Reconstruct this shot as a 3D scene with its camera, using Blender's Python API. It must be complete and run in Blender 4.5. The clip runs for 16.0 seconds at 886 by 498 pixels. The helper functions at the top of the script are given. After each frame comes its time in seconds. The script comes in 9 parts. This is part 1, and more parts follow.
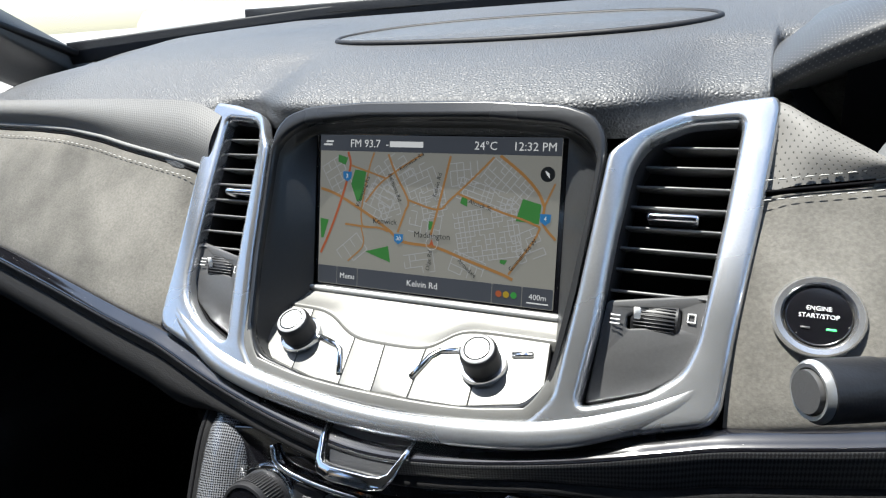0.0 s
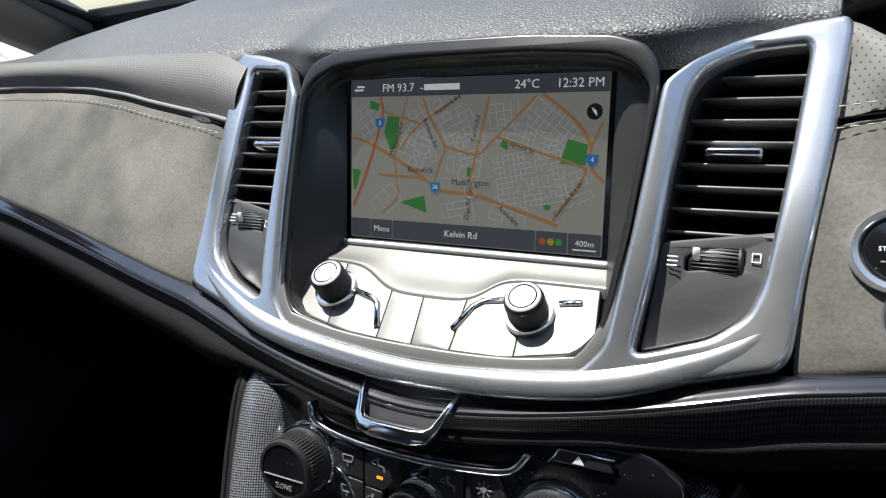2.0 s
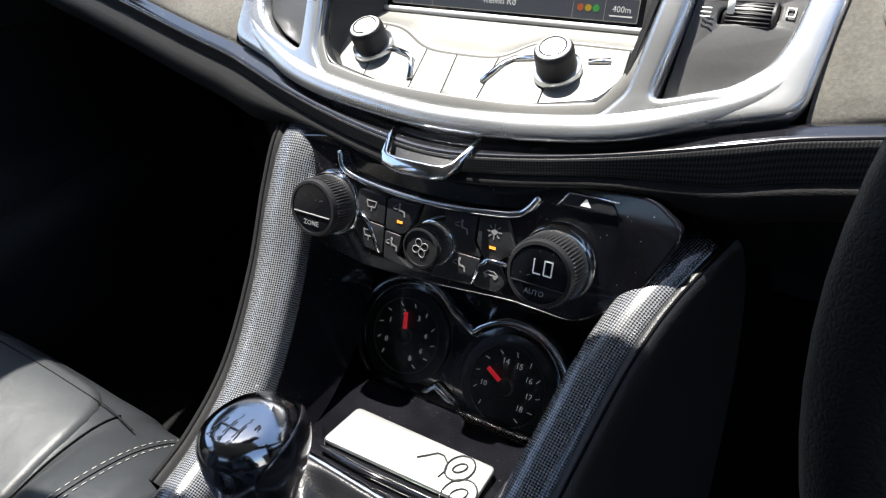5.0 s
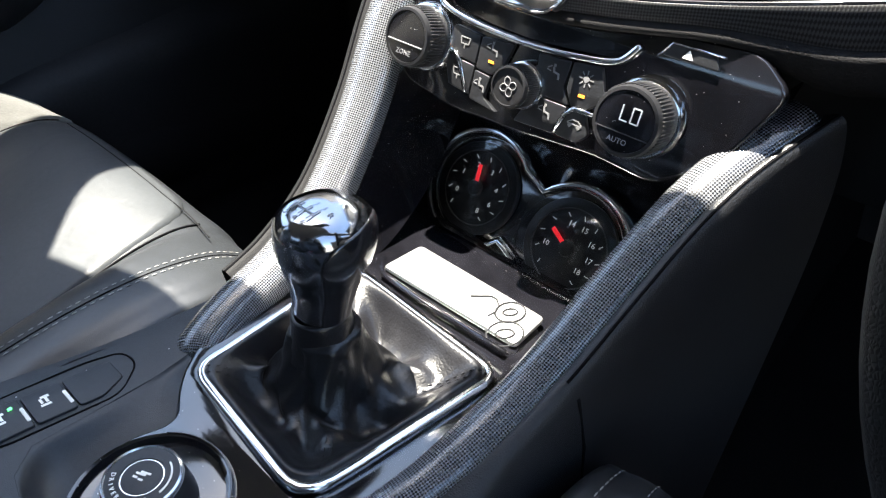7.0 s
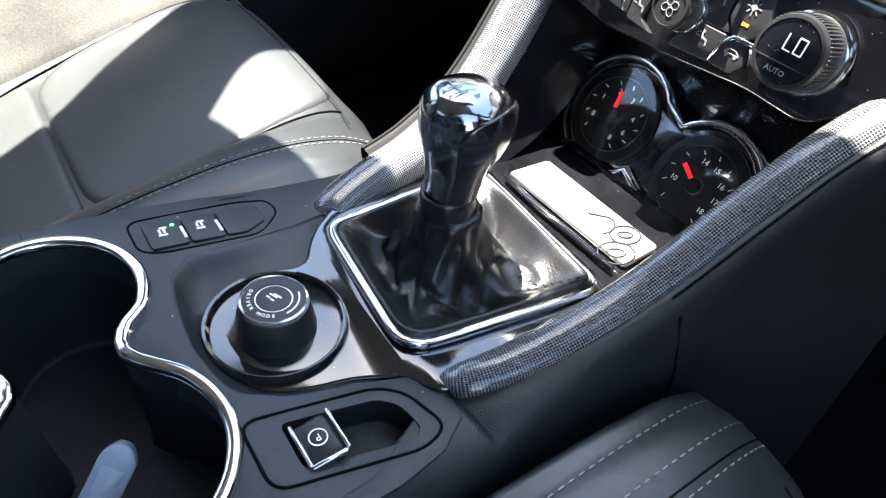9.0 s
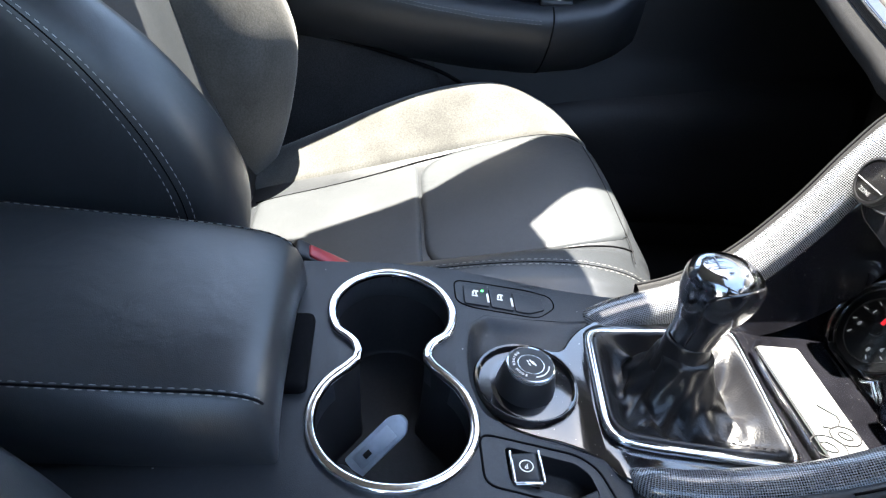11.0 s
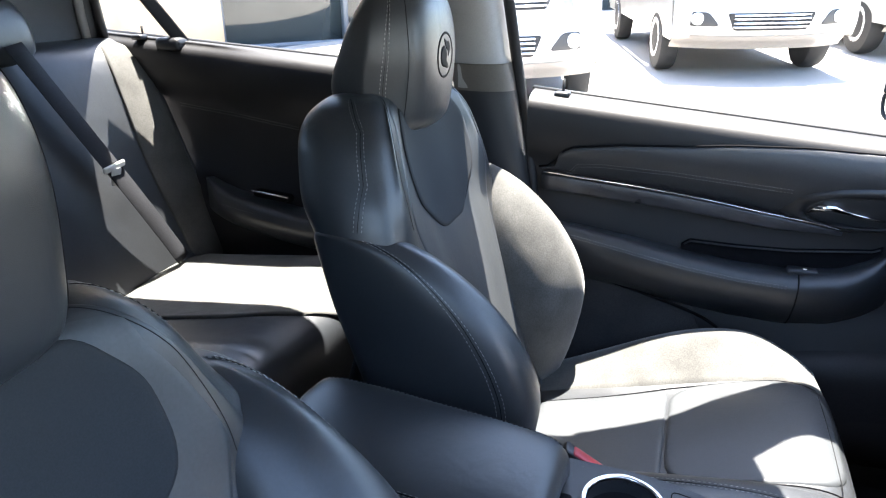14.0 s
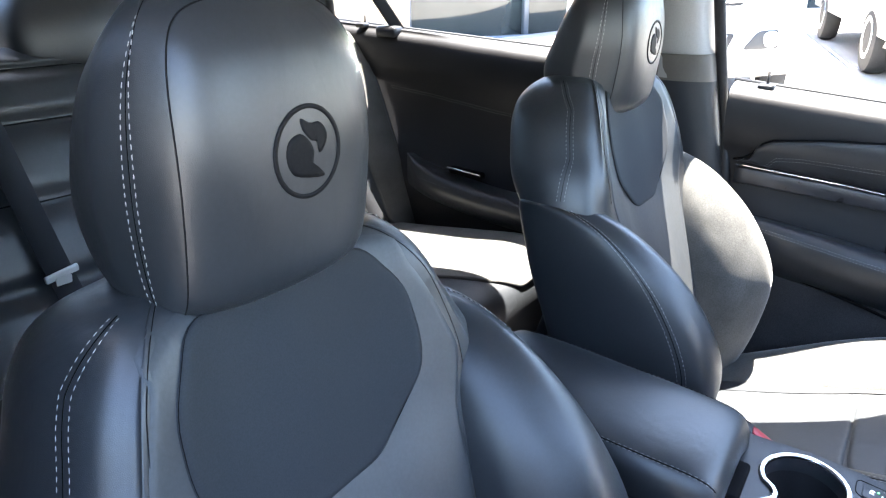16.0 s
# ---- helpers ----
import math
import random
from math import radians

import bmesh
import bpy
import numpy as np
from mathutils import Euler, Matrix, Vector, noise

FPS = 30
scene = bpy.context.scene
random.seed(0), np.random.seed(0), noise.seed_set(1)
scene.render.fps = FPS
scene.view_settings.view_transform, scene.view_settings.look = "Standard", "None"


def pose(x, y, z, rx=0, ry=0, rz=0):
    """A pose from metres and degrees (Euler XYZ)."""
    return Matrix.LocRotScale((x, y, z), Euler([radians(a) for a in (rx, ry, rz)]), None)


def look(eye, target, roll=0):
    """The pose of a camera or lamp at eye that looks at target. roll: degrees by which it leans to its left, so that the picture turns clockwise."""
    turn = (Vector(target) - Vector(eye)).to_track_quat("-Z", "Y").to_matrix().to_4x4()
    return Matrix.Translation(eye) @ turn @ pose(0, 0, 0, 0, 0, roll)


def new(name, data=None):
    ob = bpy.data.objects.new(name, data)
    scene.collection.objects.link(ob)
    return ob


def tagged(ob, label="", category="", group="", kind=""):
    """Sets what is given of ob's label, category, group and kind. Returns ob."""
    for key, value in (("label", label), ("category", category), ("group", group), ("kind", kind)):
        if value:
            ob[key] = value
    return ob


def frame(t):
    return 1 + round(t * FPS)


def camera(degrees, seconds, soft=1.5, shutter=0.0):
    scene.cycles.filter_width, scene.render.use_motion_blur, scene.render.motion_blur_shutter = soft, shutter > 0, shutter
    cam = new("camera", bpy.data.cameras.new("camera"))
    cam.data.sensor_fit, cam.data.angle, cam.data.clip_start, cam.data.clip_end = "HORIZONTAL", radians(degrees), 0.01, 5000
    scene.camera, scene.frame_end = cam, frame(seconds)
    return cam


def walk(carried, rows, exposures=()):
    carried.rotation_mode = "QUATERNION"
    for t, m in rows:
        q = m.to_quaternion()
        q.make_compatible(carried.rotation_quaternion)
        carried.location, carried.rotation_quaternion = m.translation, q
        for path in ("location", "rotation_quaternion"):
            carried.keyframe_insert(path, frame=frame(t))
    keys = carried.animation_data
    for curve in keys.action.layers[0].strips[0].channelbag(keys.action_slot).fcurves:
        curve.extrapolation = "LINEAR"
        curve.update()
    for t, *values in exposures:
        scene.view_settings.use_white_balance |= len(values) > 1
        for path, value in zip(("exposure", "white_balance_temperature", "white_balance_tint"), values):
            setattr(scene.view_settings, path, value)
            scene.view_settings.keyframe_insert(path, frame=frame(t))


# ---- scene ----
cam = camera(67.5, 16.0, soft=1.2)
PATH = [
    (0, (0.192, -0.357, 1.182), (-0.64, 1.324, 0.489), -4.5),
    (0.5, (0.178, -0.346, 1.181), (-0.702, 1.303, 0.47), -5.7),
    (1, (0.174, -0.345, 1.178), (-0.715, 1.297, 0.461), -6.1),
    (1.5, (0.175, -0.343, 1.169), (-0.718, 1.29, 0.438), -6.3),
    (2, (0.176, -0.35, 1.159), (-0.716, 1.274, 0.406), -6.4),
    (2.5, (0.18, -0.353, 1.148), (-0.715, 1.248, 0.352), -6.4),
    (3, (0.185, -0.357, 1.135), (-0.713, 1.22, 0.294), -5.9),
    (3.5, (0.19, -0.363, 1.127), (-0.717, 1.186, 0.244), -5.5),
    (4, (0.195, -0.375, 1.118), (-0.73, 1.138, 0.192), -5.1),
    (4.2, (0.197, -0.378, 1.114), (-0.736, 1.114, 0.163), -4.8),
    (6.3, (0.209, -0.415, 1.067), (-0.727, 0.904, -0.109), 1.6),
    (6.5, (0.21, -0.415, 1.065), (-0.738, 0.874, -0.134), 2.0),
    (7, (0.217, -0.421, 1.059), (-0.786, 0.77, -0.196), 2.6),
    (7.5, (0.22, -0.431, 1.054), (-0.818, 0.677, -0.248), 3.4),
    (8, (0.223, -0.437, 1.046), (-0.843, 0.595, -0.295), 4.2),
    (8.2, (0.225, -0.439, 1.045), (-0.849, 0.569, -0.308), 4.7),
    (10.3, (0.293, -0.501, 1.044), (-1.099, 0.086, -0.266), 6.3),
    (10.5, (0.307, -0.508, 1.054), (-1.147, 0.006, -0.219), 7.0),
    (11, (0.337, -0.49, 1.119), (-1.277, -0.294, -0.046), 5.7),
    (11.5, (0.358, -0.466, 1.174), (-1.324, -0.54, 0.095), 2.9),
    (12, (0.37, -0.45, 1.235), (-1.349, -0.728, 0.251), -0.1),
    (12.5, (0.409, -0.454, 1.282), (-1.333, -0.893, 0.403), -1.5),
    (13, (0.452, -0.444, 1.307), (-1.304, -0.984, 0.518), -1.6),
    (13.5, (0.512, -0.439, 1.313), (-1.242, -1.047, 0.568), -1.0),
    (14, (0.586, -0.458, 1.333), (-1.159, -1.11, 0.606), -0.7),
    (14.5, (0.648, -0.465, 1.351), (-1.076, -1.189, 0.64), -1.0),
    (15, (0.678, -0.48, 1.355), (-0.967, -1.404, 0.692), -1.3),
    (15.5, (0.688, -0.47, 1.34), (-0.88, -1.529, 0.693), -0.7),
    (16, (0.705, -0.467, 1.325), (-0.823, -1.53, 0.595), -0.7),
]
EXPOSURES = [(0, 1.4, 6380, 6), (0.5, 1.2, 6380, 6), (1.5, 1.0, 6380, 7), (2.5, 1.0, 6450, 7), (4.2, 1.22, 6500, 8), (6.3, 2.55, 6850, 7), (8, 3.18, 6900, 7), (10.5, 3.43, 6900, 7),
             (11.5, 3.52, 6750, 8), (13, 3.63, 6650, 10), (14.5, 3.56, 6650, 10), (15, 3.7, 6650, 10), (16, 4.25, 6650, 10)]
walk(cam, [(t, look(eye, target, roll)) for t, eye, target, roll in PATH], EXPOSURES)

# ---- light ----
SUN_TO = Vector((-0.27, 0.0, 1.0)).normalized()   # towards the sun: passenger side, very high
sun = new("sun", bpy.data.lights.new("sun", "SUN"))
sun.data.energy, sun.data.angle, sun.data.color = 5.0, radians(0.53), (1.0, 0.955, 0.89)
sun.matrix_world = look(SUN_TO * 30, (0, 0, 0))
sky = bpy.data.worlds.new("sky")
scene.world = sky
sky.use_nodes = True
_n = sky.node_tree.nodes
_sky = _n.new("ShaderNodeTexSky")
_sky.sky_type, _sky.sun_disc = "NISHITA", False
_sky.sun_elevation = math.asin(SUN_TO.z)
_sky.sun_rotation = math.atan2(SUN_TO.x, SUN_TO.y)
_n["Background"].inputs["Strength"].default_value = 0.115
sky.node_tree.links.new(_sky.outputs[0], _n["Background"].inputs["Color"])

# ---- tools ----
def spline(pts, n, closed=False):
    """n points along a Catmull-Rom curve through pts."""
    p = np.array(pts, float)
    m = len(p)
    if m == 2 and not closed:
        return [p[0] + (p[1] - p[0]) * k / (n - 1) for k in range(n)]
    out = []
    segs = m if closed else m - 1
    for k in range(n):
        s = k / n * segs if closed else k / (n - 1) * segs
        i = min(int(s), segs - 1)
        f = s - i
        if closed:
            a, b, c, d = p[(i - 1) % m], p[i % m], p[(i + 1) % m], p[(i + 2) % m]
        else:
            b, c = p[i], p[i + 1]
            a = p[i - 1] if i > 0 else 2 * b - c
            d = p[i + 2] if i + 2 < m else 2 * c - b
        out.append(0.5 * (2 * b + (c - a) * f + (2 * a - 5 * b + 4 * c - d) * f * f + (3 * b - a - 3 * c + d) * f ** 3))
    return out


def fillet(pts, r, n=5):
    """A closed 2D outline with its corners rounded by r (one number, or one a corner)."""
    out, m = [], len(pts)
    for i in range(m):
        a, b, c = (np.array(pts[(i + k) % m], float) for k in (-1, 0, 1))
        rr = r[i] if isinstance(r, (list, tuple)) else r
        da, dc = a - b, c - b
        la, lc = np.linalg.norm(da), np.linalg.norm(dc)
        k = min(rr, la * 0.48, lc * 0.48)
        p, q = b + da / la * k, b + dc / lc * k
        for j in range(n + 1):
            f = j / n
            out.append(tuple((1 - f) ** 2 * p + 2 * f * (1 - f) * b + f * f * q))
    return out


def mesh_of(name, verts, faces, smooth=True):
    me = bpy.data.meshes.new(name)
    me.from_pydata([tuple(v) for v in verts], [], faces)
    me.update()
    if smooth:
        me.polygons.foreach_set("use_smooth", [True] * len(me.polygons))
    return me


def put(name, me, material, parent=None, label="", m=None):
    ob = new(name, me)
    if material is not None:
        me.materials.clear()
        me.materials.append(material)
    if m is not None:
        ob.matrix_world = m
    if parent is not None:
        ob.parent = parent
    if label:
        tagged(ob, label)
    return ob


def thing(name, label, category, group="", kind=""):
    ob = new(name)
    ob.empty_display_size = 0.05
    return tagged(ob, label, category, group, kind)


class Sheet:
    """A smooth surface through rows of control points; at(u, v, lift) gives places on it."""

    def __init__(self, rows, nu, nv, closed=False, out=1):
        self.closed, self.out = closed, out
        lines = [spline(r, nu, closed) for r in rows]
        self.g = np.array([spline([ln[i] for ln in lines], nv) for i in range(nu)]).transpose(1, 0, 2)  # v, u
        self.nu, self.nv = nu, nv

    def at(self, u, v, lift=0.0):
        nu, nv = self.nu, self.nv
        x = (u % 1.0) * nu if self.closed else min(max(u, 0), 1) * (nu - 1)
        y = min(max(v, 0), 1) * (nv - 1)
        i, j = (int(x) % nu if self.closed else min(int(x), nu - 2)), min(int(y), nv - 2)
        fx, fy = x - int(x) if self.closed else x - i, y - j
        k = (i + 1) % nu
        a, b, c, d = self.g[j, i], self.g[j, k], self.g[j + 1, i], self.g[j + 1, k]
        p = (a * (1 - fx) + b * fx) * (1 - fy) + (c * (1 - fx) + d * fx) * fy
        if lift:
            nrm = np.cross((b - a) + (d - c), (c - a) + (d - b))
            p = p + nrm / (np.linalg.norm(nrm) + 1e-12) * lift * self.out
        return p

    def mesh(self, name, caps=False, thick=0.0, flip=False):
        nu, nv = self.nu, self.nv
        verts = list(self.g.reshape(-1, 3))
        faces = []
        for j in range(nv - 1):
            for i in range(nu if self.closed else nu - 1):
                k = (i + 1) % nu
                faces.append((j * nu + i, j * nu + k, (j + 1) * nu + k, (j + 1) * nu + i))
        if caps:
            for j in ((nv - 1,) if caps == "end" else (0, nv - 1)):
                c = len(verts)
                verts.append(self.g[j].mean(axis=0))
                for i in range(nu):
                    k = (i + 1) % nu
                    faces.append((c, j * nu + k, j * nu + i) if j == 0 else (c, j * nu + i, j * nu + k))
        if thick:
            me = mesh_of(name, verts, faces)
            bm = bmesh.new()
            bm.from_mesh(me)
            bmesh.ops.solidify(bm, geom=bm.faces[:], thickness=thick)
            bm.to_mesh(me)
            bm.free()
            me.polygons.foreach_set("use_smooth", [True] * len(me.polygons))
            return me
        if flip:
            faces = [f[::-1] for f in faces]
        return mesh_of(name, verts, faces)


def patch(sheet, outline, lift, name, n=14, thick=0.0, grid=None):
    """A panel on a sheet: outline in (u, v), lifted off it; filled from its middle in rings, so that it follows the curve."""
    c = np.mean(np.array(outline), axis=0)
    verts, faces, m = [sheet.at(c[0], c[1], lift)], [], len(outline)
    for k in range(1, n + 1):
        f = k / n
        for u, v in outline:
            verts.append(sheet.at(c[0] + (u - c[0]) * f, c[1] + (v - c[1]) * f, lift))
    if thick:
        for u, v in outline:
            verts.append(sheet.at(c[0] + (u - c[0]) * 1.01, c[1] + (v - c[1]) * 1.01, lift - thick))
    for i in range(m):
        j = (i + 1) % m
        faces.append((0, 1 + i, 1 + j))
        for k in range(n - 1 + (1 if thick else 0)):
            a = 1 + k * m
            faces.append((a + i, a + m + i, a + m + j, a + j))
    return mesh_of(name, verts, faces)


def sweep(path, ring, name="tube", closed=False, up=(0, 0, 1), scale=None):
    """A ring of (side, up) offsets swept along a path."""
    p = [np.array(q, float) for q in path]
    n, m = len(p), len(ring)
    verts, faces = [], []
    last = np.array(up, float)
    for i in range(n):
        a = p[(i - 1) % n] if closed or i else p[0]
        b = p[(i + 1) % n] if closed or i < n - 1 else p[-1]
        t = b - a
        t /= np.linalg.norm(t) + 1e-12
        side = np.cross(t, last)
        if np.linalg.norm(side) < 1e-6:
            side = np.cross(t, (1, 0, 0.1))
        side /= np.linalg.norm(side)
        w = np.cross(side, t)
        s = scale[i] if scale else 1.0
        for x, y in ring:
            verts.append(p[i] + (side * x + w * y) * s)
    for i in range(n if closed else n - 1):
        for j in range(m):
            k, i2 = (j + 1) % m, (i + 1) % n
            faces.append((i * m + j, i * m + k, i2 * m + k, i2 * m + j))
    if not closed:
        faces.append(tuple(range(m))[::-1])
        faces.append(tuple((n - 1) * m + j for j in range(m)))
    return mesh_of(name, verts, faces)


def uv_along(me, n_ring, n_path, closed_ring=True):
    """Lays metres along and round a swept tube into its UV map, for a weave that follows it."""
    co = np.array([tuple(v.co) for v in me.vertices]).reshape(n_path, n_ring, 3)
    along = np.r_[0, np.cumsum(np.linalg.norm(np.diff(co.mean(axis=1), axis=0), axis=1))]
    mid = co[n_path // 2]
    around = np.r_[0, np.cumsum(np.linalg.norm(np.diff(np.vstack([mid, mid[:1]]), axis=0), axis=1))]
    uv = me.uv_layers.new(name="UVMap")
    for poly in me.polygons:
        js = [me.loops[k].vertex_index % n_ring for k in poly.loop_indices]
        wrap = max(js) - min(js) > n_ring // 2
        for k, j in zip(poly.loop_indices, js):
            i = me.loops[k].vertex_index // n_ring
            uv.data[k].uv = (along[min(i, n_path - 1)], around[n_ring if wrap and j == 0 else j])
    return me


def uv_sheet(sheet, me):
    """Lays metres along and across a sheet into its UV map."""
    g = sheet.g
    across = np.r_[0, np.cumsum(np.linalg.norm(np.diff(g[sheet.nv // 2], axis=0), axis=1))]
    along = np.r_[0, np.cumsum(np.linalg.norm(np.diff(g[:, sheet.nu // 2], axis=0), axis=1))]
    uv = me.uv_layers.new(name="UVMap")
    for loop_ in me.loops:
        j, i = divmod(loop_.vertex_index, sheet.nu)
        uv.data[loop_.index].uv = (along[min(j, sheet.nv - 1)], across[i])
    return me


def uv_flat(me, a=0, b=1):
    """Lays two of a mesh's coordinates into its UV map."""
    uv = me.uv_layers.new(name="UVMap")
    for loop_ in me.loops:
        co = me.vertices[loop_.vertex_index].co
        uv.data[loop_.index].uv = (co[a], co[b])
    return me


def circle(r, n=10, ry=None):
    return [(r * math.cos(2 * math.pi * k / n), (ry or r) * math.sin(2 * math.pi * k / n)) for k in range(n)]


def lathe(profile, n=40, name="turned"):
    """Turned about z: profile of (radius, height) from the bottom to the top."""
    verts, faces, m = [], [], len(profile)
    for r, h in profile:
        for k in range(n):
            a = 2 * math.pi * k / n
            verts.append((r * math.cos(a), r * math.sin(a), h))
    for i in range(m - 1):
        for k in range(n):
            j = (k + 1) % n
            faces.append((i * n + k, i * n + j, (i + 1) * n + j, (i + 1) * n + k))
    faces.append(tuple(range(n))[::-1])
    faces.append(tuple((m - 1) * n + k for k in range(n)))
    me = mesh_of(name, verts, faces)
    return sharp(me, 40)


def sharp(me, degrees=35):
    """Smooth faces, with the edges sharper than that kept hard."""
    bm = bmesh.new()
    bm.from_mesh(me)
    for f in bm.faces:
        f.smooth = True
    for e in bm.edges:
        e.smooth = not (len(e.link_faces) == 2 and e.calc_face_angle(0) > radians(degrees))
    bm.to_mesh(me)
    bm.free()
    return me


def block(sx, sy, sz, bevel=0.004, seg=2, name="block"):
    """A box with rounded edges, centred."""
    bm = bmesh.new()
    bmesh.ops.create_cube(bm, size=1)
    bmesh.ops.scale(bm, vec=(sx, sy, sz), verts=bm.verts[:])
    if bevel:
        bmesh.ops.bevel(bm, geom=bm.edges[:], offset=min(bevel, 0.49 * min(sx, sy, sz)), segments=seg, profile=0.5, affect="EDGES")
    me = bpy.data.meshes.new(name)
    bm.to_mesh(me)
    bm.free()
    return sharp(me, 50)


def plate(outlines, thick, bevel, place, name="plate", res=2, fine=0.0):
    """A flat piece with holes and rounded edges: 2D outlines, the first one the rim; place(u, v, d) bends it into the world. d = 0 is its face."""
    cu = bpy.data.curves.new(name, "CURVE")
    cu.dimensions, cu.fill_mode = "2D", "BOTH"
    cu.extrude, cu.bevel_depth, cu.bevel_resolution = max(thick / 2 - bevel, 0), bevel, res
    cu.offset = -bevel
    for ol in outlines:
        sp = cu.splines.new("POLY")
        sp.points.add(len(ol) - 1)
        for q, (u, v) in zip(sp.points, ol):
            q.co = (u, v, 0, 1)
        sp.use_cyclic_u = True
    ob = bpy.data.objects.new(name, cu)
    me = bpy.data.meshes.new_from_object(ob)
    bpy.data.objects.remove(ob)
    bpy.data.curves.remove(cu)
    me.name = name
    if fine:   # more points on the flat, so that it can bend
        bm = bmesh.new()
        bm.from_mesh(me)
        for _ in range(3):
            long = [e for e in bm.edges if e.calc_length() > fine]
            if long:
                bmesh.ops.subdivide_edges(bm, edges=long, cuts=1, use_grid_fill=True)
                bmesh.ops.triangulate(bm, faces=[f for f in bm.faces if len(f.verts) > 4])
        bm.to_mesh(me)
        bm.free()
    for v in me.vertices:
        v.co = Vector(place(v.co.x, v.co.y, v.co.z - thick / 2))
    me.update()
    bm = bmesh.new()
    bm.from_mesh(me)
    bmesh.ops.remove_doubles(bm, verts=bm.verts[:], dist=1e-6)
    bm.to_mesh(me)
    bm.free()
    return sharp(me, 40)


def letters(text, size, place, thick=0.0003, align="CENTER", name="lettering"):
    """Words as flat raised letters; place(u, v, d) as for plate."""
    cu = bpy.data.curves.new(name, "FONT")
    cu.body, cu.size, cu.align_x, cu.align_y, cu.extrude = text, size, align, "CENTER", thick / 2
    cu.resolution_u = 2
    ob = bpy.data.objects.new(name, cu)
    me = bpy.data.meshes.new_from_object(ob)
    bpy.data.objects.remove(ob)
    bpy.data.curves.remove(cu)
    for v in me.vertices:
        v.co = Vector(place(v.co.x, v.co.y, v.co.z + thick / 2))
    me.update()
    return me


def stitches(path, name="stitching", dash=0.0040, gap=0.0026, r=0.00045):
    """A seam's thread: short raised dashes along a path."""
    p = np.array(path, float)
    d = np.r_[0, np.cumsum(np.linalg.norm(np.diff(p, axis=0), axis=1))]
    at = lambda s: np.array([np.interp(s, d, p[:, k]) for k in range(3)])
    verts, faces, s = [], [], 0.0
    while s + dash < d[-1]:
        a, b = at(s), at(s + dash)
        t = (b - a) / (np.linalg.norm(b - a) + 1e-12)
        n1 = np.cross(t, (0.31, 0.52, 0.79))
        n1 /= np.linalg.norm(n1) + 1e-12
        n2 = np.cross(t, n1)
        k = len(verts)
        for q, w in ((a, 0.4), (a + t * dash * 0.25, 1), (b - t * dash * 0.25, 1), (b, 0.4)):
            for x, y in ((1, 0), (0, 1), (-1, 0), (0, -1)):
                verts.append(q + (n1 * x + n2 * y) * r * w)
        for ring in range(3):
            for j in range(4):
                m = (j + 1) % 4
                faces.append((k + ring * 4 + j, k + ring * 4 + m, k + ring * 4 + 4 + m, k + ring * 4 + 4 + j))
        s += dash + gap
    return mesh_of(name, verts, faces)


def join(meshes, name):
    """Several meshes as one."""
    bm = bmesh.new()
    for me in meshes:
        bm.from_mesh(me)
    out = bpy.data.meshes.new(name)
    bm.to_mesh(out)
    bm.free()
    return out


def moved(me, m):
    me.transform(m)
    return me


def frame_of(o, x, y):
    """A matrix with its origin at o, x and y along those ways and z out of them."""
    o, x, y = Vector(o), Vector(x).normalized(), Vector(y)
    z = x.cross(y).normalized()
    y = z.cross(x)
    return Matrix(((x.x, y.x, z.x, o.x), (x.y, y.y, z.y, o.y), (x.z, y.z, z.z, o.z), (0, 0, 0, 1)))

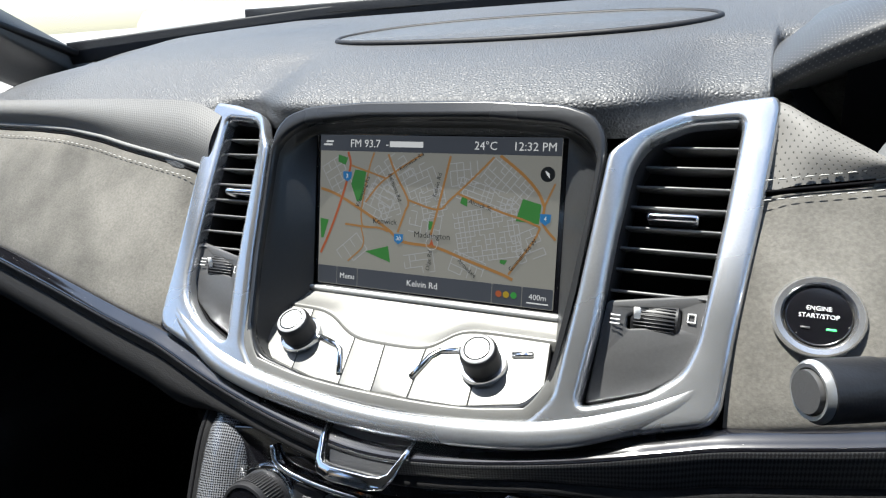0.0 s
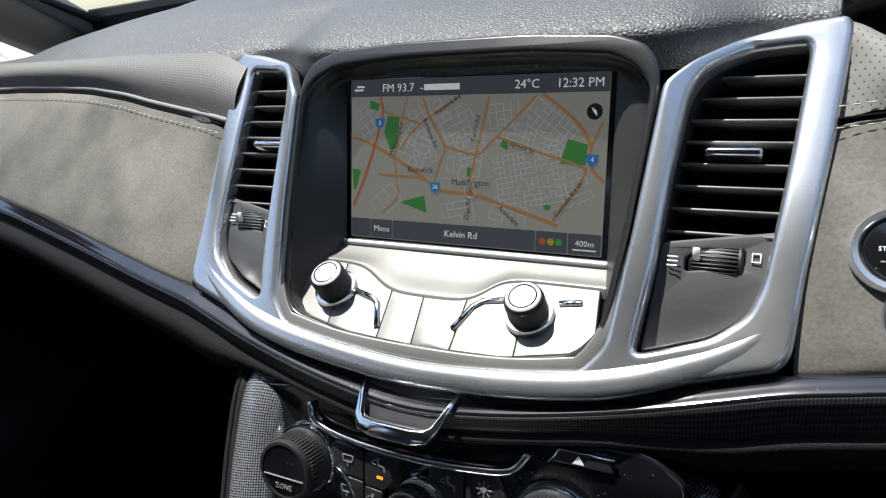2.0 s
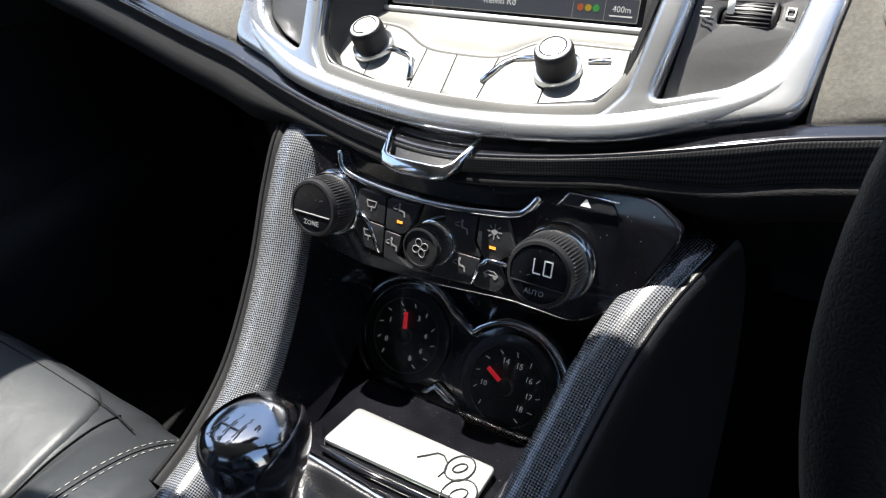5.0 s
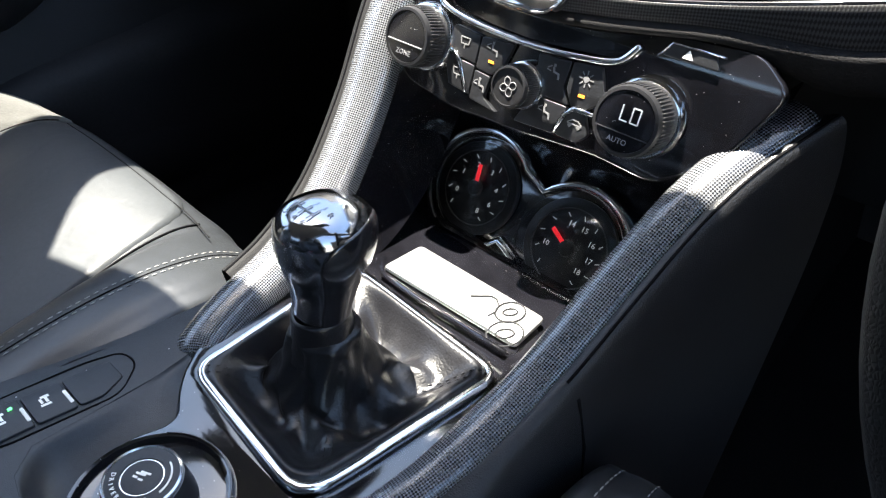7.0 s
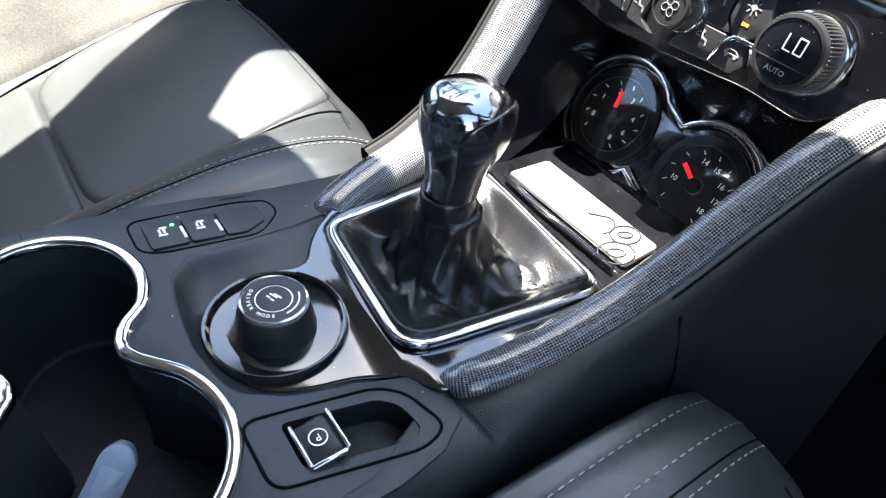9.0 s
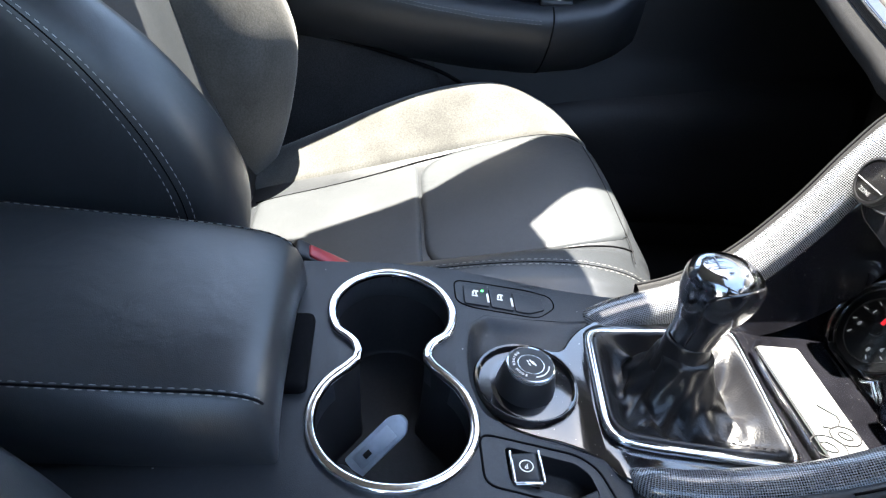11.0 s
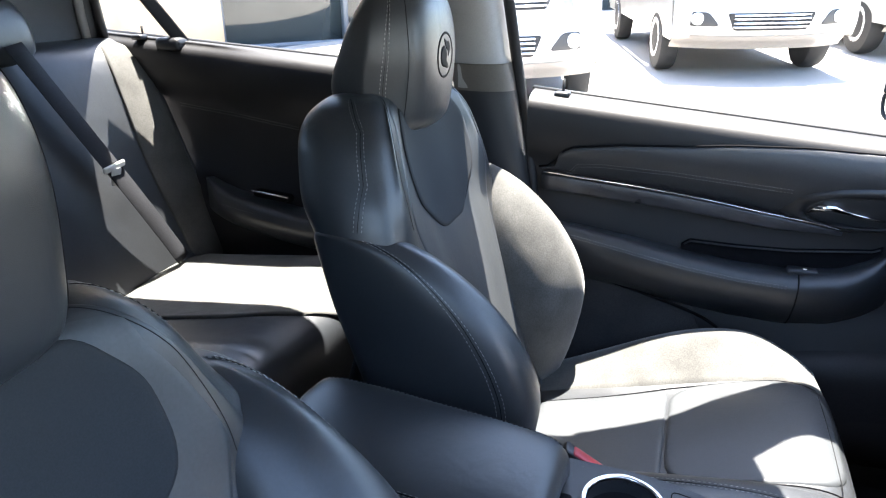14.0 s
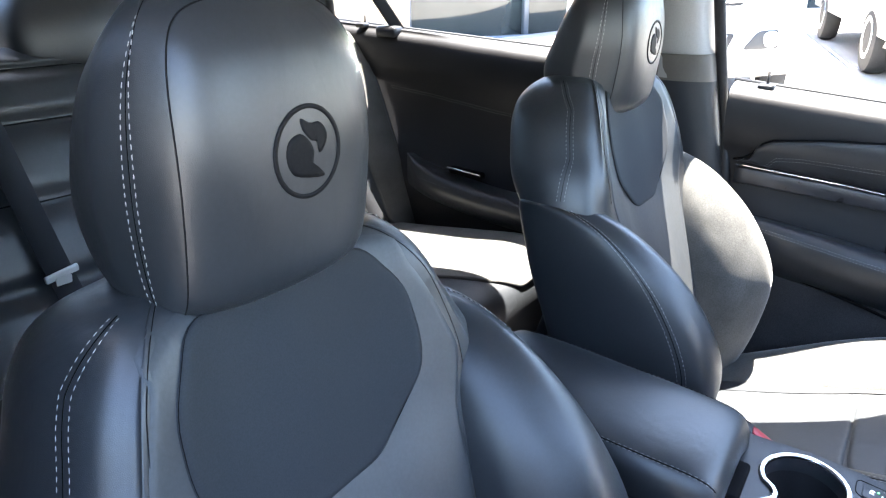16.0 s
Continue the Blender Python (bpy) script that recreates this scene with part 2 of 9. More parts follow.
# ---- materials ----
def material(name, color, rough=0.5, metal=0.0, spec=0.5, grain=0.0, grain_size=200.0, bump=0.0, bump_size=300.0, bump_kind="NOISE",
             stain=0.0, stain_size=9.0, coat=0.0, sheen=0.0, emit=None, emit_power=0.0, depth=0.0006):
    """A surface with colour variation at two scales, worn gloss and fine relief, all at real size."""
    m = bpy.data.materials.new(name)
    m.use_nodes = True
    nt = m.node_tree
    n, ln = nt.nodes, nt.links
    b = n["Principled BSDF"]
    b.inputs["Roughness"].default_value, b.inputs["Metallic"].default_value = rough, metal
    b.inputs["Specular IOR Level"].default_value = spec
    b.inputs["Coat Weight"].default_value, b.inputs["Coat Roughness"].default_value = coat, 0.06
    b.inputs["Sheen Weight"].default_value, b.inputs["Sheen Roughness"].default_value = sheen, 0.4
    tc = n.new("ShaderNodeTexCoord")
    col = n.new("ShaderNodeRGB")
    col.outputs[0].default_value = (*color, 1)
    out = col.outputs[0]
    for amount, size, det in ((stain, stain_size, 4.0), (grain, grain_size, 2.0)):
        if amount:
            t = n.new("ShaderNodeTexNoise")
            t.inputs["Scale"].default_value, t.inputs["Detail"].default_value = size, det
            ln.new(tc.outputs["Object"], t.inputs["Vector"])
            r = n.new("ShaderNodeMapRange")
            r.inputs["From Min"].default_value, r.inputs["From Max"].default_value = 0.3, 0.7
            r.inputs["To Min"].default_value, r.inputs["To Max"].default_value = 1 - amount, 1 + amount
            ln.new(t.outputs["Fac"], r.inputs["Value"])
            mul = n.new("ShaderNodeVectorMath")
            mul.operation = "SCALE"
            ln.new(out, mul.inputs[0])
            ln.new(r.outputs[0], mul.inputs["Scale"])
            out = mul.outputs[0]
            if size == stain_size:
                rr = n.new("ShaderNodeMapRange")
                rr.inputs["To Min"].default_value, rr.inputs["To Max"].default_value = max(rough - 0.12, 0.03), min(rough + 0.1, 1)
                ln.new(t.outputs["Fac"], rr.inputs["Value"])
                ln.new(rr.outputs[0], b.inputs["Roughness"])
    ln.new(out, b.inputs["Base Color"])
    if bump:
        if bump_kind == "VORONOI":
            t = n.new("ShaderNodeTexVoronoi")
            t.feature = "DISTANCE_TO_EDGE"
            h = t.outputs["Distance"]
        else:
            t = n.new("ShaderNodeTexNoise")
            t.inputs["Detail"].default_value = 3.0
            h = t.outputs["Fac"]
        t.inputs["Scale"].default_value = bump_size
        ln.new(tc.outputs["Object"], t.inputs["Vector"])
        bp = n.new("ShaderNodeBump")
        bp.inputs["Strength"].default_value, bp.inputs["Distance"].default_value = bump, depth
        ln.new(h, bp.inputs["Height"])
        ln.new(bp.outputs[0], b.inputs["Normal"])
    if emit:
        b.inputs["Emission Color"].default_value, b.inputs["Emission Strength"].default_value = (*emit, 1), emit_power
    return m


def weave(name, a, b2, cell, rough=0.3, coat=0.4, source="UV", kind="CHECK", spec=0.5, hole=0.2):
    """A fine two-tone weave, or small sunk dots, on a grid of cells of that size."""
    m = material(name, a, rough=rough, coat=coat, spec=spec, stain=0.12, stain_size=14)
    nt = m.node_tree
    n, ln = nt.nodes, nt.links
    tc = n.new("ShaderNodeTexCoord")
    rot = n.new("ShaderNodeMapping")
    rot.inputs["Rotation"].default_value = (0, 0, 0.785) if source == "UV" else (0.5, 0.45, 0.6)
    ln.new(tc.outputs[source], rot.inputs["Vector"])
    mix = n.new("ShaderNodeMixRGB")
    mix.inputs["Color1"].default_value, mix.inputs["Color2"].default_value = (*b2, 1), (*a, 1)
    if kind == "CHECK":
        ch = n.new("ShaderNodeTexChecker")
        ch.inputs["Scale"].default_value = 1 / cell
        h = ch.outputs["Fac"]
        vec = ch.inputs["Vector"]
    else:
        ch = n.new("ShaderNodeTexVoronoi")
        ch.voronoi_dimensions = "2D"
        ch.inputs["Scale"].default_value, ch.inputs["Randomness"].default_value = 1 / cell, 0.0
        mr = n.new("ShaderNodeMapRange")
        mr.inputs["From Min"].default_value, mr.inputs["From Max"].default_value = hole * 0.75, hole * 1.25
        ln.new(ch.outputs["Distance"], mr.inputs["Value"])
        h, vec = mr.outputs[0], ch.inputs["Vector"]
    ln.new(rot.outputs[0], vec)
    ln.new(h, mix.inputs["Fac"])
    ln.new(mix.outputs[0], n["Principled BSDF"].inputs["Base Color"])
    bp = n.new("ShaderNodeBump")
    bp.inputs["Strength"].default_value, bp.inputs["Distance"].default_value = 0.4, 0.0004
    ln.new(h, bp.inputs["Height"])
    ln.new(bp.outputs[0], n["Principled BSDF"].inputs["Normal"])
    return m


def glass(name, color=(1, 1, 1), rough=0.0, ior=1.45):
    m = bpy.data.materials.new(name)
    m.use_nodes = True
    nt = m.node_tree
    n, ln = nt.nodes, nt.links
    n.remove(n["Principled BSDF"])
    tr, gl, mx = n.new("ShaderNodeBsdfTransparent"), n.new("ShaderNodeBsdfGlossy"), n.new("ShaderNodeMixShader")
    tr.inputs["Color"].default_value = (*color, 1)
    gl.inputs["Roughness"].default_value = rough
    fr = n.new("ShaderNodeFresnel")
    fr.inputs["IOR"].default_value = ior
    ln.new(fr.outputs[0], mx.inputs[0])
    ln.new(tr.outputs[0], mx.inputs[1])
    ln.new(gl.outputs[0], mx.inputs[2])
    ln.new(mx.outputs[0], n["Material Output"].inputs["Surface"])
    return m


LEATHER = material("black_leather", (0.022, 0.0245, 0.029), rough=0.43, spec=0.60, grain=0.10, grain_size=260, stain=0.14, stain_size=7, bump=0.45, bump_size=750, bump_kind="VORONOI", depth=0.0005)
SEAT_LEATHER = material("seat_leather", (0.023, 0.0255, 0.029), rough=0.38, spec=0.70, grain=0.08, grain_size=300, stain=0.12, stain_size=8, bump=0.30, bump_size=900, bump_kind="VORONOI", depth=0.0004)
SUEDE = material("charcoal_suede", (0.135, 0.129, 0.117), rough=0.92, spec=0.15, grain=0.14, grain_size=500, stain=0.50, stain_size=13, bump=0.4, bump_size=700, depth=0.0005, sheen=0.25)
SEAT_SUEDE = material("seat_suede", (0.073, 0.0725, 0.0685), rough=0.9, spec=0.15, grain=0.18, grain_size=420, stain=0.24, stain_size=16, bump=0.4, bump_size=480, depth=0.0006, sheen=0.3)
INSERT = material("grey_fabric_insert", (0.022, 0.0245, 0.028), rough=0.8, spec=0.25, grain=0.10, grain_size=700, stain=0.10, stain_size=10, bump=0.4, bump_size=900, depth=0.0004)
DASH = material("soft_dash_plastic", (0.060, 0.062, 0.066), rough=0.52, spec=0.5, grain=0.12, grain_size=300, stain=0.10, stain_size=6, bump=0.75, bump_size=430, bump_kind="VORONOI", depth=0.0011)
# pale dots paint the light caught in the holes
PERF = weave("perforated_leather", (0.050, 0.051, 0.053), (0.15, 0.15, 0.148), 0.0026, rough=0.45, coat=0.0, kind="DOTS", hole=0.15)
WEDGE = weave("perforated_grey_leather", (0.17, 0.165, 0.155), (0.05, 0.048, 0.045), 0.0030, rough=0.6, coat=0.0, kind="DOTS", spec=0.3, hole=0.13)
BAND = weave("ribbed_band", (0.150, 0.149, 0.146), (0.095, 0.094, 0.092), 0.0016, rough=0.55, coat=0.0, kind="DOTS", spec=0.4, hole=0.26)
SHROUD = material("dark_screen_surround", (0.024, 0.025, 0.027), rough=0.26, spec=0.5, grain=0.05, grain_size=700, stain=0.08, stain_size=10, bump=0.08, bump_size=1300, depth=0.0002)
SHELF = material("pale_satin_button", (0.185, 0.184, 0.177), rough=0.46, metal=0.35, grain=0.03, grain_size=900, stain=0.06, stain_size=14)
PLASTIC = material("black_plastic", (0.018, 0.019, 0.022), rough=0.42, spec=0.45, grain=0.10, grain_size=400, stain=0.14, stain_size=10, bump=0.3, bump_size=900, depth=0.0004)
CONSOLE = material("console_plastic", (0.023, 0.025, 0.029), rough=0.40, spec=0.42, grain=0.10, grain_size=500, stain=0.12, stain_size=9, bump=0.35, bump_size=1100, bump_kind="VORONOI", depth=0.0004)
DARK = material("dark_trim", (0.012, 0.012, 0.014), rough=0.6, spec=0.35, grain=0.2, grain_size=300, stain=0.2, stain_size=6, bump=0.3, bump_size=700, depth=0.0005)
CARPET = material("black_carpet", (0.012, 0.012, 0.013), rough=0.98, spec=0.1, grain=0.45, grain_size=500, stain=0.25, stain_size=5, bump=0.9, bump_size=600, depth=0.003)
TONGUE = material("pale_plastic", (0.55, 0.55, 0.53), rough=0.45, spec=0.4, stain=0.2)
SMOKE = material("smoked_chrome", (0.38, 0.39, 0.42), rough=0.15, metal=1.0, stain=0.12, stain_size=40)
KNOBHIDE = material("polished_hide", (0.010, 0.010, 0.012), rough=0.22, spec=0.7, grain=0.1, stain=0.3, stain_size=40, bump=0.2, bump_size=500, bump_kind="VORONOI", depth=0.0003, coat=0.6)
BOOTHIDE = material("boot_hide", (0.011, 0.011, 0.013), rough=0.34, spec=0.5, grain=0.15, grain_size=300, stain=0.2, stain_size=30, bump=0.4, bump_size=420, bump_kind="VORONOI", depth=0.0005)
PADGRAIN = material("grained_pad", (0.018, 0.019, 0.022), rough=0.44, spec=0.45, grain=0.12, grain_size=400, stain=0.14, stain_size=8, bump=0.5, bump_size=700, bump_kind="VORONOI", depth=0.0006)
SMOKED = material("smoked_trim", (0.045, 0.045, 0.050), rough=0.32, spec=0.5, stain=0.3, stain_size=25, metal=0.35)
GLOSS = material("piano_black", (0.006, 0.006, 0.008), rough=0.10, spec=0.8, stain=0.35, stain_size=30, coat=1.0)
SILVER = material("satin_silver", (0.60, 0.615, 0.64), rough=0.27, metal=0.88, grain=0.03, grain_size=800, stain=0.07, stain_size=12, bump=0.06, bump_size=1500, depth=0.0002)
GUNMETAL = material("grey_satin_bezel", (0.34, 0.35, 0.36), rough=0.40, metal=0.6, grain=0.04, grain_size=700, stain=0.06, stain_size=10, bump=0.08, bump_size=1300, depth=0.0002)
BUTTON = material("silver_button", (0.55, 0.555, 0.56), rough=0.38, metal=0.45, grain=0.03, grain_size=900, stain=0.05, stain_size=14)
GREYPL = material("grey_vent_plastic", (0.066, 0.066, 0.068), rough=0.40, spec=0.5, grain=0.06, grain_size=600, stain=0.1, stain_size=14, bump=0.15, bump_size=1200, depth=0.0003)
SLAT = material("satin_slat", (0.13, 0.13, 0.132), rough=0.42, spec=0.5, grain=0.05, grain_size=700, stain=0.1, stain_size=14)
CHROME = material("chrome", (0.80, 0.81, 0.83), rough=0.08, metal=1.0, stain=0.06, stain_size=25)
RUBBER = material("knob_rubber", (0.016, 0.016, 0.018), rough=0.45, spec=0.5, grain=0.1, grain_size=900, stain=0.12, stain_size=30)
THREAD = material("pale_thread", (0.38, 0.375, 0.36), rough=0.8, grain=0.2, grain_size=2000)
DIMTHREAD = material("grey_thread", (0.22, 0.22, 0.22), rough=0.8, grain=0.2, grain_size=2000)
# near-black for joints; also stands for shade in recesses and notches
SEAM_SHADE = material("seam_gap_and_shade", (0.004, 0.004, 0.005), rough=0.9, spec=0.1, grain=0.2)
CARBON = weave("two_tone_weave", (0.18, 0.186, 0.20), (0.020, 0.021, 0.025), 0.0011, rough=0.25, coat=0.7)
WOVEN = weave("dark_weave", (0.048, 0.049, 0.052), (0.006, 0.006, 0.007), 0.0012, rough=0.4, coat=0.0, spec=0.4)
DIMPRINT = material("dim_print", (0.22, 0.22, 0.23), rough=0.5, grain=0.05)
RECESS = material("recess_plastic", (0.030, 0.031, 0.033), rough=0.38, grain=0.06, grain_size=600, stain=0.08, bump=0.15, bump_size=1200, depth=0.0003)
BLACKPAD = material("black_knee_pad", (0.011, 0.011, 0.012), rough=0.7, spec=0.2, grain=0.15, grain_size=400, stain=0.15, stain_size=6, bump=0.5, bump_size=650, bump_kind="VORONOI", depth=0.0006)
WHITE = material("white_print", (0.72, 0.72, 0.72), rough=0.6, emit=(0.8, 0.85, 0.9), emit_power=0.05)
RED = material("red_plastic", (0.42, 0.035, 0.045), rough=0.4, stain=0.1, grain=0.05)
NEEDLE = material("red_needle", (0.75, 0.02, 0.03), rough=0.4, emit=(1, 0.03, 0.05), emit_power=0.12)
AMBER = material("amber_lamp", (0.8, 0.25, 0.03), rough=0.4, emit=(1, 0.25, 0.03), emit_power=0.5)
GREEN = material("green_lamp", (0.1, 0.7, 0.2), rough=0.4, emit=(0.1, 1, 0.25), emit_power=0.5)
GREYTRIM = material("light_grey_trim", (0.30, 0.30, 0.295), rough=0.75, grain=0.08, grain_size=500, stain=0.08, stain_size=6, bump=0.3, bump_size=700, depth=0.0005)
HEADLINER = material("headliner_cloth", (0.22, 0.22, 0.215), rough=0.95, grain=0.1, grain_size=500, stain=0.06, stain_size=4, bump=0.3, bump_size=600)
PALETRIM = material("pale_cloth_trim", (0.60, 0.60, 0.59), rough=0.85, grain=0.08, grain_size=500, stain=0.08, stain_size=6, bump=0.3, bump_size=700, depth=0.0005)
# taupe carries the shade and reflected sun on the pillar trim's end
FOOTSHADE = material("shaded_taupe", (0.10, 0.092, 0.084), rough=0.6, grain=0.1, grain_size=500, stain=0.15, stain_size=12, bump=0.3, bump_size=700, depth=0.0005)
WEBBING = material("belt_webbing", (0.012, 0.013, 0.016), rough=0.75, spec=0.25, grain=0.2, grain_size=900, bump=0.5, bump_size=1100, stain=0.1)
PLATE = material("brushed_plate", (0.72, 0.73, 0.74), rough=0.32, metal=0.8, grain=0.05, grain_size=1500, stain=0.05)
GLASS = glass("window_glass", (0.93, 0.95, 0.94), ior=1.22)
TINT = glass("tinted_glass", (0.55, 0.57, 0.56), ior=1.22)
LENS = glass("gauge_lens", (0.9, 0.9, 0.9))


def dusty(m, size=0.0042, share=0.35):
    """Scatters fine pale dust specks over a material's colour."""
    n, ln = m.node_tree.nodes, m.node_tree.links
    b = n["Principled BSDF"]
    src = b.inputs["Base Color"].links[0].from_socket
    tc, vo = n.new("ShaderNodeTexCoord"), n.new("ShaderNodeTexVoronoi")
    vo.inputs["Scale"].default_value = 1 / size
    ln.new(tc.outputs["Object"], vo.inputs["Vector"])
    dot, pick, both, mix = n.new("ShaderNodeMath"), n.new("ShaderNodeMath"), n.new("ShaderNodeMath"), n.new("ShaderNodeMixRGB")
    dot.operation, pick.operation, both.operation = "LESS_THAN", "LESS_THAN", "MULTIPLY"
    dot.inputs[1].default_value, pick.inputs[1].default_value = 0.075, share
    ln.new(vo.outputs["Distance"], dot.inputs[0])
    ln.new(vo.outputs["Color"], pick.inputs[0])
    ln.new(dot.outputs[0], both.inputs[0])
    ln.new(pick.outputs[0], both.inputs[1])
    ln.new(both.outputs[0], mix.inputs["Fac"])
    ln.new(src, mix.inputs["Color1"])
    mix.inputs["Color2"].default_value = (0.40, 0.39, 0.36, 1)
    ln.new(mix.outputs[0], b.inputs["Base Color"])
    return m


dusty(GLOSS, 0.0036, 0.5)
dusty(CONSOLE, 0.007, 0.2)
SLATE = material("slate_trim", (0.10, 0.108, 0.12), rough=0.7, grain=0.08, grain_size=500, stain=0.08, stain_size=6, bump=0.3, bump_size=700, depth=0.0005)
# seat leather made paler: bounced and sky light put into its colour
CENTRE = material("seat_leather_lit", (0.043, 0.047, 0.051), rough=0.45, spec=0.46, grain=0.08, grain_size=300, stain=0.12, stain_size=8, bump=0.28, bump_size=900, bump_kind="VORONOI", depth=0.0004)
POLISHED = material("polished_ring", (0.80, 0.81, 0.83), rough=0.20, metal=0.9, stain=0.06, stain_size=25)


def creased(m, size=26.0, depth=0.0035, strength=0.22):
    """Adds soft, stretched creases under a material's fine grain."""
    n, ln = m.node_tree.nodes, m.node_tree.links
    fine = n["Principled BSDF"].inputs["Normal"].links[0].from_node
    tc, mp, t, bp = n.new("ShaderNodeTexCoord"), n.new("ShaderNodeMapping"), n.new("ShaderNodeTexNoise"), n.new("ShaderNodeBump")
    mp.inputs["Scale"].default_value, mp.inputs["Rotation"].default_value = (1.0, 1.0, 0.45), (0.5, 0.3, 0.2)
    t.inputs["Scale"].default_value, t.inputs["Detail"].default_value, t.inputs["Distortion"].default_value = size, 3.0, 0.8
    bp.inputs["Strength"].default_value, bp.inputs["Distance"].default_value = strength, depth
    ln.new(tc.outputs["Object"], mp.inputs["Vector"])
    ln.new(mp.outputs[0], t.inputs["Vector"])
    ln.new(t.outputs["Fac"], bp.inputs["Height"])
    ln.new(bp.outputs[0], fine.inputs["Normal"])


for m in (SEAT_LEATHER, LEATHER, CENTRE, BOOTHIDE):
    creased(m)
creased(SEAT_SUEDE, 18.0, 0.004, 0.35)

# ---- the car's shell ----
def lerp(x, xs, ys):
    return float(np.interp(x, xs, ys))


def beam(a, b, w, h, bevel=0.012, up=(0, 0, 1), bow=None):
    """A rounded beam from a to b, through bow if that is given."""
    path = spline([a, bow, b] if bow else [a, b], 14 if bow else 2)
    ring = fillet([(-w / 2, -h / 2), (w / 2, -h / 2), (w / 2, h / 2), (-w / 2, h / 2)], bevel, 3)
    return sweep(path, ring, up=up)


def sill_front(y):
    return 1.146 - 0.0994 * (y + 0.76)


def sill_rear(y):
    return 1.193 - 0.077 * (y + 1.16)


tagged(put("floor", moved(block(1.44, 2.9, 0.03, 0.004), pose(0, -0.75, 0.395)), CARPET), "black carpeted car floor", "floor", kind="structure")
# tunnel under the console
tagged(put("trim", Sheet([[(-0.17, y, 0.40), (-0.13, y, 0.60), (-0.10, y, 0.66), (0.10, y, 0.66), (0.13, y, 0.60), (0.17, y, 0.40)] for y in (-0.9, 0.0, 0.7)], 24, 8).mesh("tunnel"), CARPET),
       "black carpeted tunnel below the console", "floor", kind="structure")
tagged(put("wall_front", moved(block(1.46, 0.03, 0.80, 0.004), pose(0, 0.72, 0.72)), DARK), "dark carpeted firewall behind the dashboard", "wall", kind="structure")
tagged(put("wall_rear", moved(block(1.4, 0.03, 0.85, 0.004), pose(0, -2.53, 0.76)), DARK), "dark wall behind the rear seat", "wall", kind="structure")

# roof lining
roof = Sheet([[(-e, y - 5 * b, z - 0.04), (-0.50, y - 3 * b, z), (-0.28, y - b, z + 0.02), (-0.12, y, z + 0.033), (0.12, y, z + 0.033), (0.28, y - b, z + 0.02), (0.50, y - 3 * b, z), (e, y - 5 * b, z - 0.04)] for y, z, b, e in ((-0.242, 1.435, 0.027, 0.535), (-0.8, 1.50, 0, 0.545), (-1.3, 1.50, 0, 0.58), (-1.835, 1.476, -0.016, 0.58))], 24, 20)
tagged(put("ceiling", roof.mesh("ceiling", thick=0.03), HEADLINER), "pale grey cloth roof lining", "ceiling", kind="structure")

for side in (-1, 1):
    inner = spline([(side * 0.490, -0.320, 1.452), (side * 0.532, -0.262, 1.425), (side * 0.545, -0.205, 1.395), (side * 0.612, -0.02, 1.300), (side * 0.705, 0.36, 1.10)], 20)
    outer = spline([(side * 0.562, -0.58, 1.44), (side * 0.590, -0.445, 1.42), (side * 0.640, -0.355, 1.40), (side * 0.676, -0.246, 1.365), (side * 0.720, -0.08, 1.29), (side * 0.755, 0.12, 1.19), (side * 0.775, 0.36, 1.06)], 20)
    ap = Sheet([[a, a * 0.5 + b * 0.5 + np.array((0, 0, 0.012)), b] for a, b in zip(inner, outer)], 9, 24)
    tagged(put("a_pillar", ap.mesh("a_pillar", thick=0.03), SLATE), "slate grey windscreen pillar trim", "pillar", kind="structure")
    tagged(put("roof_rail", beam((side * 0.524, -0.50, 1.440), (side * 0.595, -1.84, 1.440), 0.06, 0.055, 0.02, bow=(side * 0.578, -1.1, 1.470)), GREYTRIM),
           "light grey roof rail trim", "rail", kind="structure")
    # rear pillar: dark by the door, pale towards the rear window
    cp = Sheet([[(side * 0.61, -1.73, 1.43), (side * 0.60, -1.75, 1.427)], [(side * 0.68, -1.80, 1.31), (side * 0.55, -1.83, 1.375)],
                [(side * 0.738, -1.845, 1.21), (side * 0.47, -1.87, 1.345)], [(side * 0.738, -1.86, 1.18), (side * 0.40, -1.91, 1.18)]], 8, 20)
    tagged(put("c_pillar", cp.mesh("c_pillar", thick=0.02), SLATE), "slate grey lower rear pillar trim", "pillar", kind="structure")
    cp = Sheet([[(side * 0.602, -1.748, 1.430), (side * 0.48, -1.765, 1.474), (side * 0.33, -1.775, 1.488)], [(side * 0.552, -1.828, 1.380), (side * 0.45, -1.93, 1.41), (side * 0.304, -2.00, 1.407)],
                [(side * 0.472, -1.868, 1.350), (side * 0.40, -2.05, 1.37), (side * 0.290, -2.15, 1.344)], [(side * 0.40, -1.90, 1.19), (side * 0.34, -2.22, 1.20), (side * 0.270, -2.45, 1.21)]], 12, 20)
    tagged(put("c_pillar", cp.mesh("c_pillar", thick=0.015), PALETRIM), "light grey upper rear pillar trim", "pillar", kind="structure")
    tagged(put("trim", sweep(spline([(side * 0.596, -1.742, 1.430), (side * 0.652, -1.812, 1.315), (side * 0.700, -1.858, 1.22)], 16), circle(0.011, 8)), GREYTRIM), "light grey edge strip along the rear pillar", "trim", kind="structure")
    tagged(put("seal", sweep(spline([(side * 0.33, -1.813, 1.474), (side * 0.302, -2.00, 1.401), (side * 0.288, -2.15, 1.338), (side * 0.27, -2.44, 1.215)], 20), circle(0.008, 8)), DARK), "black rubber seal along the rear window", "seal", kind="structure")

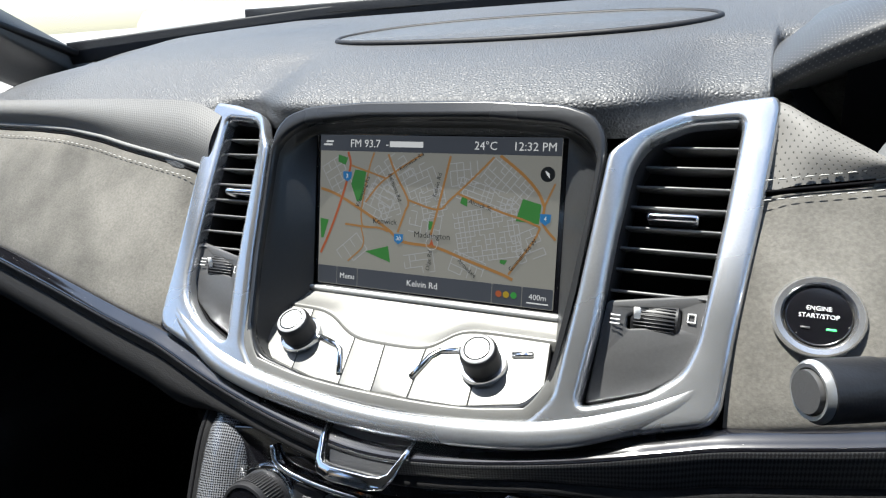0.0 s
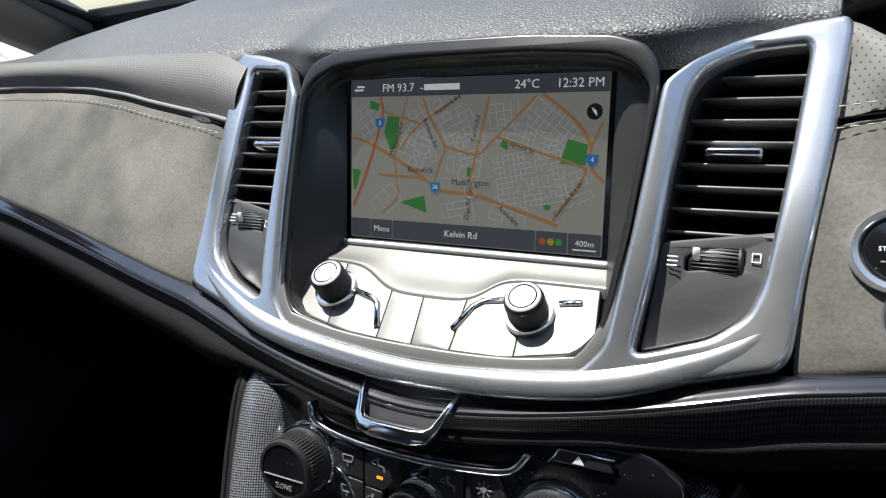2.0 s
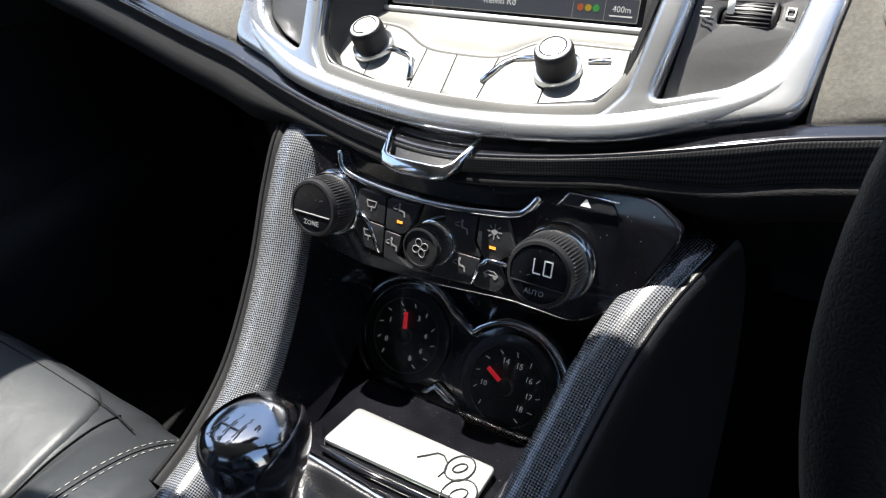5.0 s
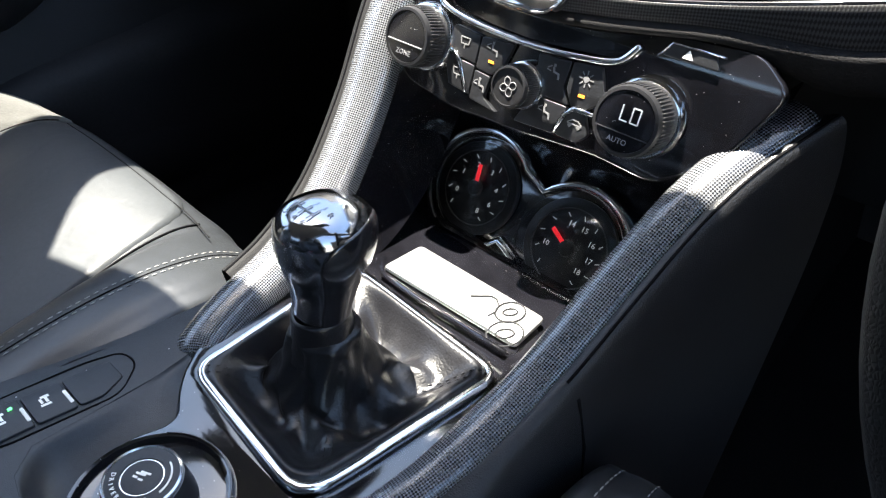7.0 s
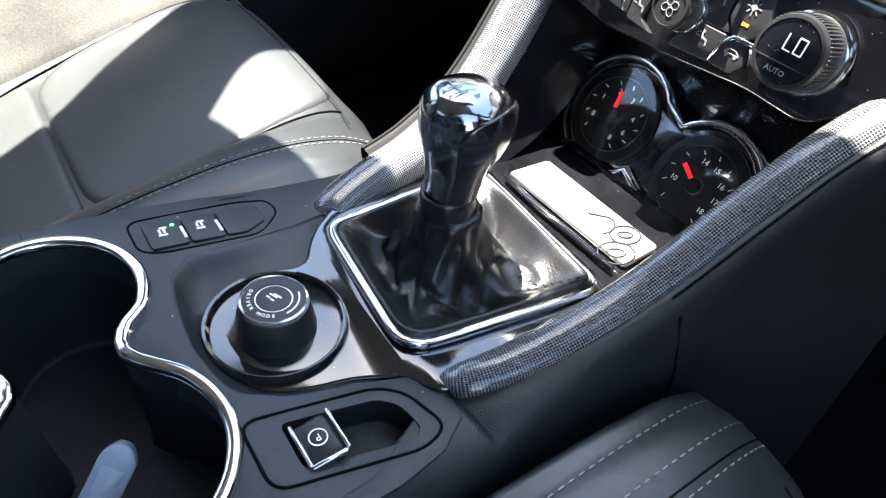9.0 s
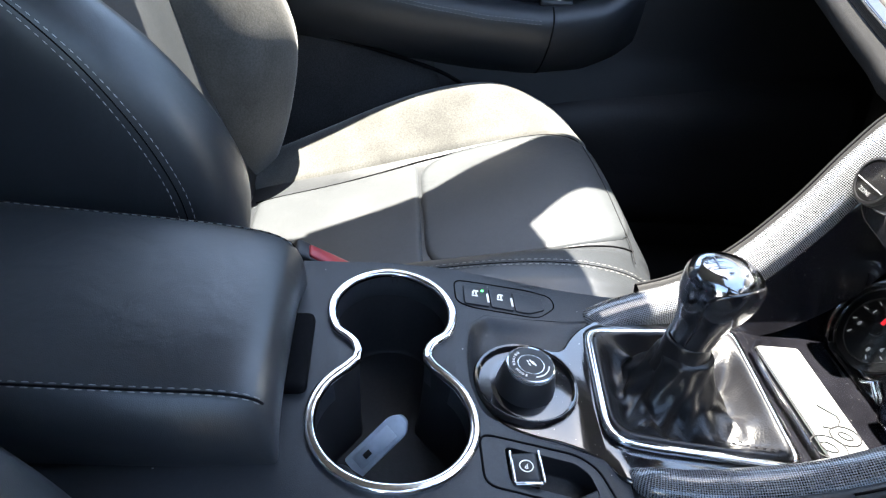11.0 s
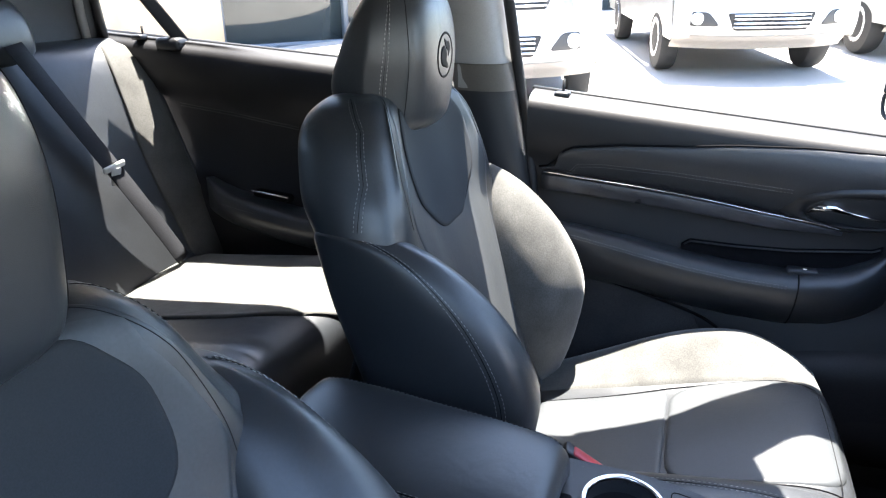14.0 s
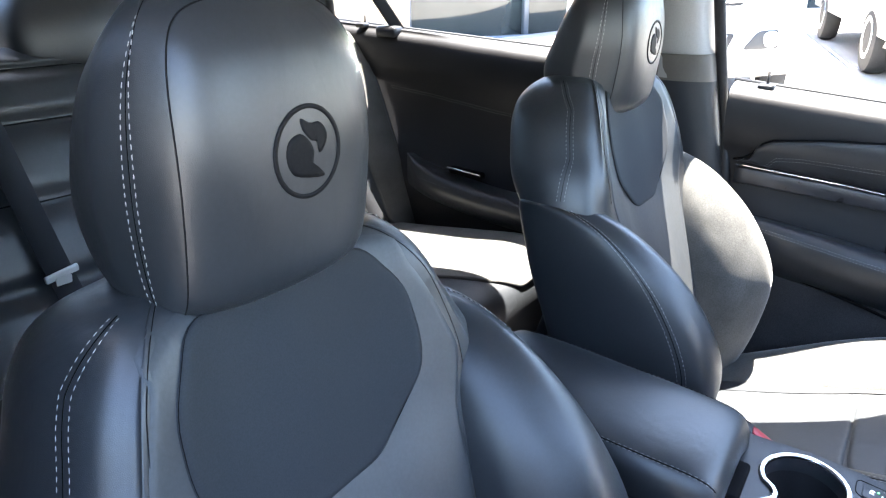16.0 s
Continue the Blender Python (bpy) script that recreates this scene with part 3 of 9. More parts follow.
# door posts between front and rear doors
for side in (-1, 1):
    post = thing("b_pillar", "centre pillar with light grey upper and dark lower trim", "pillar", kind="structure")
    rows = []
    for z, x, y0, y1 in ((0.42, 0.735, -0.70, -0.86), (0.80, 0.730, -0.735, -0.89), (1.14, 0.715, -0.79, -0.905), (1.20, 0.70, -0.80, -0.905)):
        rows.append([(side * (x + 0.02), y0 + 0.01, z), (side * (x - 0.03), y0, z), (side * (x - 0.045), (y0 + y1) / 2, z), (side * (x - 0.03), y1, z), (side * (x + 0.02), y1 - 0.01, z)])
    put("lower_trim", Sheet(rows, 16, 14).mesh("lower_trim"), PLASTIC, post)
    rows = []
    for z, x, y0, y1 in ((1.155, 0.712, -0.795, -0.90), (1.25, 0.685, -0.81, -0.90), (1.42, 0.615, -0.825, -0.90)):
        rows.append([(side * (x + 0.02), y0 + 0.01, z), (side * (x - 0.035), y0, z), (side * (x - 0.05), (y0 + y1) / 2, z), (side * (x - 0.035), y1, z), (side * (x + 0.02), y1 - 0.01, z)])
    put("upper_trim", Sheet(rows, 16, 12).mesh("upper_trim"), GREYTRIM, post)
    # added band that paints shade and reflected sun on the trim's end
    put("trim_foot", Sheet([[(side * (x + 0.02), y0 + 0.012, z), (side * (x - 0.037), y0 + 0.002, z), (side * (x - 0.052), (y0 + y1) / 2, z), (side * (x - 0.037), y1, z)] for z, x, y0, y1 in ((1.150, 0.7135, -0.794, -0.902), (1.175, 0.706, -0.798, -0.902), (1.20, 0.6995, -0.802, -0.902), (1.203, 0.695, -0.803, -0.90))], 14, 10).mesh("trim_foot"), FOOTSHADE, post, "lower end of the pillar trim, its shade and sun painted taupe")
    # rubber seals along the front door's rear edge
    put("door_seal", sweep(spline([(side * 0.725, -0.70, 0.45), (side * 0.725, -0.74, 0.9), (side * 0.72, -0.778, 1.15), (side * 0.63, -0.80, 1.42)], 20), circle(0.011, 8)), DARK, post)
    put("door_seal", sweep(spline([(side * 0.735, -0.87, 0.45), (side * 0.73, -0.90, 0.9), (side * 0.72, -0.915, 1.15), (side * 0.63, -0.915, 1.42)], 20), circle(0.011, 8)), DARK, post)

# windscreen and rear window
ws = Sheet([[(-0.69, 0.30, 1.155), (-0.35, 0.52, 1.178), (0, 0.60, 1.182), (0.35, 0.52, 1.178), (0.69, 0.30, 1.155)],
            [(-0.655, 0.00, 1.28), (-0.33, 0.13, 1.31), (0, 0.17, 1.32), (0.33, 0.13, 1.31), (0.655, 0.00, 1.28)],
            [(-0.59, -0.36, 1.435), (-0.30, -0.28, 1.455), (0, -0.25, 1.468), (0.30, -0.28, 1.455), (0.59, -0.36, 1.435)]], 24, 16)
wsc = thing("windscreen", "clear curved windscreen with a black edge", "windscreen", kind="structure")
p = put("pane", ws.mesh("pane"), GLASS, wsc)
p.visible_shadow = False
put("black_edge", sweep([ws.at(k / 40, 0.0) for k in range(41)], fillet([(-0.004, -0.016), (0.004, -0.016), (0.004, 0.014), (-0.004, 0.014)], 0.003, 2)), DARK, wsc)
for uu in (0.0, 1.0):
    put("black_edge", sweep([ws.at(uu, k / 20) for k in range(21)], fillet([(-0.016, -0.004), (0.016, -0.004), (0.016, 0.004), (-0.016, 0.004)], 0.003, 2)), DARK, wsc)
rw = Sheet([[(-0.27, -2.45, 1.215), (0, -2.50, 1.225), (0.27, -2.45, 1.215)], [(-0.29, -2.15, 1.338), (0, -2.19, 1.348), (0.29, -2.15, 1.338)], [(-0.305, -2.00, 1.401), (0, -2.03, 1.412), (0.305, -2.00, 1.401)], [(-0.33, -1.800, 1.476), (0, -1.822, 1.500), (0.33, -1.800, 1.476)]], 16, 16)
rwt = thing("rear_window", "sloping rear window", "window", kind="structure")
# tint added here to cut the light that reaches the bench
put("pane", rw.mesh("pane"), TINT, rwt, "rear glass, tinted to dim the bench")
tagged(put("parcel_shelf", Sheet([[(-0.66, -1.86, 1.20), (0, -1.90, 1.21), (0.66, -1.86, 1.20)], [(-0.60, -2.46, 1.18), (0, -2.52, 1.19), (0.60, -2.46, 1.18)]], 16, 8).mesh("shelf", thick=0.02), PLASTIC),
       "black carpeted shelf behind the rear seat", "shelf", kind="structure")
# plain wall for the unseen driver's-side rear door, roof-high to cut light
tagged(put("wall_side", Sheet([[(0.76, y, 0.40), (0.75, y, 0.80), (0.75, y, 1.20), (0.62, y, 1.44)] for y in (-1.92, -1.4, -0.90)], 14, 6).mesh("side", thick=0.03), PLASTIC), "plain black wall for the far rear door, added to cut light", "wall", kind="structure")
for side in (-1, 1):
    tagged(put("door_sill", moved(block(0.10, 2.2, 0.09, 0.015), pose(side * 0.735, -0.70, 0.42)), DARK), "black plastic step along the door opening", "sill", kind="structure")

# unseen rear-view mirror on its stem, and a pod added to shade the console
mir = thing("rear_view_mirror", "black rear-view mirror hanging from the windscreen", "mirror")
mm = pose(0.022, -0.195, 1.362, 14, 0, 18)
put("housing", moved(block(0.235, 0.045, 0.075, 0.016, 3), mm), PLASTIC, mir, "black housing")
put("glass", moved(block(0.220, 0.004, 0.062, 0.0015, 2), mm @ pose(0, -0.0225, 0)), CHROME, mir, "mirror glass")
put("stem", sweep([(0.0, -0.195, 1.365), (0.02, -0.185, 1.385), (0.03, -0.170, 1.400)], circle(0.011, 10)), PLASTIC, mir)
put("pod", moved(block(0.185, 0.172, 0.035, 0.014, 3), pose(0.032, -0.201, 1.4072, -22)), PLASTIC, mir, "black pod added to shade the console")
# wipers resting on the foot of the windscreen
for pts in ([(-0.50, 0.425), (-0.20, 0.545), (0.06, 0.585)], [(0.02, 0.60), (0.28, 0.545), (0.52, 0.42)]):
    wp = thing("wiper", "black wiper blade resting on the windscreen", "wiper", "wipers")
    put("blade", sweep(spline([(x, y + 0.03, 1.187) for x, y in pts], 16), fillet([(-0.006, -0.006), (0.006, -0.006), (0.003, 0.008), (-0.003, 0.008)], 0.002, 2)), DARK, wp)
    put("arm", sweep(spline([(pts[1][0], pts[1][1] + 0.035, 1.208), (pts[2][0] * 0.6, pts[2][1] + 0.05, 1.206), (pts[2][0], pts[2][1] + 0.06, 1.185)], 10), circle(0.005, 8)), DARK, wp)
# plain wall for the unseen open driver's-side front door, added to cut side light
tagged(put("wall_side", moved(block(0.06, 0.95, 0.82, 0.02), pose(0.90, -0.13, 0.76, 0, 0, 14)), PLASTIC), "plain black wall for the open front door, added to cut side light", "wall", kind="structure")
for side in (-1, 1):
    tagged(put("wall_side", moved(block(0.03, 0.50, 0.74, 0.01), pose(side * 0.755, 0.53, 0.75)), CARPET), "dark carpeted kick panel beside the footwell", "wall", kind="structure")
# black seal along the rear pillar's edge
for side in (-1, 1):
    tagged(put("seal", sweep(spline([(side * 0.612, -1.725, 1.43), (side * 0.682, -1.792, 1.31), (side * 0.738, -1.838, 1.205)], 16), circle(0.011, 8)), DARK), "black rubber seal along the rear pillar", "seal", kind="structure")

# ---- dashboard ----
def fac(u, v, d=0.0):
    """The centre panel's plane: u across, v up it, d out of it; the middle swells towards the seats."""
    s = min(max((0.160 - abs(u)) / 0.045, 0.0), 1.0)
    s = s * s * (3 - 2 * s)
    return (u, -0.079 + 0.634 * v - 0.773 * d - 0.15 * max(v, 0) * s, 0.95 + 0.773 * v + 0.634 * d)


V_UP = lambda x: lerp(abs(x), [0.19, 0.212, 0.25, 0.288, 0.32, 0.367, 0.42, 0.474, 0.60, 0.73], [0.158, 0.163, 0.170, 0.177, 0.184, 0.191, 0.194, 0.195, 0.190, 0.180])
V_LOW = lambda x: lerp(abs(x), [0.0, 0.05, 0.10, 0.15, 0.187, 0.245, 0.32, 0.405, 0.50, 0.60, 0.73], [-0.006, 0.0, 0.010, 0.024, 0.035, 0.047, 0.064, 0.082, 0.098, 0.110, 0.115])


def sweepback(x):
    """The dashboard's face runs forward towards the doors."""
    a = max(abs(x) - 0.42, 0)
    return 0.9 * a * a


def face(x, v, d=0.0):
    a = fac(x, v, d)
    return (a[0], a[1] + sweepback(x), a[2])


dash = thing("dashboard", "black soft-touch dashboard with grey suede panels and stitched seams", "dashboard")
DX = [-0.73, -0.64, -0.56, -0.474, -0.42, -0.367, -0.32, -0.288, -0.25, -0.212, -0.19, -0.16, -0.13, -0.105, -0.05, 0.0, 0.05, 0.105, 0.13, 0.16, 0.19, 0.197, 0.204, 0.240, 0.288, 0.33, 0.40, 0.50, 0.56, 0.60, 0.73]
rows = []
for x in DX:
    a, s = abs(x), sweepback(x)
    far = 0.60 - 0.75 * x * x
    drop = 0.11 * max(a - 0.42, 0)
    if a < 0.2:
        st = [fac(x, 0.205, -0.012), fac(x, 0.214, -0.002)]
        e = fac(x, 0.222, 0.001)
        st += [(x, e[1] + 0.004, e[2] + 0.004)]
        y1 = e[1] + 0.05
        st += [(x, y1, 1.142)]
    else:
        st = [face(x, V_UP(x) - 0.002, 0.003), face(x, 0.5 * (V_UP(x) + 0.222), 0.010), face(x, 0.221, 0.006)]
        st += [(x, face(x, 0.222)[1] + 0.045, 1.143 - drop)]
        if 0.200 < x < 0.58:   # open under the instrument hood
            st = [(x, 0.125, 1.06), (x, 0.128, 1.09), (x, 0.130, 1.115), (x, 0.135, 1.135)]
    st += [(x, 0.15 + s, 1.153 - drop), (x, 0.27 + 0.6 * s, 1.165 - drop), (x, max(0.45, 0.27 + 0.6 * s + 0.04) if far > 0.46 else 0.27 + 0.6 * s + 0.05, 1.173 - drop), (x, max(far, 0.33 + 0.6 * s), 1.160 - drop), (x, 0.74, 1.06)]
    rows.append(st)
pad = Sheet(rows, 40, 120)
put("upper_pad", pad.mesh("upper_pad", flip=True), DASH, dash, "grained black soft dash top")

# suede panels, passenger side and the piece beside the start button
for xa, xb, nm in ((-0.73, -0.192, "suede_panel"), (0.188, 0.275, "suede_panel")):
    rws = []
    for k in range(13):
        x = xa + (xb - xa) * (1 - (1 - k / 12) ** 2 if xa < 0 else (k / 12) ** 2)
        lo, hi = V_LOW(x) + 0.002, V_UP(x)
        if xa > 0:
            hi = 0.1575 + (x - 0.192) * 0.16
        e = lerp(abs(x), [0.188, 0.200, 0.212], [-0.004, -0.002, 0.0])
        rws.append([face(x, lo - 0.006, -0.004 + e), face(x, lo, 0.002 + e), face(x, lo + (hi - lo) * 0.3, 0.006 + e), face(x, lo + (hi - lo) * 0.7, 0.006 + e), face(x, hi - 0.003, 0.003 + e), face(x, hi + 0.002, -0.004 + e)])
    sh = Sheet(rws, 16, 50)
    put(nm, sh.mesh(nm, flip=True), SUEDE, dash, "grey suede panel")
    if xa < 0:
        put("stitching", stitches([face(x, V_UP(x) - 0.011, 0.0060) for x in np.linspace(-0.72, -0.198, 95)]), THREAD, dash, "pale thread")
        put("piping", sweep([face(x, V_UP(x) + 0.001, 0.004) for x in np.linspace(-0.73, -0.192, 60)], circle(0.0021, 8)), DIMTHREAD, dash, "pale corded piping")
        put("seam", sweep([face(x, V_UP(x) - 0.003, 0.0025) for x in np.linspace(-0.73, -0.20, 60)], circle(0.0014, 6)), SEAM_SHADE, dash)
# perforated wedge by the instrument hood
WL = lambda x: 0.161 + (x - 0.192) * 0.16
wedge = Sheet([[face(x, WL(x), lerp(x, [0.194, 0.212], [-0.002, 0.004])), face(x, WL(x) * 0.5 + 0.5 * lerp(x, [0.194, 0.206, 0.262], [0.217, 0.212, 0.1735]), lerp(x, [0.194, 0.204, 0.216], [0.000, 0.004, 0.010])), face(x, lerp(x, [0.194, 0.206, 0.262], [0.217, 0.212, 0.1735]), 0.004), face(x, lerp(x, [0.194, 0.206, 0.262], [0.219, 0.214, 0.1755]), -0.03)] for x in np.linspace(0.194, 0.262, 12)], 14, 24)
put("perforated_wedge", uv_sheet(wedge, wedge.mesh("wedge", flip=True)), WEDGE, dash, "perforated grey leather wedge")
for dv, d in ((0.0035, 0.0065), (-0.0075, 0.0055)):
    put("stitching", stitches([face(x, WL(x) + dv, d) for x in np.linspace(0.197, 0.258, 14)], dash=0.0042, gap=0.0022, r=0.00042), THREAD, dash)
put("seam", sweep([face(x, WL(x) - 0.002, 0.004) for x in np.linspace(0.193, 0.264, 14)], circle(0.0008, 6)), SEAM_SHADE, dash)

# gloss line, woven strip and pad below the panels
for nm, d0, d1, v0, v1, mt, lab in (("gloss_strip", 0.000, 0.006, -0.002, -0.012, GLOSS, "gloss black strip"), ("woven_strip", 0.0050, -0.0005, -0.012, -0.0190, WOVEN, "dark two-tone woven strip"),
                                    ):
    rws = []
    for x in np.linspace(-0.73, 0.73, 60):
        c = V_LOW(x)
        k = min(max((x - 0.10) / 0.06, 0), 1) if nm == "woven_strip" else 0   # deeper on the driver's side
        w1, e1 = v1 - 0.0085 * k, d1 - 0.0072 * k
        rws.append([face(x, c + v0 + 0.004, d0 - 0.006), face(x, c + v0, d0 + 0.001), face(x, c + v0 * 0.5 + w1 * 0.5, (d0 + e1) / 2 + 0.001), face(x, c + w1, e1), face(x, c + w1 - 0.003, e1 - 0.008)])
    strip = Sheet(rws, 12, 160)
    put(nm, uv_sheet(strip, strip.mesh(nm)), mt, dash, lab)
rws = []
for x in np.linspace(-0.73, 0.73, 50):
    c = V_LOW(x)
    a = min(max((abs(x) - 0.10) / 0.06, 0), 1)
    k = min(max((x - 0.10) / 0.06, 0), 1)
    p0, p1 = face(x, c - 0.0185 - 0.0085 * k, -0.0015 - 0.0072 * k), face(x, c - 0.0255 - 0.0090 * a, -0.0035 - 0.0060 * k)
    rws.append([p0, (x, p1[1] + 0.000, p1[2]), (x, p1[1] + 0.016 - 0.006 * a, p1[2] - 0.004 - 0.014 * a), (x, p1[1] + 0.04 + 0.02 * a, p1[2] - 0.010 - 0.020 * a), (x, p1[1] + 0.07 + 0.13 * a, p1[2] - 0.05 - 0.02 * a), (x, 0.20 + 0.2 * a, 0.80 - 0.05 * a), (x, 0.45, 0.60)])
put("lower_pad", Sheet(rws, 24, 100).mesh("lower_pad"), BLACKPAD, dash, "black lower dash pad")
# speaker grille in the dash top
def on_top(x, y):
    z = lerp(y, [0.10, 0.15, 0.27, 0.45], [1.146, 1.153, 1.165, 1.173])
    return z


gr = [(-0.155, 0.168), (-0.10, 0.150), (0.0, 0.142), (0.10, 0.150), (0.150, 0.175), (0.158, 0.205), (0.12, 0.235), (0.05, 0.250), (-0.05, 0.250), (-0.12, 0.232), (-0.16, 0.198)]
gro = [tuple(q) for q in spline(gr, 48, True)]
put("grille_rim", sweep([(x, y, on_top(x, y) + 0.001) for x, y in gro], circle(0.0028, 8), closed=True), DARK, dash)
put("speaker_grille", uv_flat(plate([gro], 0.004, 0.0008, lambda u, v, d: (u, v, on_top(u, v) + 0.0022 + d))), PERF, dash, "fine black perforated speaker grille")
# ribbed band between the piping and the dash top
rws = []
for x in np.linspace(-0.73, -0.190, 24):
    hi = lerp(abs(x), [0.19, 0.205, 0.23, 0.30, 0.73], [0.203, 0.211, 0.216, 0.2185, 0.2185])
    lo = V_UP(x) + 0.002
    e = lerp(abs(x), [0.190, 0.203, 0.222], [0.80, 0.95, 1.0])
    rws.append([face(x, lo, 0.0050 * e), face(x, lo * 0.7 + hi * 0.3, 0.0128 * e), face(x, lo * 0.4 + hi * 0.6, 0.0142 * e), face(x, hi, 0.0108 * e)])
band = Sheet(rws, 14, 50)
put("ribbed_band", uv_sheet(band, band.mesh("ribbed_band", flip=True)), BAND, dash, "finely dotted grey leather band")

# ---- centre panel with screen and vents ----
fascia = thing("centre_fascia", "satin silver centre panel with screen and air vents", "fascia")
half = [(0.0, -0.005), (0.05, 0.0), (0.10, 0.010), (0.15, 0.024), (0.182, 0.034), (0.187, 0.042), (0.190, 0.08), (0.197, 0.142), (0.203, 0.210), (0.200, 0.217), (0.179, 0.214), (0.149, 0.206), (0.130, 0.196)]
rim = half[:-1] + [(0.131, 0.199), (0.118, 0.188), (0.111, 0.10), (0.104, 0.037), (0.093, 0.022), (0.05, 0.014), (0.0, 0.0125),
                   (-0.05, 0.014), (-0.093, 0.022), (-0.104, 0.037), (-0.111, 0.10), (-0.118, 0.188), (-0.131, 0.199)] + [(-u, v) for u, v in half[-2:0:-1]]
VENT = [(0.131, 0.178), (0.137, 0.191), (0.159, 0.199), (0.182, 0.201), (0.184, 0.197), (0.1795, 0.141), (0.1755, 0.103), (0.1725, 0.075), (0.167, 0.058), (0.152, 0.045), (0.118, 0.035), (0.120, 0.05), (0.124, 0.083), (0.127, 0.137)]
vr = fillet(VENT, 0.006, 4)
vl = [(-u, v) for u, v in vr][::-1]


def dense(ol, step=0.008):
    out = []
    for i, a in enumerate(ol):
        b = ol[(i + 1) % len(ol)]
        n = max(1, int(math.dist(a, b) / step))
        out += [(a[0] + (b[0] - a[0]) * k / n, a[1] + (b[1] - a[1]) * k / n) for k in range(n)]
    return out


put("silver_frame", plate([dense(fillet(rim, 0.005, 3)), dense(vr), dense(vl)], 0.015, 0.0042, lambda u, v, d: fac(u, v, d + 0.008), res=4, fine=0.011), SILVER, fascia, "broad satin silver surround")
ring_out = [(0.1165, 0.186), (0.115, 0.200), (0.108, 0.212), (0.090, 0.219), (0.042, 0.2225), (-0.042, 0.2225), (-0.090, 0.219), (-0.108, 0.212), (-0.115, 0.200), (-0.1165, 0.186), (-0.1098, 0.10), (-0.1030, 0.038), (-0.092, 0.0225), (-0.05, 0.0145), (0, 0.013), (0.05, 0.0145), (0.092, 0.0225), (0.1030, 0.038), (0.1098, 0.10)]
ring_in = [(0.112, 0.186), (0.104, 0.198), (0.090, 0.206), (0.042, 0.210), (-0.042, 0.210), (-0.090, 0.206), (-0.104, 0.198), (-0.112, 0.186), (-0.107, 0.10), (-0.100, 0.045), (-0.089, 0.031), (-0.05, 0.0225), (0, 0.0205), (0.05, 0.0225), (0.089, 0.031), (0.100, 0.045), (0.107, 0.10)]
put("screen_surround", plate([dense(fillet(ring_out, 0.006, 3)), dense(fillet(ring_in, 0.006, 3))], 0.012, 0.003, lambda u, v, d: fac(u, v, d + 0.006), res=3), SHROUD, fascia, "dark satin screen surround")


def scr(u, v, d=0.0):
    """The screen's own plane: v up from its lower edge, d towards the seats."""
    return (u, 0.274 * v - 0.962 * d, 1.0 + 0.962 * v + 0.274 * d)


# recess from the surround back to the glass
ro = dense(fillet(ring_in, 0.006, 3), 0.006)
box = dense(fillet([(0.0905, 0.112), (-0.0905, 0.112), (-0.0905, -0.006), (0.0905, -0.006)], 0.006, 3), 0.004)


def by_angle(ol, c, n):
    p = np.array(ol)
    a = np.unwrap(np.arctan2(p[:, 1] - c[1], p[:, 0] - c[0]))
    if a[-1] < a[0]:
        p, a = p[::-1], a[::-1]
    order = np.argsort(np.mod(a, 2 * math.pi))
    p, a = p[order], np.mod(a, 2 * math.pi)[order]
    t = np.linspace(0, 2 * math.pi, n, endpoint=False)
    return [(float(np.interp(k, a, p[:, 0], period=2 * math.pi)), float(np.interp(k, a, p[:, 1], period=2 * math.pi))) for k in t]


r1 = [fac(u, v, 0.0) for u, v in by_angle(ro, (0, 0.12), 96)]
r2 = [fac(u * 0.985, 0.12 + (v - 0.12) * 0.985, -0.006 if v > 0.06 else -0.020) for u, v in by_angle(ro, (0, 0.12), 96)]
r3 = [scr(u, v if v > 0.02 else v - 0.014, 0.001) for u, v in by_angle(box, (0, 0.053), 96)]
verts = [*r1, *r2, *r3]
put("recess", mesh_of("recess", verts, [(r * 96 + i, r * 96 + (i + 1) % 96, (r + 1) * 96 + (i + 1) % 96, (r + 1) * 96 + i) for r in range(2) for i in range(96)]), RECESS, fascia, "dark grey screen recess")

screen = put("screen", plate([fillet([(-0.0905, -0.0065), (0.0905, -0.0065), (0.0905, 0.112), (-0.0905, 0.112)], 0.004)], 0.004, 0.0006, lambda u, v, d: scr(u, v, d)), GLOSS, fascia, "gloss black screen glass")
put("screen_lip", sweep([scr(u, v, 0.002) for u, v in ((-0.097, 0.004), (-0.095, -0.002), (-0.09, -0.0035), (0, -0.0035), (0.09, -0.0035), (0.095, -0.002), (0.097, 0.004))], circle(0.0022, 8)), BUTTON, fascia)

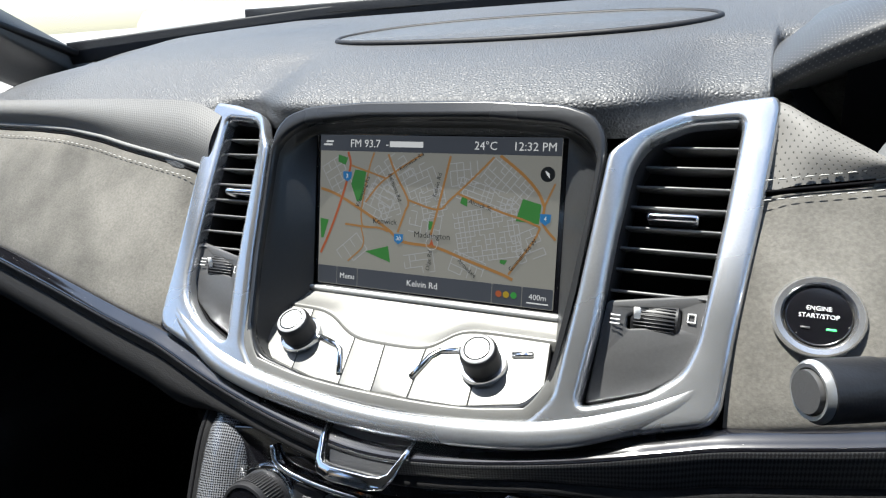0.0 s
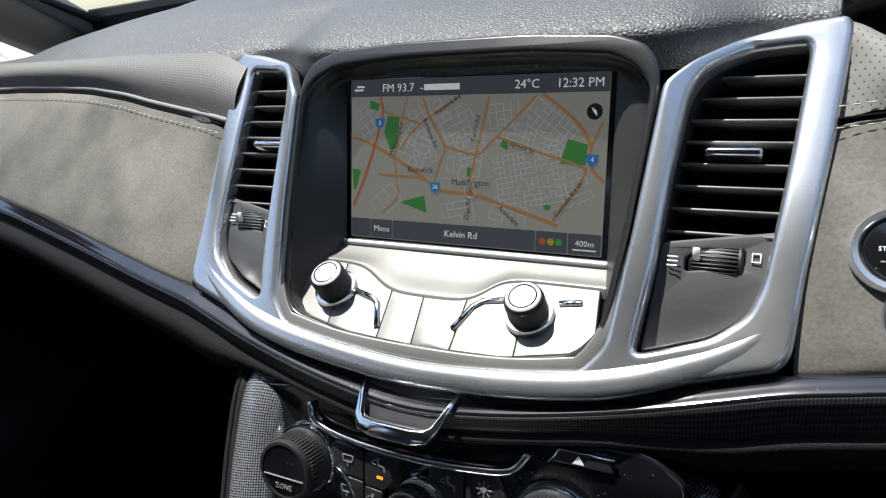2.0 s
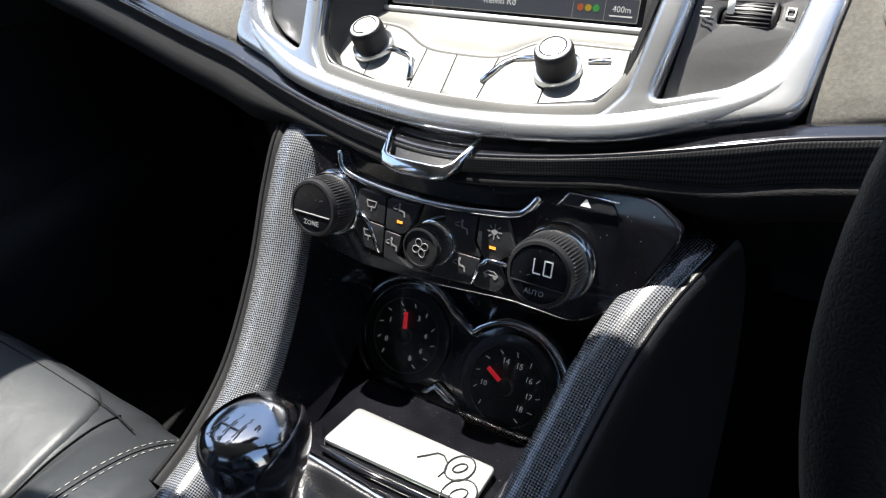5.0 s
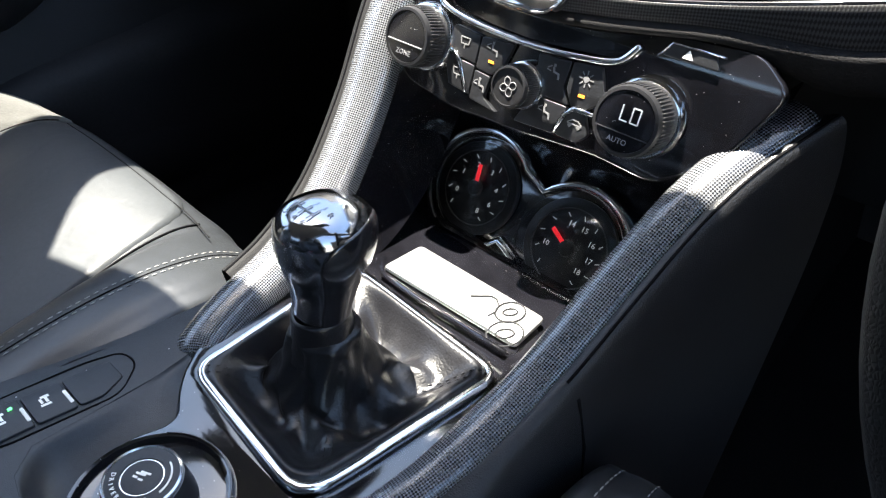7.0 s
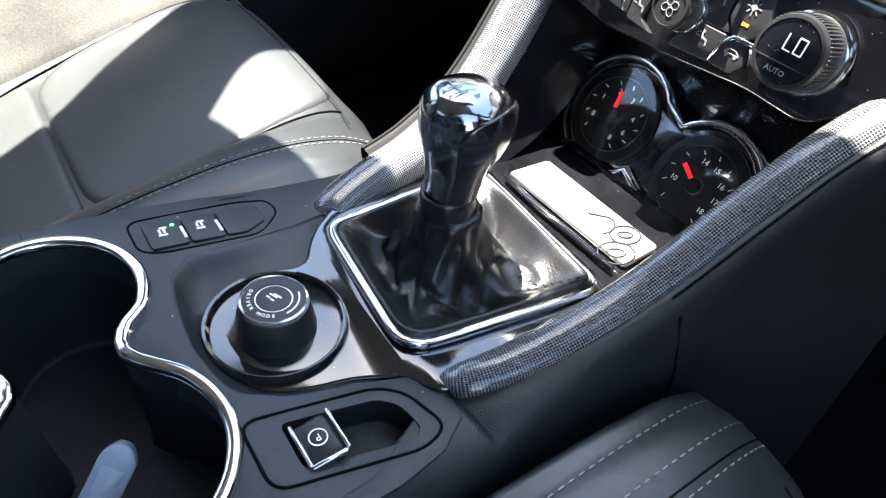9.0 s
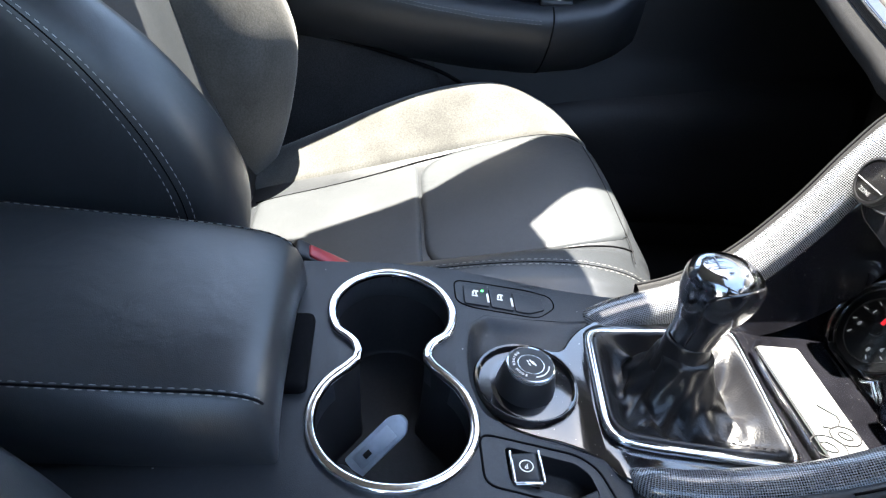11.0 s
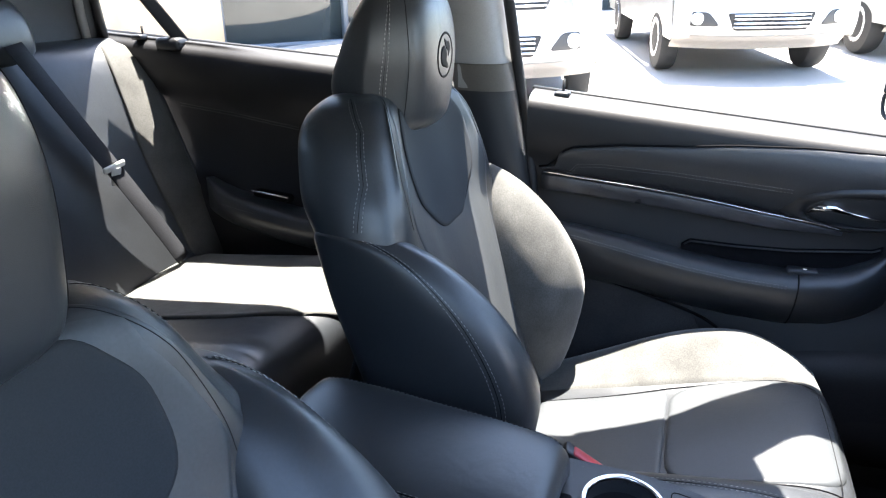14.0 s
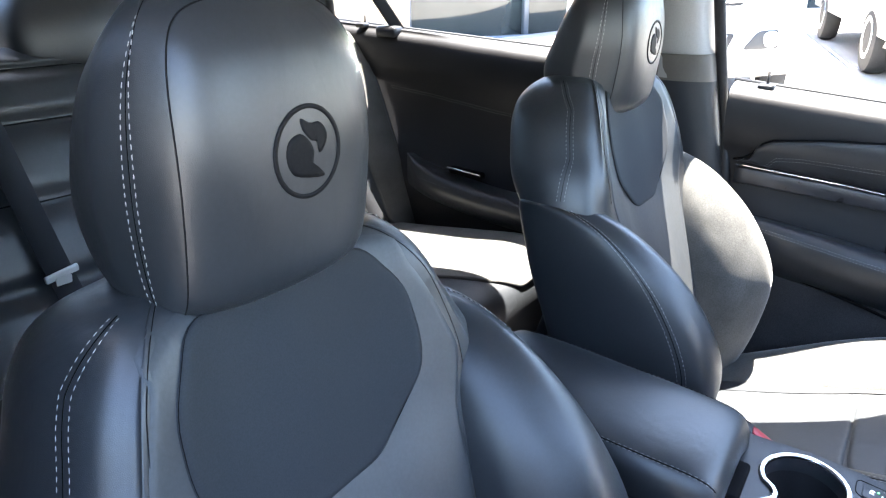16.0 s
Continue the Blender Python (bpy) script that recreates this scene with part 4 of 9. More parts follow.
# vents: slats, tab, lower plate with a wheel
for side in (-1, 1):
    vent = put("air_vent", plate([[(side * u, v) for u, v in fillet([(0.121, 0.04), (0.19, 0.04), (0.19, 0.207), (0.121, 0.207)], 0.004)][::side]], 0.003, 0.0005, lambda u, v, d: fac(u, v, d - 0.034)), SEAM_SHADE, fascia, "black air vent")
    duct = [(side * u, v) for u, v in vr]
    put("duct", Sheet([[fac(u, v, d) for u, v in duct] for d in (-0.003, -0.018, -0.036)], 70, 4, True).mesh("duct"), DARK, vent)
    for k in range(8):
        v = 0.190 - 0.0125 * k
        ua, ub = lerp(v, [0.04, 0.083, 0.137, 0.178, 0.2], [0.115, 0.121, 0.124, 0.130, 0.150]), lerp(v, [0.075, 0.103, 0.141, 0.2], [0.174, 0.178, 0.182, 0.186])
        me = block(ub - ua - 0.001, 0.0016, 0.022, 0.0007, 2)
        c = fac(side * (ua + ub) / 2, v, -0.012)
        put("slat", moved(me, frame_of(c, (1, 0, 0), (0, 0.64, 0.77)) @ pose(0, 0, 0, 14)), SLAT, vent)
    c = fac(side * 0.153, 0.1435, -0.002)
    put("tab", moved(block(0.028, 0.0045, 0.012, 0.0028, 3), frame_of(c, (1, 0, 0), (0, 0.64, 0.77))), CHROME, vent, "chrome-edged vent tab")
    low = [(0.1195, 0.038), (0.122, 0.06), (0.1255, 0.0985), (0.1785, 0.1025), (0.1760, 0.076), (0.170, 0.060), (0.151, 0.047)]
    ol = fillet([(side * u, v) for u, v in low][::side], 0.003)
    wheel = fillet([(side * u, v) for u, v in ((0.1365, 0.0815), (0.1365, 0.0895), (0.1635, 0.0915), (0.1635, 0.0835))][::side], 0.002)
    put("lower_plate", plate([ol, wheel], 0.010, 0.0015, lambda u, v, d: fac(u, v, d - 0.001 - 0.10 * max(0.085 - v, 0))), GREYPL, vent, "satin grey vent plate")
    wme = lathe([(0.0085, -0.0130), (0.0108, -0.0118), (0.0115, 0), (0.0108, 0.0118), (0.0085, 0.0130)], 28)
    put("thumbwheel", moved(wme, Matrix.Translation(fac(side * 0.150, 0.0865, -0.0095)) @ Matrix(((0, 0, 1, 0), (0, 1, 0, 0), (-1, 0, 0, 0), (0, 0, 0, 1)))), RUBBER, vent)
    ribs = []
    for k in range(15):
        a = radians(18 + 10 * k)
        q = Vector(fac(side * 0.150, 0.0865, -0.0095)) + Vector((0, -math.sin(a) * 0.0112, math.cos(a) * 0.0112))
        ribs.append(moved(block(0.021, 0.0009, 0.0009, 0.0003, 1), Matrix.Translation(q)))
    put("ribs", join(ribs, "ribs"), RUBBER, vent)
    put("mark", moved(block(0.0035, 0.001, 0.007, 0.0004, 1), Matrix.Translation(Vector(fac(side * 0.150, 0.0865, 0.0030)) + Vector((-0.0085, 0, 0.001)))), WHITE, vent)
    for q in range(3):
        c = fac(side * 0.150 - 0.019, 0.0845 + 0.0024 * q, 0.0007)
        put("flow_mark", moved(block(0.005, 0.0007, 0.0003, 0.0001, 1), frame_of(c, (1, 0, 0), (0, 0.64, 0.77))), WHITE, vent)
    c = (side * 0.150 + 0.0185, 0.088)
    put("flow_mark", plate([[(c[0] + a * 0.0021, c[1] + b * 0.0024) for a, b in ((-1, -1), (1, -1), (1, 1), (-1, 1))], [(c[0] + a * 0.0016, c[1] + b * 0.0019) for a, b in ((-1, -1), (1, -1), (1, 1), (-1, 1))]], 0.0006, 0, lambda u, v, d: fac(u, v, d + 0.0002)), WHITE, vent)

# the button field lies flatter than the panel round it
EYE = Vector((0.182, -0.352, 1.160))
NB = Vector((0, -0.457, 0.889))
def keys(u, v, d=0.0):
    """The button field: v up it, d out of it; it runs back under the screen."""
    k = 0.075 * min(max((v - 0.0215) / 0.0475, 0.0), 1.3)
    q = Vector(fac(u, v))
    return tuple(q + (q - EYE) * k + NB * d)


# shelf below the screen, and the buttons
lip = lambda u: 0.0690 - 0.0165 / (1 + math.exp((abs(u) - 0.036) / 0.0055))
rows = []
for u in np.linspace(-0.101, 0.101, 41):
    a, b = scr(u, -0.004, 0.001), keys(u, lip(u), 0.0)
    mix = lambda f, up: tuple(a[k] * (1 - f) + b[k] * f + (up if k == 2 else 0) for k in range(3))
    rows.append([a, mix(0.25, -0.0006), mix(0.6, -0.0008), mix(0.90, 0.0006), mix(1.0, 0.0), keys(u, lip(u) - 0.003, -0.004)])
put("shelf", Sheet(rows, 14, 60).mesh("shelf", flip=True), SHELF, fascia, "satin silver shelf below the screen")
bot = lambda u: lerp(abs(u), [0, 0.05, 0.089, 0.10], [0.0205, 0.0225, 0.031, 0.044])
cuts = [(-0.099, -0.099), (-0.066, -0.058), (-0.030, -0.024), (-0.0065, -0.0025), (0.018, 0.025), (0.056, 0.060), (0.0985, 0.0985)]
for (b0, t0), (b1, t1) in zip(cuts, cuts[1:]):
    us = np.linspace(0, 1, 9)
    g = 0.0002
    low = [(b0 + g + (b1 - b0 - 2 * g) * k, bot(b0 + (b1 - b0) * k)) for k in us]
    top = [(t0 + g + (t1 - t0 - 2 * g) * k, lip(t0 + (t1 - t0) * k) - 0.0010) for k in us[::-1]]
    put("button", plate([dense(low + top, 0.006)], 0.006, 0.0005, lambda u, v, d: keys(u, v, d + 0.0006), fine=0.012), SHELF, fascia, "plain satin silver button")
put("backing", plate([dense([(-0.103, 0.018), (0.103, 0.018), (0.103, 0.066), (-0.103, 0.066)], 0.01)], 0.002, 0, lambda u, v, d: keys(u, v, d - 0.005), fine=0.02), SEAM_SHADE, fascia)
# pale rim along the foot of the field, and the rounded bar below it
rimline = [(-0.1085, 0.095), (-0.1058, 0.066), (-0.1025, 0.044), (-0.094, 0.0285), (-0.085, 0.0245), (-0.05, 0.0185), (0, 0.0168), (0.05, 0.0185), (0.085, 0.0245), (0.094, 0.0285), (0.1025, 0.044), (0.1058, 0.066), (0.1085, 0.095)]
put("field_rim", sweep([fac(u, v, lerp(v, [0.045, 0.095], [0.0045, 0.001])) for u, v in [tuple(q) for q in spline(rimline, 70)]], fillet([(-0.0040, -0.003), (0.0044, -0.003), (0.0040, 0.0012), (-0.0030, 0.0022)], 0.0012, 2), up=(0, -0.77, 0.63), scale=[lerp(k, [0, 14, 55, 69], [0.30, 1, 1, 0.30]) for k in range(70)]), SHELF, fascia, "pale satin rim round the buttons")
arm = [(0.05, 0.0068), (0.10, 0.0150), (0.14, 0.0290), (0.160, 0.0385), (0.174, 0.0500), (0.1800, 0.064), (0.1835, 0.082)]
bar = [tuple(q) for q in spline([(-u, v) for u, v in arm[::-1]] + [(0, 0.0036)] + arm, 150)]
put("lower_bar", sweep([fac(u, v, lerp(abs(u), [0.07, 0.12, 0.150, 0.184], [0.0070, 0.0062, 0.0048, 0.0040])) for u, v in bar], [(0.0076 * math.cos(a), 0.0050 * math.sin(a) * (1 if math.sin(a) > 0 else 0.6)) for a in np.linspace(0, 2 * math.pi, 24, endpoint=False)], up=(0, -0.77, 0.63), scale=[lerp(k, [0, 20, 50, 99, 129, 149], [0.30, 0.75, 1, 1, 0.75, 0.30]) for k in range(150)]), SILVER, fascia, "rounded satin silver bar")


def knob(name, at, way, r, h, parent, label="", ring=None, cap=BUTTON, skirt=RUBBER, face_h=0.0):
    """A turned knob on the centre panel; way: its axis."""
    z = Vector(way).normalized()
    x = Vector((1, 0, 0))
    m = frame_of(at, x, z.cross(x))
    k = put(name, moved(lathe([(r * 1.06, 0), (r * 1.06, h * 0.15), (r * 1.0, h * 0.22), (r, h * 0.8), (r * 0.97, h * 0.92), (r * 0.88, h), (r * 0.80, h * 1.01)], 48), m), skirt, parent, label)
    if ring:
        put("ring", moved(lathe([(r * ring, -0.001), (r * ring, 0.001), (r * ring * 0.96, 0.0028), (r * 1.05, 0.0030)], 48), m), CHROME, k, "chrome ring")
    if cap:
        put("cap", moved(lathe([(r * 0.86, h * 0.9), (r * 0.86, h * 1.02), (r * 0.80, h * 1.05), (r * 0.4, h * 1.07), (r * 0.02, h * 1.072)], 40), m), cap, k, "satin silver cap")
        put("groove", moved(sweep([(r * 0.66 * math.cos(a), r * 0.66 * math.sin(a), h * 1.06) for a in np.linspace(0, 2 * math.pi, 40, endpoint=False)], circle(0.0004, 6), closed=True), m), SEAM_SHADE, k)
    return k, m


for u in (-0.0625, 0.0625):
    k, m = knob("knob", keys(u, 0.0485, 0.0020), NB, 0.0114, 0.0165, fascia, "black rubber knob with a silver cap", ring=1.25)
for pts in ([(-0.049, 0.0500), (-0.036, 0.0465), (-0.0325, 0.0435), (-0.0305, 0.028)], [(-0.078, 0.056), (-0.086, 0.059)], [(0.047, 0.0555), (0.035, 0.0535), (0.029, 0.049), (0.0185, 0.034)], [(0.078, 0.0575), (0.090, 0.0595)]):
    put("chrome_strip", sweep([keys(u, v, 0.0012) for u, v in pts], [(-0.0020, 0), (0.0020, 0), (0.0012, 0.0014), (-0.0012, 0.0014)], up=NB), CHROME, fascia, "thin chrome strip")

# chrome chevron below the panel
ch = thing("chevron_trim", "chrome bracket trim round a gloss black insert", "trim")
arms = [(-0.0300, -0.003, 0.004), (-0.0275, -0.012, 0.009), (-0.0235, -0.0245, 0.0135), (-0.0195, -0.0285, 0.0150), (-0.012, -0.0300, 0.0155), (0.012, -0.0300, 0.0155), (0.0195, -0.0285, 0.0150), (0.0235, -0.0245, 0.0135), (0.0275, -0.012, 0.009), (0.0300, -0.003, 0.004)]
put("bracket", sweep([fac(*q) for q in arms], fillet([(-0.0046, -0.004), (0.0046, -0.002), (0.0040, 0.002), (-0.0030, 0.003)], 0.001, 2), up=(0, -0.77, 0.63), scale=[0.30, 0.36, 0.60, 0.95, 1.1, 1.1, 0.95, 0.60, 0.36, 0.30]), CHROME, ch, "bright chrome bracket")
put("insert", plate([fillet([(-0.028, -0.004), (0.028, -0.004), (0.021, -0.0265), (-0.021, -0.0265)], 0.003)], 0.004, 0.0008, lambda u, v, d: fac(u, v, d + 0.0005 - 0.22 * v)), PLASTIC, ch, "dark insert")
put("edge", sweep([fac(u, -0.0175, 0.0052) for u in (-0.016, 0, 0.016)], circle(0.0006, 6)), CHROME, ch)

# ---- climate controls ----
def cli(u, v, d=0.0):
    """The climate panel's plane: v up it, d towards the seats; it bows at its ends."""
    return (u, -0.099 + 0.26 * v - 0.966 * d, 0.878 + 0.966 * v + 0.26 * d)


NC = Vector((0, -0.966, 0.26))
climate = thing("climate_panel", "gloss black climate control panel with three turning knobs", "control panel")
pan = [(-0.128, 0.030), (-0.118, 0.052), (-0.08, 0.058), (0.0, 0.046), (0.08, 0.058), (0.13, 0.060), (0.150, 0.045), (0.130, 0.0), (0.10, -0.022), (0.06, -0.020), (0.0, -0.026), (-0.05, -0.028), (-0.09, -0.022), (-0.118, 0.0)]
put("panel", plate([dense(fillet(pan, 0.008, 4), 0.01)], 0.012, 0.002, lambda u, v, d: cli(u, v, d - 0.001)), GLOSS, climate, "gloss black panel")
grid = [[(-0.056, 0.026), (-0.034, 0.024), (-0.034, 0.006), (-0.058, 0.008)], [(-0.060, 0.007), (-0.034, 0.005), (-0.034, -0.014), (-0.052, -0.012)],
        [(-0.033, 0.024), (-0.008, 0.026), (-0.012, 0.012), (-0.020, 0.003), (-0.033, 0.004)], [(-0.033, 0.003), (-0.020, 0.002), (-0.022, -0.012), (-0.010, -0.018), (-0.033, -0.016)],
        [(0.010, 0.026), (0.033, 0.028), (0.032, 0.012), (0.038, 0.003), (0.014, 0.003)], [(0.014, 0.002), (0.038, 0.002), (0.034, -0.016), (0.004, -0.018)],
        [(0.034, 0.028), (0.052, 0.030), (0.060, 0.012), (0.050, 0.004), (0.040, 0.003), (0.034, 0.012)], [(0.040, 0.002), (0.050, 0.003), (0.056, -0.010), (0.050, -0.016), (0.035, -0.016)]]
for ol in grid:
    a = np.array(ol)
    if np.sum(a[:, 0] * np.roll(a[:, 1], -1) - np.roll(a[:, 0], -1) * a[:, 1]) < 0:
        ol = ol[::-1]
    put("button", plate([fillet(ol, 0.0015, 2)], 0.004, 0.0006, lambda u, v, d: cli(u, v, d + 0.0022)), PLASTIC, climate, "matt black button")


def climate_knob(u, v, r, h, label):
    m = frame_of(cli(u, v, 0.001), (1, 0, 0), NC.cross(Vector((1, 0, 0))))
    k = put("knob", moved(lathe([(r * 1.02, 0), (r * 1.02, h * 0.2), (r, h * 0.3), (r * 0.97, h * 0.85), (r * 0.93, h), (r * 0.84, h * 1.01), (r * 0.83, h * 0.95), (r * 0.02, h * 0.95)], 56), m), RUBBER, climate, label)
    put("ring", moved(lathe([(r * 1.16, -0.001), (r * 1.16, 0.002), (r * 1.10, 0.0045), (r * 1.01, 0.005)], 56), m), CHROME, k, "chrome ring")
    ribs = []
    for i in range(60):
        a = 2 * math.pi * i / 60
        ribs.append(moved(block(0.0009, 0.0009, h * 0.55, 0.0002, 1), m @ Matrix.Translation((r * 0.985 * math.cos(a), r * 0.985 * math.sin(a), h * 0.58))))
    put("ribs", join(ribs, "ribs"), RUBBER, k)
    return k, m


kz, mz = climate_knob(-0.076, 0.012, 0.0195, 0.024, "black ribbed passenger temperature knob")
put("dial_face", moved(lathe([(0.0161, 0.0228), (0.0158, 0.0236), (0.0002, 0.0240)], 40), mz), GLOSS, kz)
put("divider", moved(block(0.030, 0.0009, 0.0006, 0.0002, 1), mz @ Matrix.Translation((0, -0.004, 0.0242))), DIMPRINT, kz)
put("lettering", letters("ZONE", 0.0046, lambda u, v, d: mz @ Vector((u, v - 0.010, 0.0241 + d))), DIMPRINT, kz)
kf, mf = climate_knob(0.006, 0.005, 0.0130, 0.020, "black ribbed fan knob")
for i in range(4):
    a = math.pi / 2 * i + 0.4
    put("fan_blade", moved(sweep([(0.0026 * math.cos(t) + 0.0032, 0.0022 * math.sin(t), 0) for t in np.linspace(0, 2 * math.pi, 12, endpoint=False)], circle(0.0003, 5), closed=True), mf @ Matrix.Translation((0, 0, 0.0194)) @ Matrix.Rotation(a, 4, "Z")), DIMPRINT, kf)
kt, mt = climate_knob(0.085, 0.012, 0.0198, 0.026, "large black ribbed temperature knob")
put("dial_face", moved(lathe([(0.0164, 0.0248), (0.0161, 0.0256), (0.0002, 0.0260)], 48), mt), GLOSS, kt)
put("lettering", join([moved(block(w, h, 0.0004, 0), mt @ pose(a + 0.0012, b + 0.0045, 0.0262)) for a, b, w, h in ((-0.0044, 0, 0.0007, 0.0080), (-0.0024, -0.0040, 0.0044, 0.0007), (0.0016, 0, 0.0007, 0.0080), (0.0060, 0, 0.0007, 0.0080), (0.0038, 0.0040, 0.0044, 0.0007), (0.0038, -0.0040, 0.0044, 0.0007))], "digits"), WHITE, kt, "segment display reading LO")
put("lettering", letters("AUTO", 0.0042, lambda u, v, d: mt @ Vector((u - 0.001, v - 0.0105, 0.0261 + d))), DIMPRINT, kt)
put("divider", moved(block(0.031, 0.0006, 0.0004, 0.0001, 1), mt @ Matrix.Translation((0, -0.006, 0.0261))), RUBBER, kt)
# long chrome strip, hazard switch, small chrome strips
flat = [(-0.0022, 0), (0.0022, 0), (0.0014, 0.002), (-0.0014, 0.002)]
put("chrome_strip", sweep(spline([cli(-0.074, 0.048, 0.001), cli(-0.068, 0.036, 0.002), cli(-0.04, 0.0305, 0.003), cli(0, 0.0290, 0.003), cli(0.04, 0.032, 0.003), cli(0.060, 0.036, 0.002), cli(0.0695, 0.047, 0.001)], 40), flat, up=(0, -0.97, 0.26)), CHROME, climate, "long curved chrome strip")
for pts in ([(-0.056, 0.012), (-0.046, 0.005), (-0.036, -0.013)], [(0.056, 0.003), (0.043, 0.003), (0.038, -0.002), (0.034, -0.014)]):
    put("chrome_strip", sweep([cli(u, v, 0.0024) for u, v in pts], [(a * 0.8, b * 0.8) for a, b in flat], up=(0, -0.97, 0.26)), CHROME, climate)
hz = put("hazard_switch", plate([fillet([(0.082, 0.046), (0.114, 0.046), (0.110, 0.053), (0.086, 0.053)], 0.002)], 0.004, 0.0008, lambda u, v, d: cli(u, v, d + 0.001)), PLASTIC, climate, "hazard warning switch")
put("edge", sweep([cli(0.080, 0.045, 0.001), cli(0.086, 0.0535, 0.001), cli(0.114, 0.0535, 0.001)], circle(0.0007, 6)), CHROME, hz)
put("mark", plate([[(0.093, 0.0475), (0.099, 0.0475), (0.096, 0.052)]], 0.0006, 0, lambda u, v, d: cli(u, v, d + 0.0016)), WHITE, hz)
# marks on the buttons, unreadable ones as small shapes
def glyph(u, v, parts, mat=DIMPRINT):
    for a, b, w, h, rot in parts:
        put("mark", moved(block(w, h, 0.0003, 0), frame_of(cli(u + a, v + b, 0.0025), (1, 0, 0), NC.cross(Vector((1, 0, 0)))) @ pose(0, 0, 0, 0, 0, rot)), mat, climate)


SEATED = [(-0.001, 0.0025, 0.0016, 0.0016, 0), (-0.001, -0.0002, 0.0012, 0.0036, 15), (0.0012, -0.0016, 0.0036, 0.0011, -10), (0.0030, -0.0034, 0.0011, 0.0032, 10)]
for u, v in ((-0.022, 0.020), (-0.026, -0.004), (0.024, 0.020), (0.025, -0.004)):
    glyph(u, v, SEATED)
    glyph(u, v, [(-0.0042, 0.001, 0.003, 0.0006, 30), (-0.0042, -0.001, 0.003, 0.0006, -10)])
for u, v in ((-0.045, 0.018), (-0.046, -0.002)):
    glyph(u, v, [(0, 0.002, 0.008, 0.0007, 0), (0, -0.002, 0.006, 0.0007, 0), (-0.0034, 0, 0.0007, 0.004, 15), (0.0034, 0, 0.0007, 0.004, -15), (0, -0.0035, 0.0007, 0.003, 0)])
glyph(0.045, 0.021, [(0, 0, 0.0034, 0.0034, 45)] + [(0.0038 * math.cos(a), 0.0038 * math.sin(a), 0.0022, 0.0007, math.degrees(a)) for a in np.linspace(0, 2 * math.pi, 8, endpoint=False)])
glyph(0.046, -0.006, [(0, 0, 0.010, 0.0007, 0), (0, 0.0025, 0.005, 0.0007, 0), (-0.0035, 0.0014, 0.003, 0.0007, 35), (0.0035, 0.0014, 0.003, 0.0007, -35), (-0.003, -0.001, 0.002, 0.002, 45), (0.003, -0.001, 0.002, 0.002, 45)])
glyph(-0.022, 0.011, [(0, 0, 0.0042, 0.0016, 0)], AMBER)
glyph(0.045, 0.011, [(0, 0, 0.0042, 0.0016, 0)], AMBER)

# ---- twin gauges ----
def gau(u, v, d=0.0):
    return (u, -0.080 + 0.5 * v - 0.866 * d, 0.780 + 0.866 * v + 0.5 * d)


NG = Vector((0, -0.866, 0.5))
pod = thing("gauge_pod", "gloss black pod with two round gauges", "gauges")
G1, G2, GR = (-0.0385, -0.0020), (0.0490, -0.0110), 0.0405
ol = []
for a in np.linspace(40, 320, 30):
    ol.append((G1[0] + GR * 1.1 * math.cos(radians(a)), G1[1] + GR * 1.1 * math.sin(radians(a))))
for a in np.linspace(-140, 140, 30):
    ol.append((G2[0] + GR * 1.1 * math.cos(radians(a)), G2[1] + GR * 1.1 * math.sin(radians(a))))
put("housing", plate([ol], 0.05, 0.004, lambda u, v, d: gau(u, v, d - 0.004)), GLOSS, pod, "gloss black housing")
put("rim", sweep([gau(u, v, -0.003) for u, v in ol], fillet([(-0.003, -0.003), (0.003, -0.003), (0.0022, 0.0045), (-0.0022, 0.0045)], 0.0012, 2), closed=True, up=NG), CHROME, pod, "smoked chrome rim")
put("rim", sweep([gau(u * 0.93 + 0.0004, v * 0.90, -0.002) for u, v in ol], circle(0.0009, 6), closed=True, up=NG), CHROME, pod)
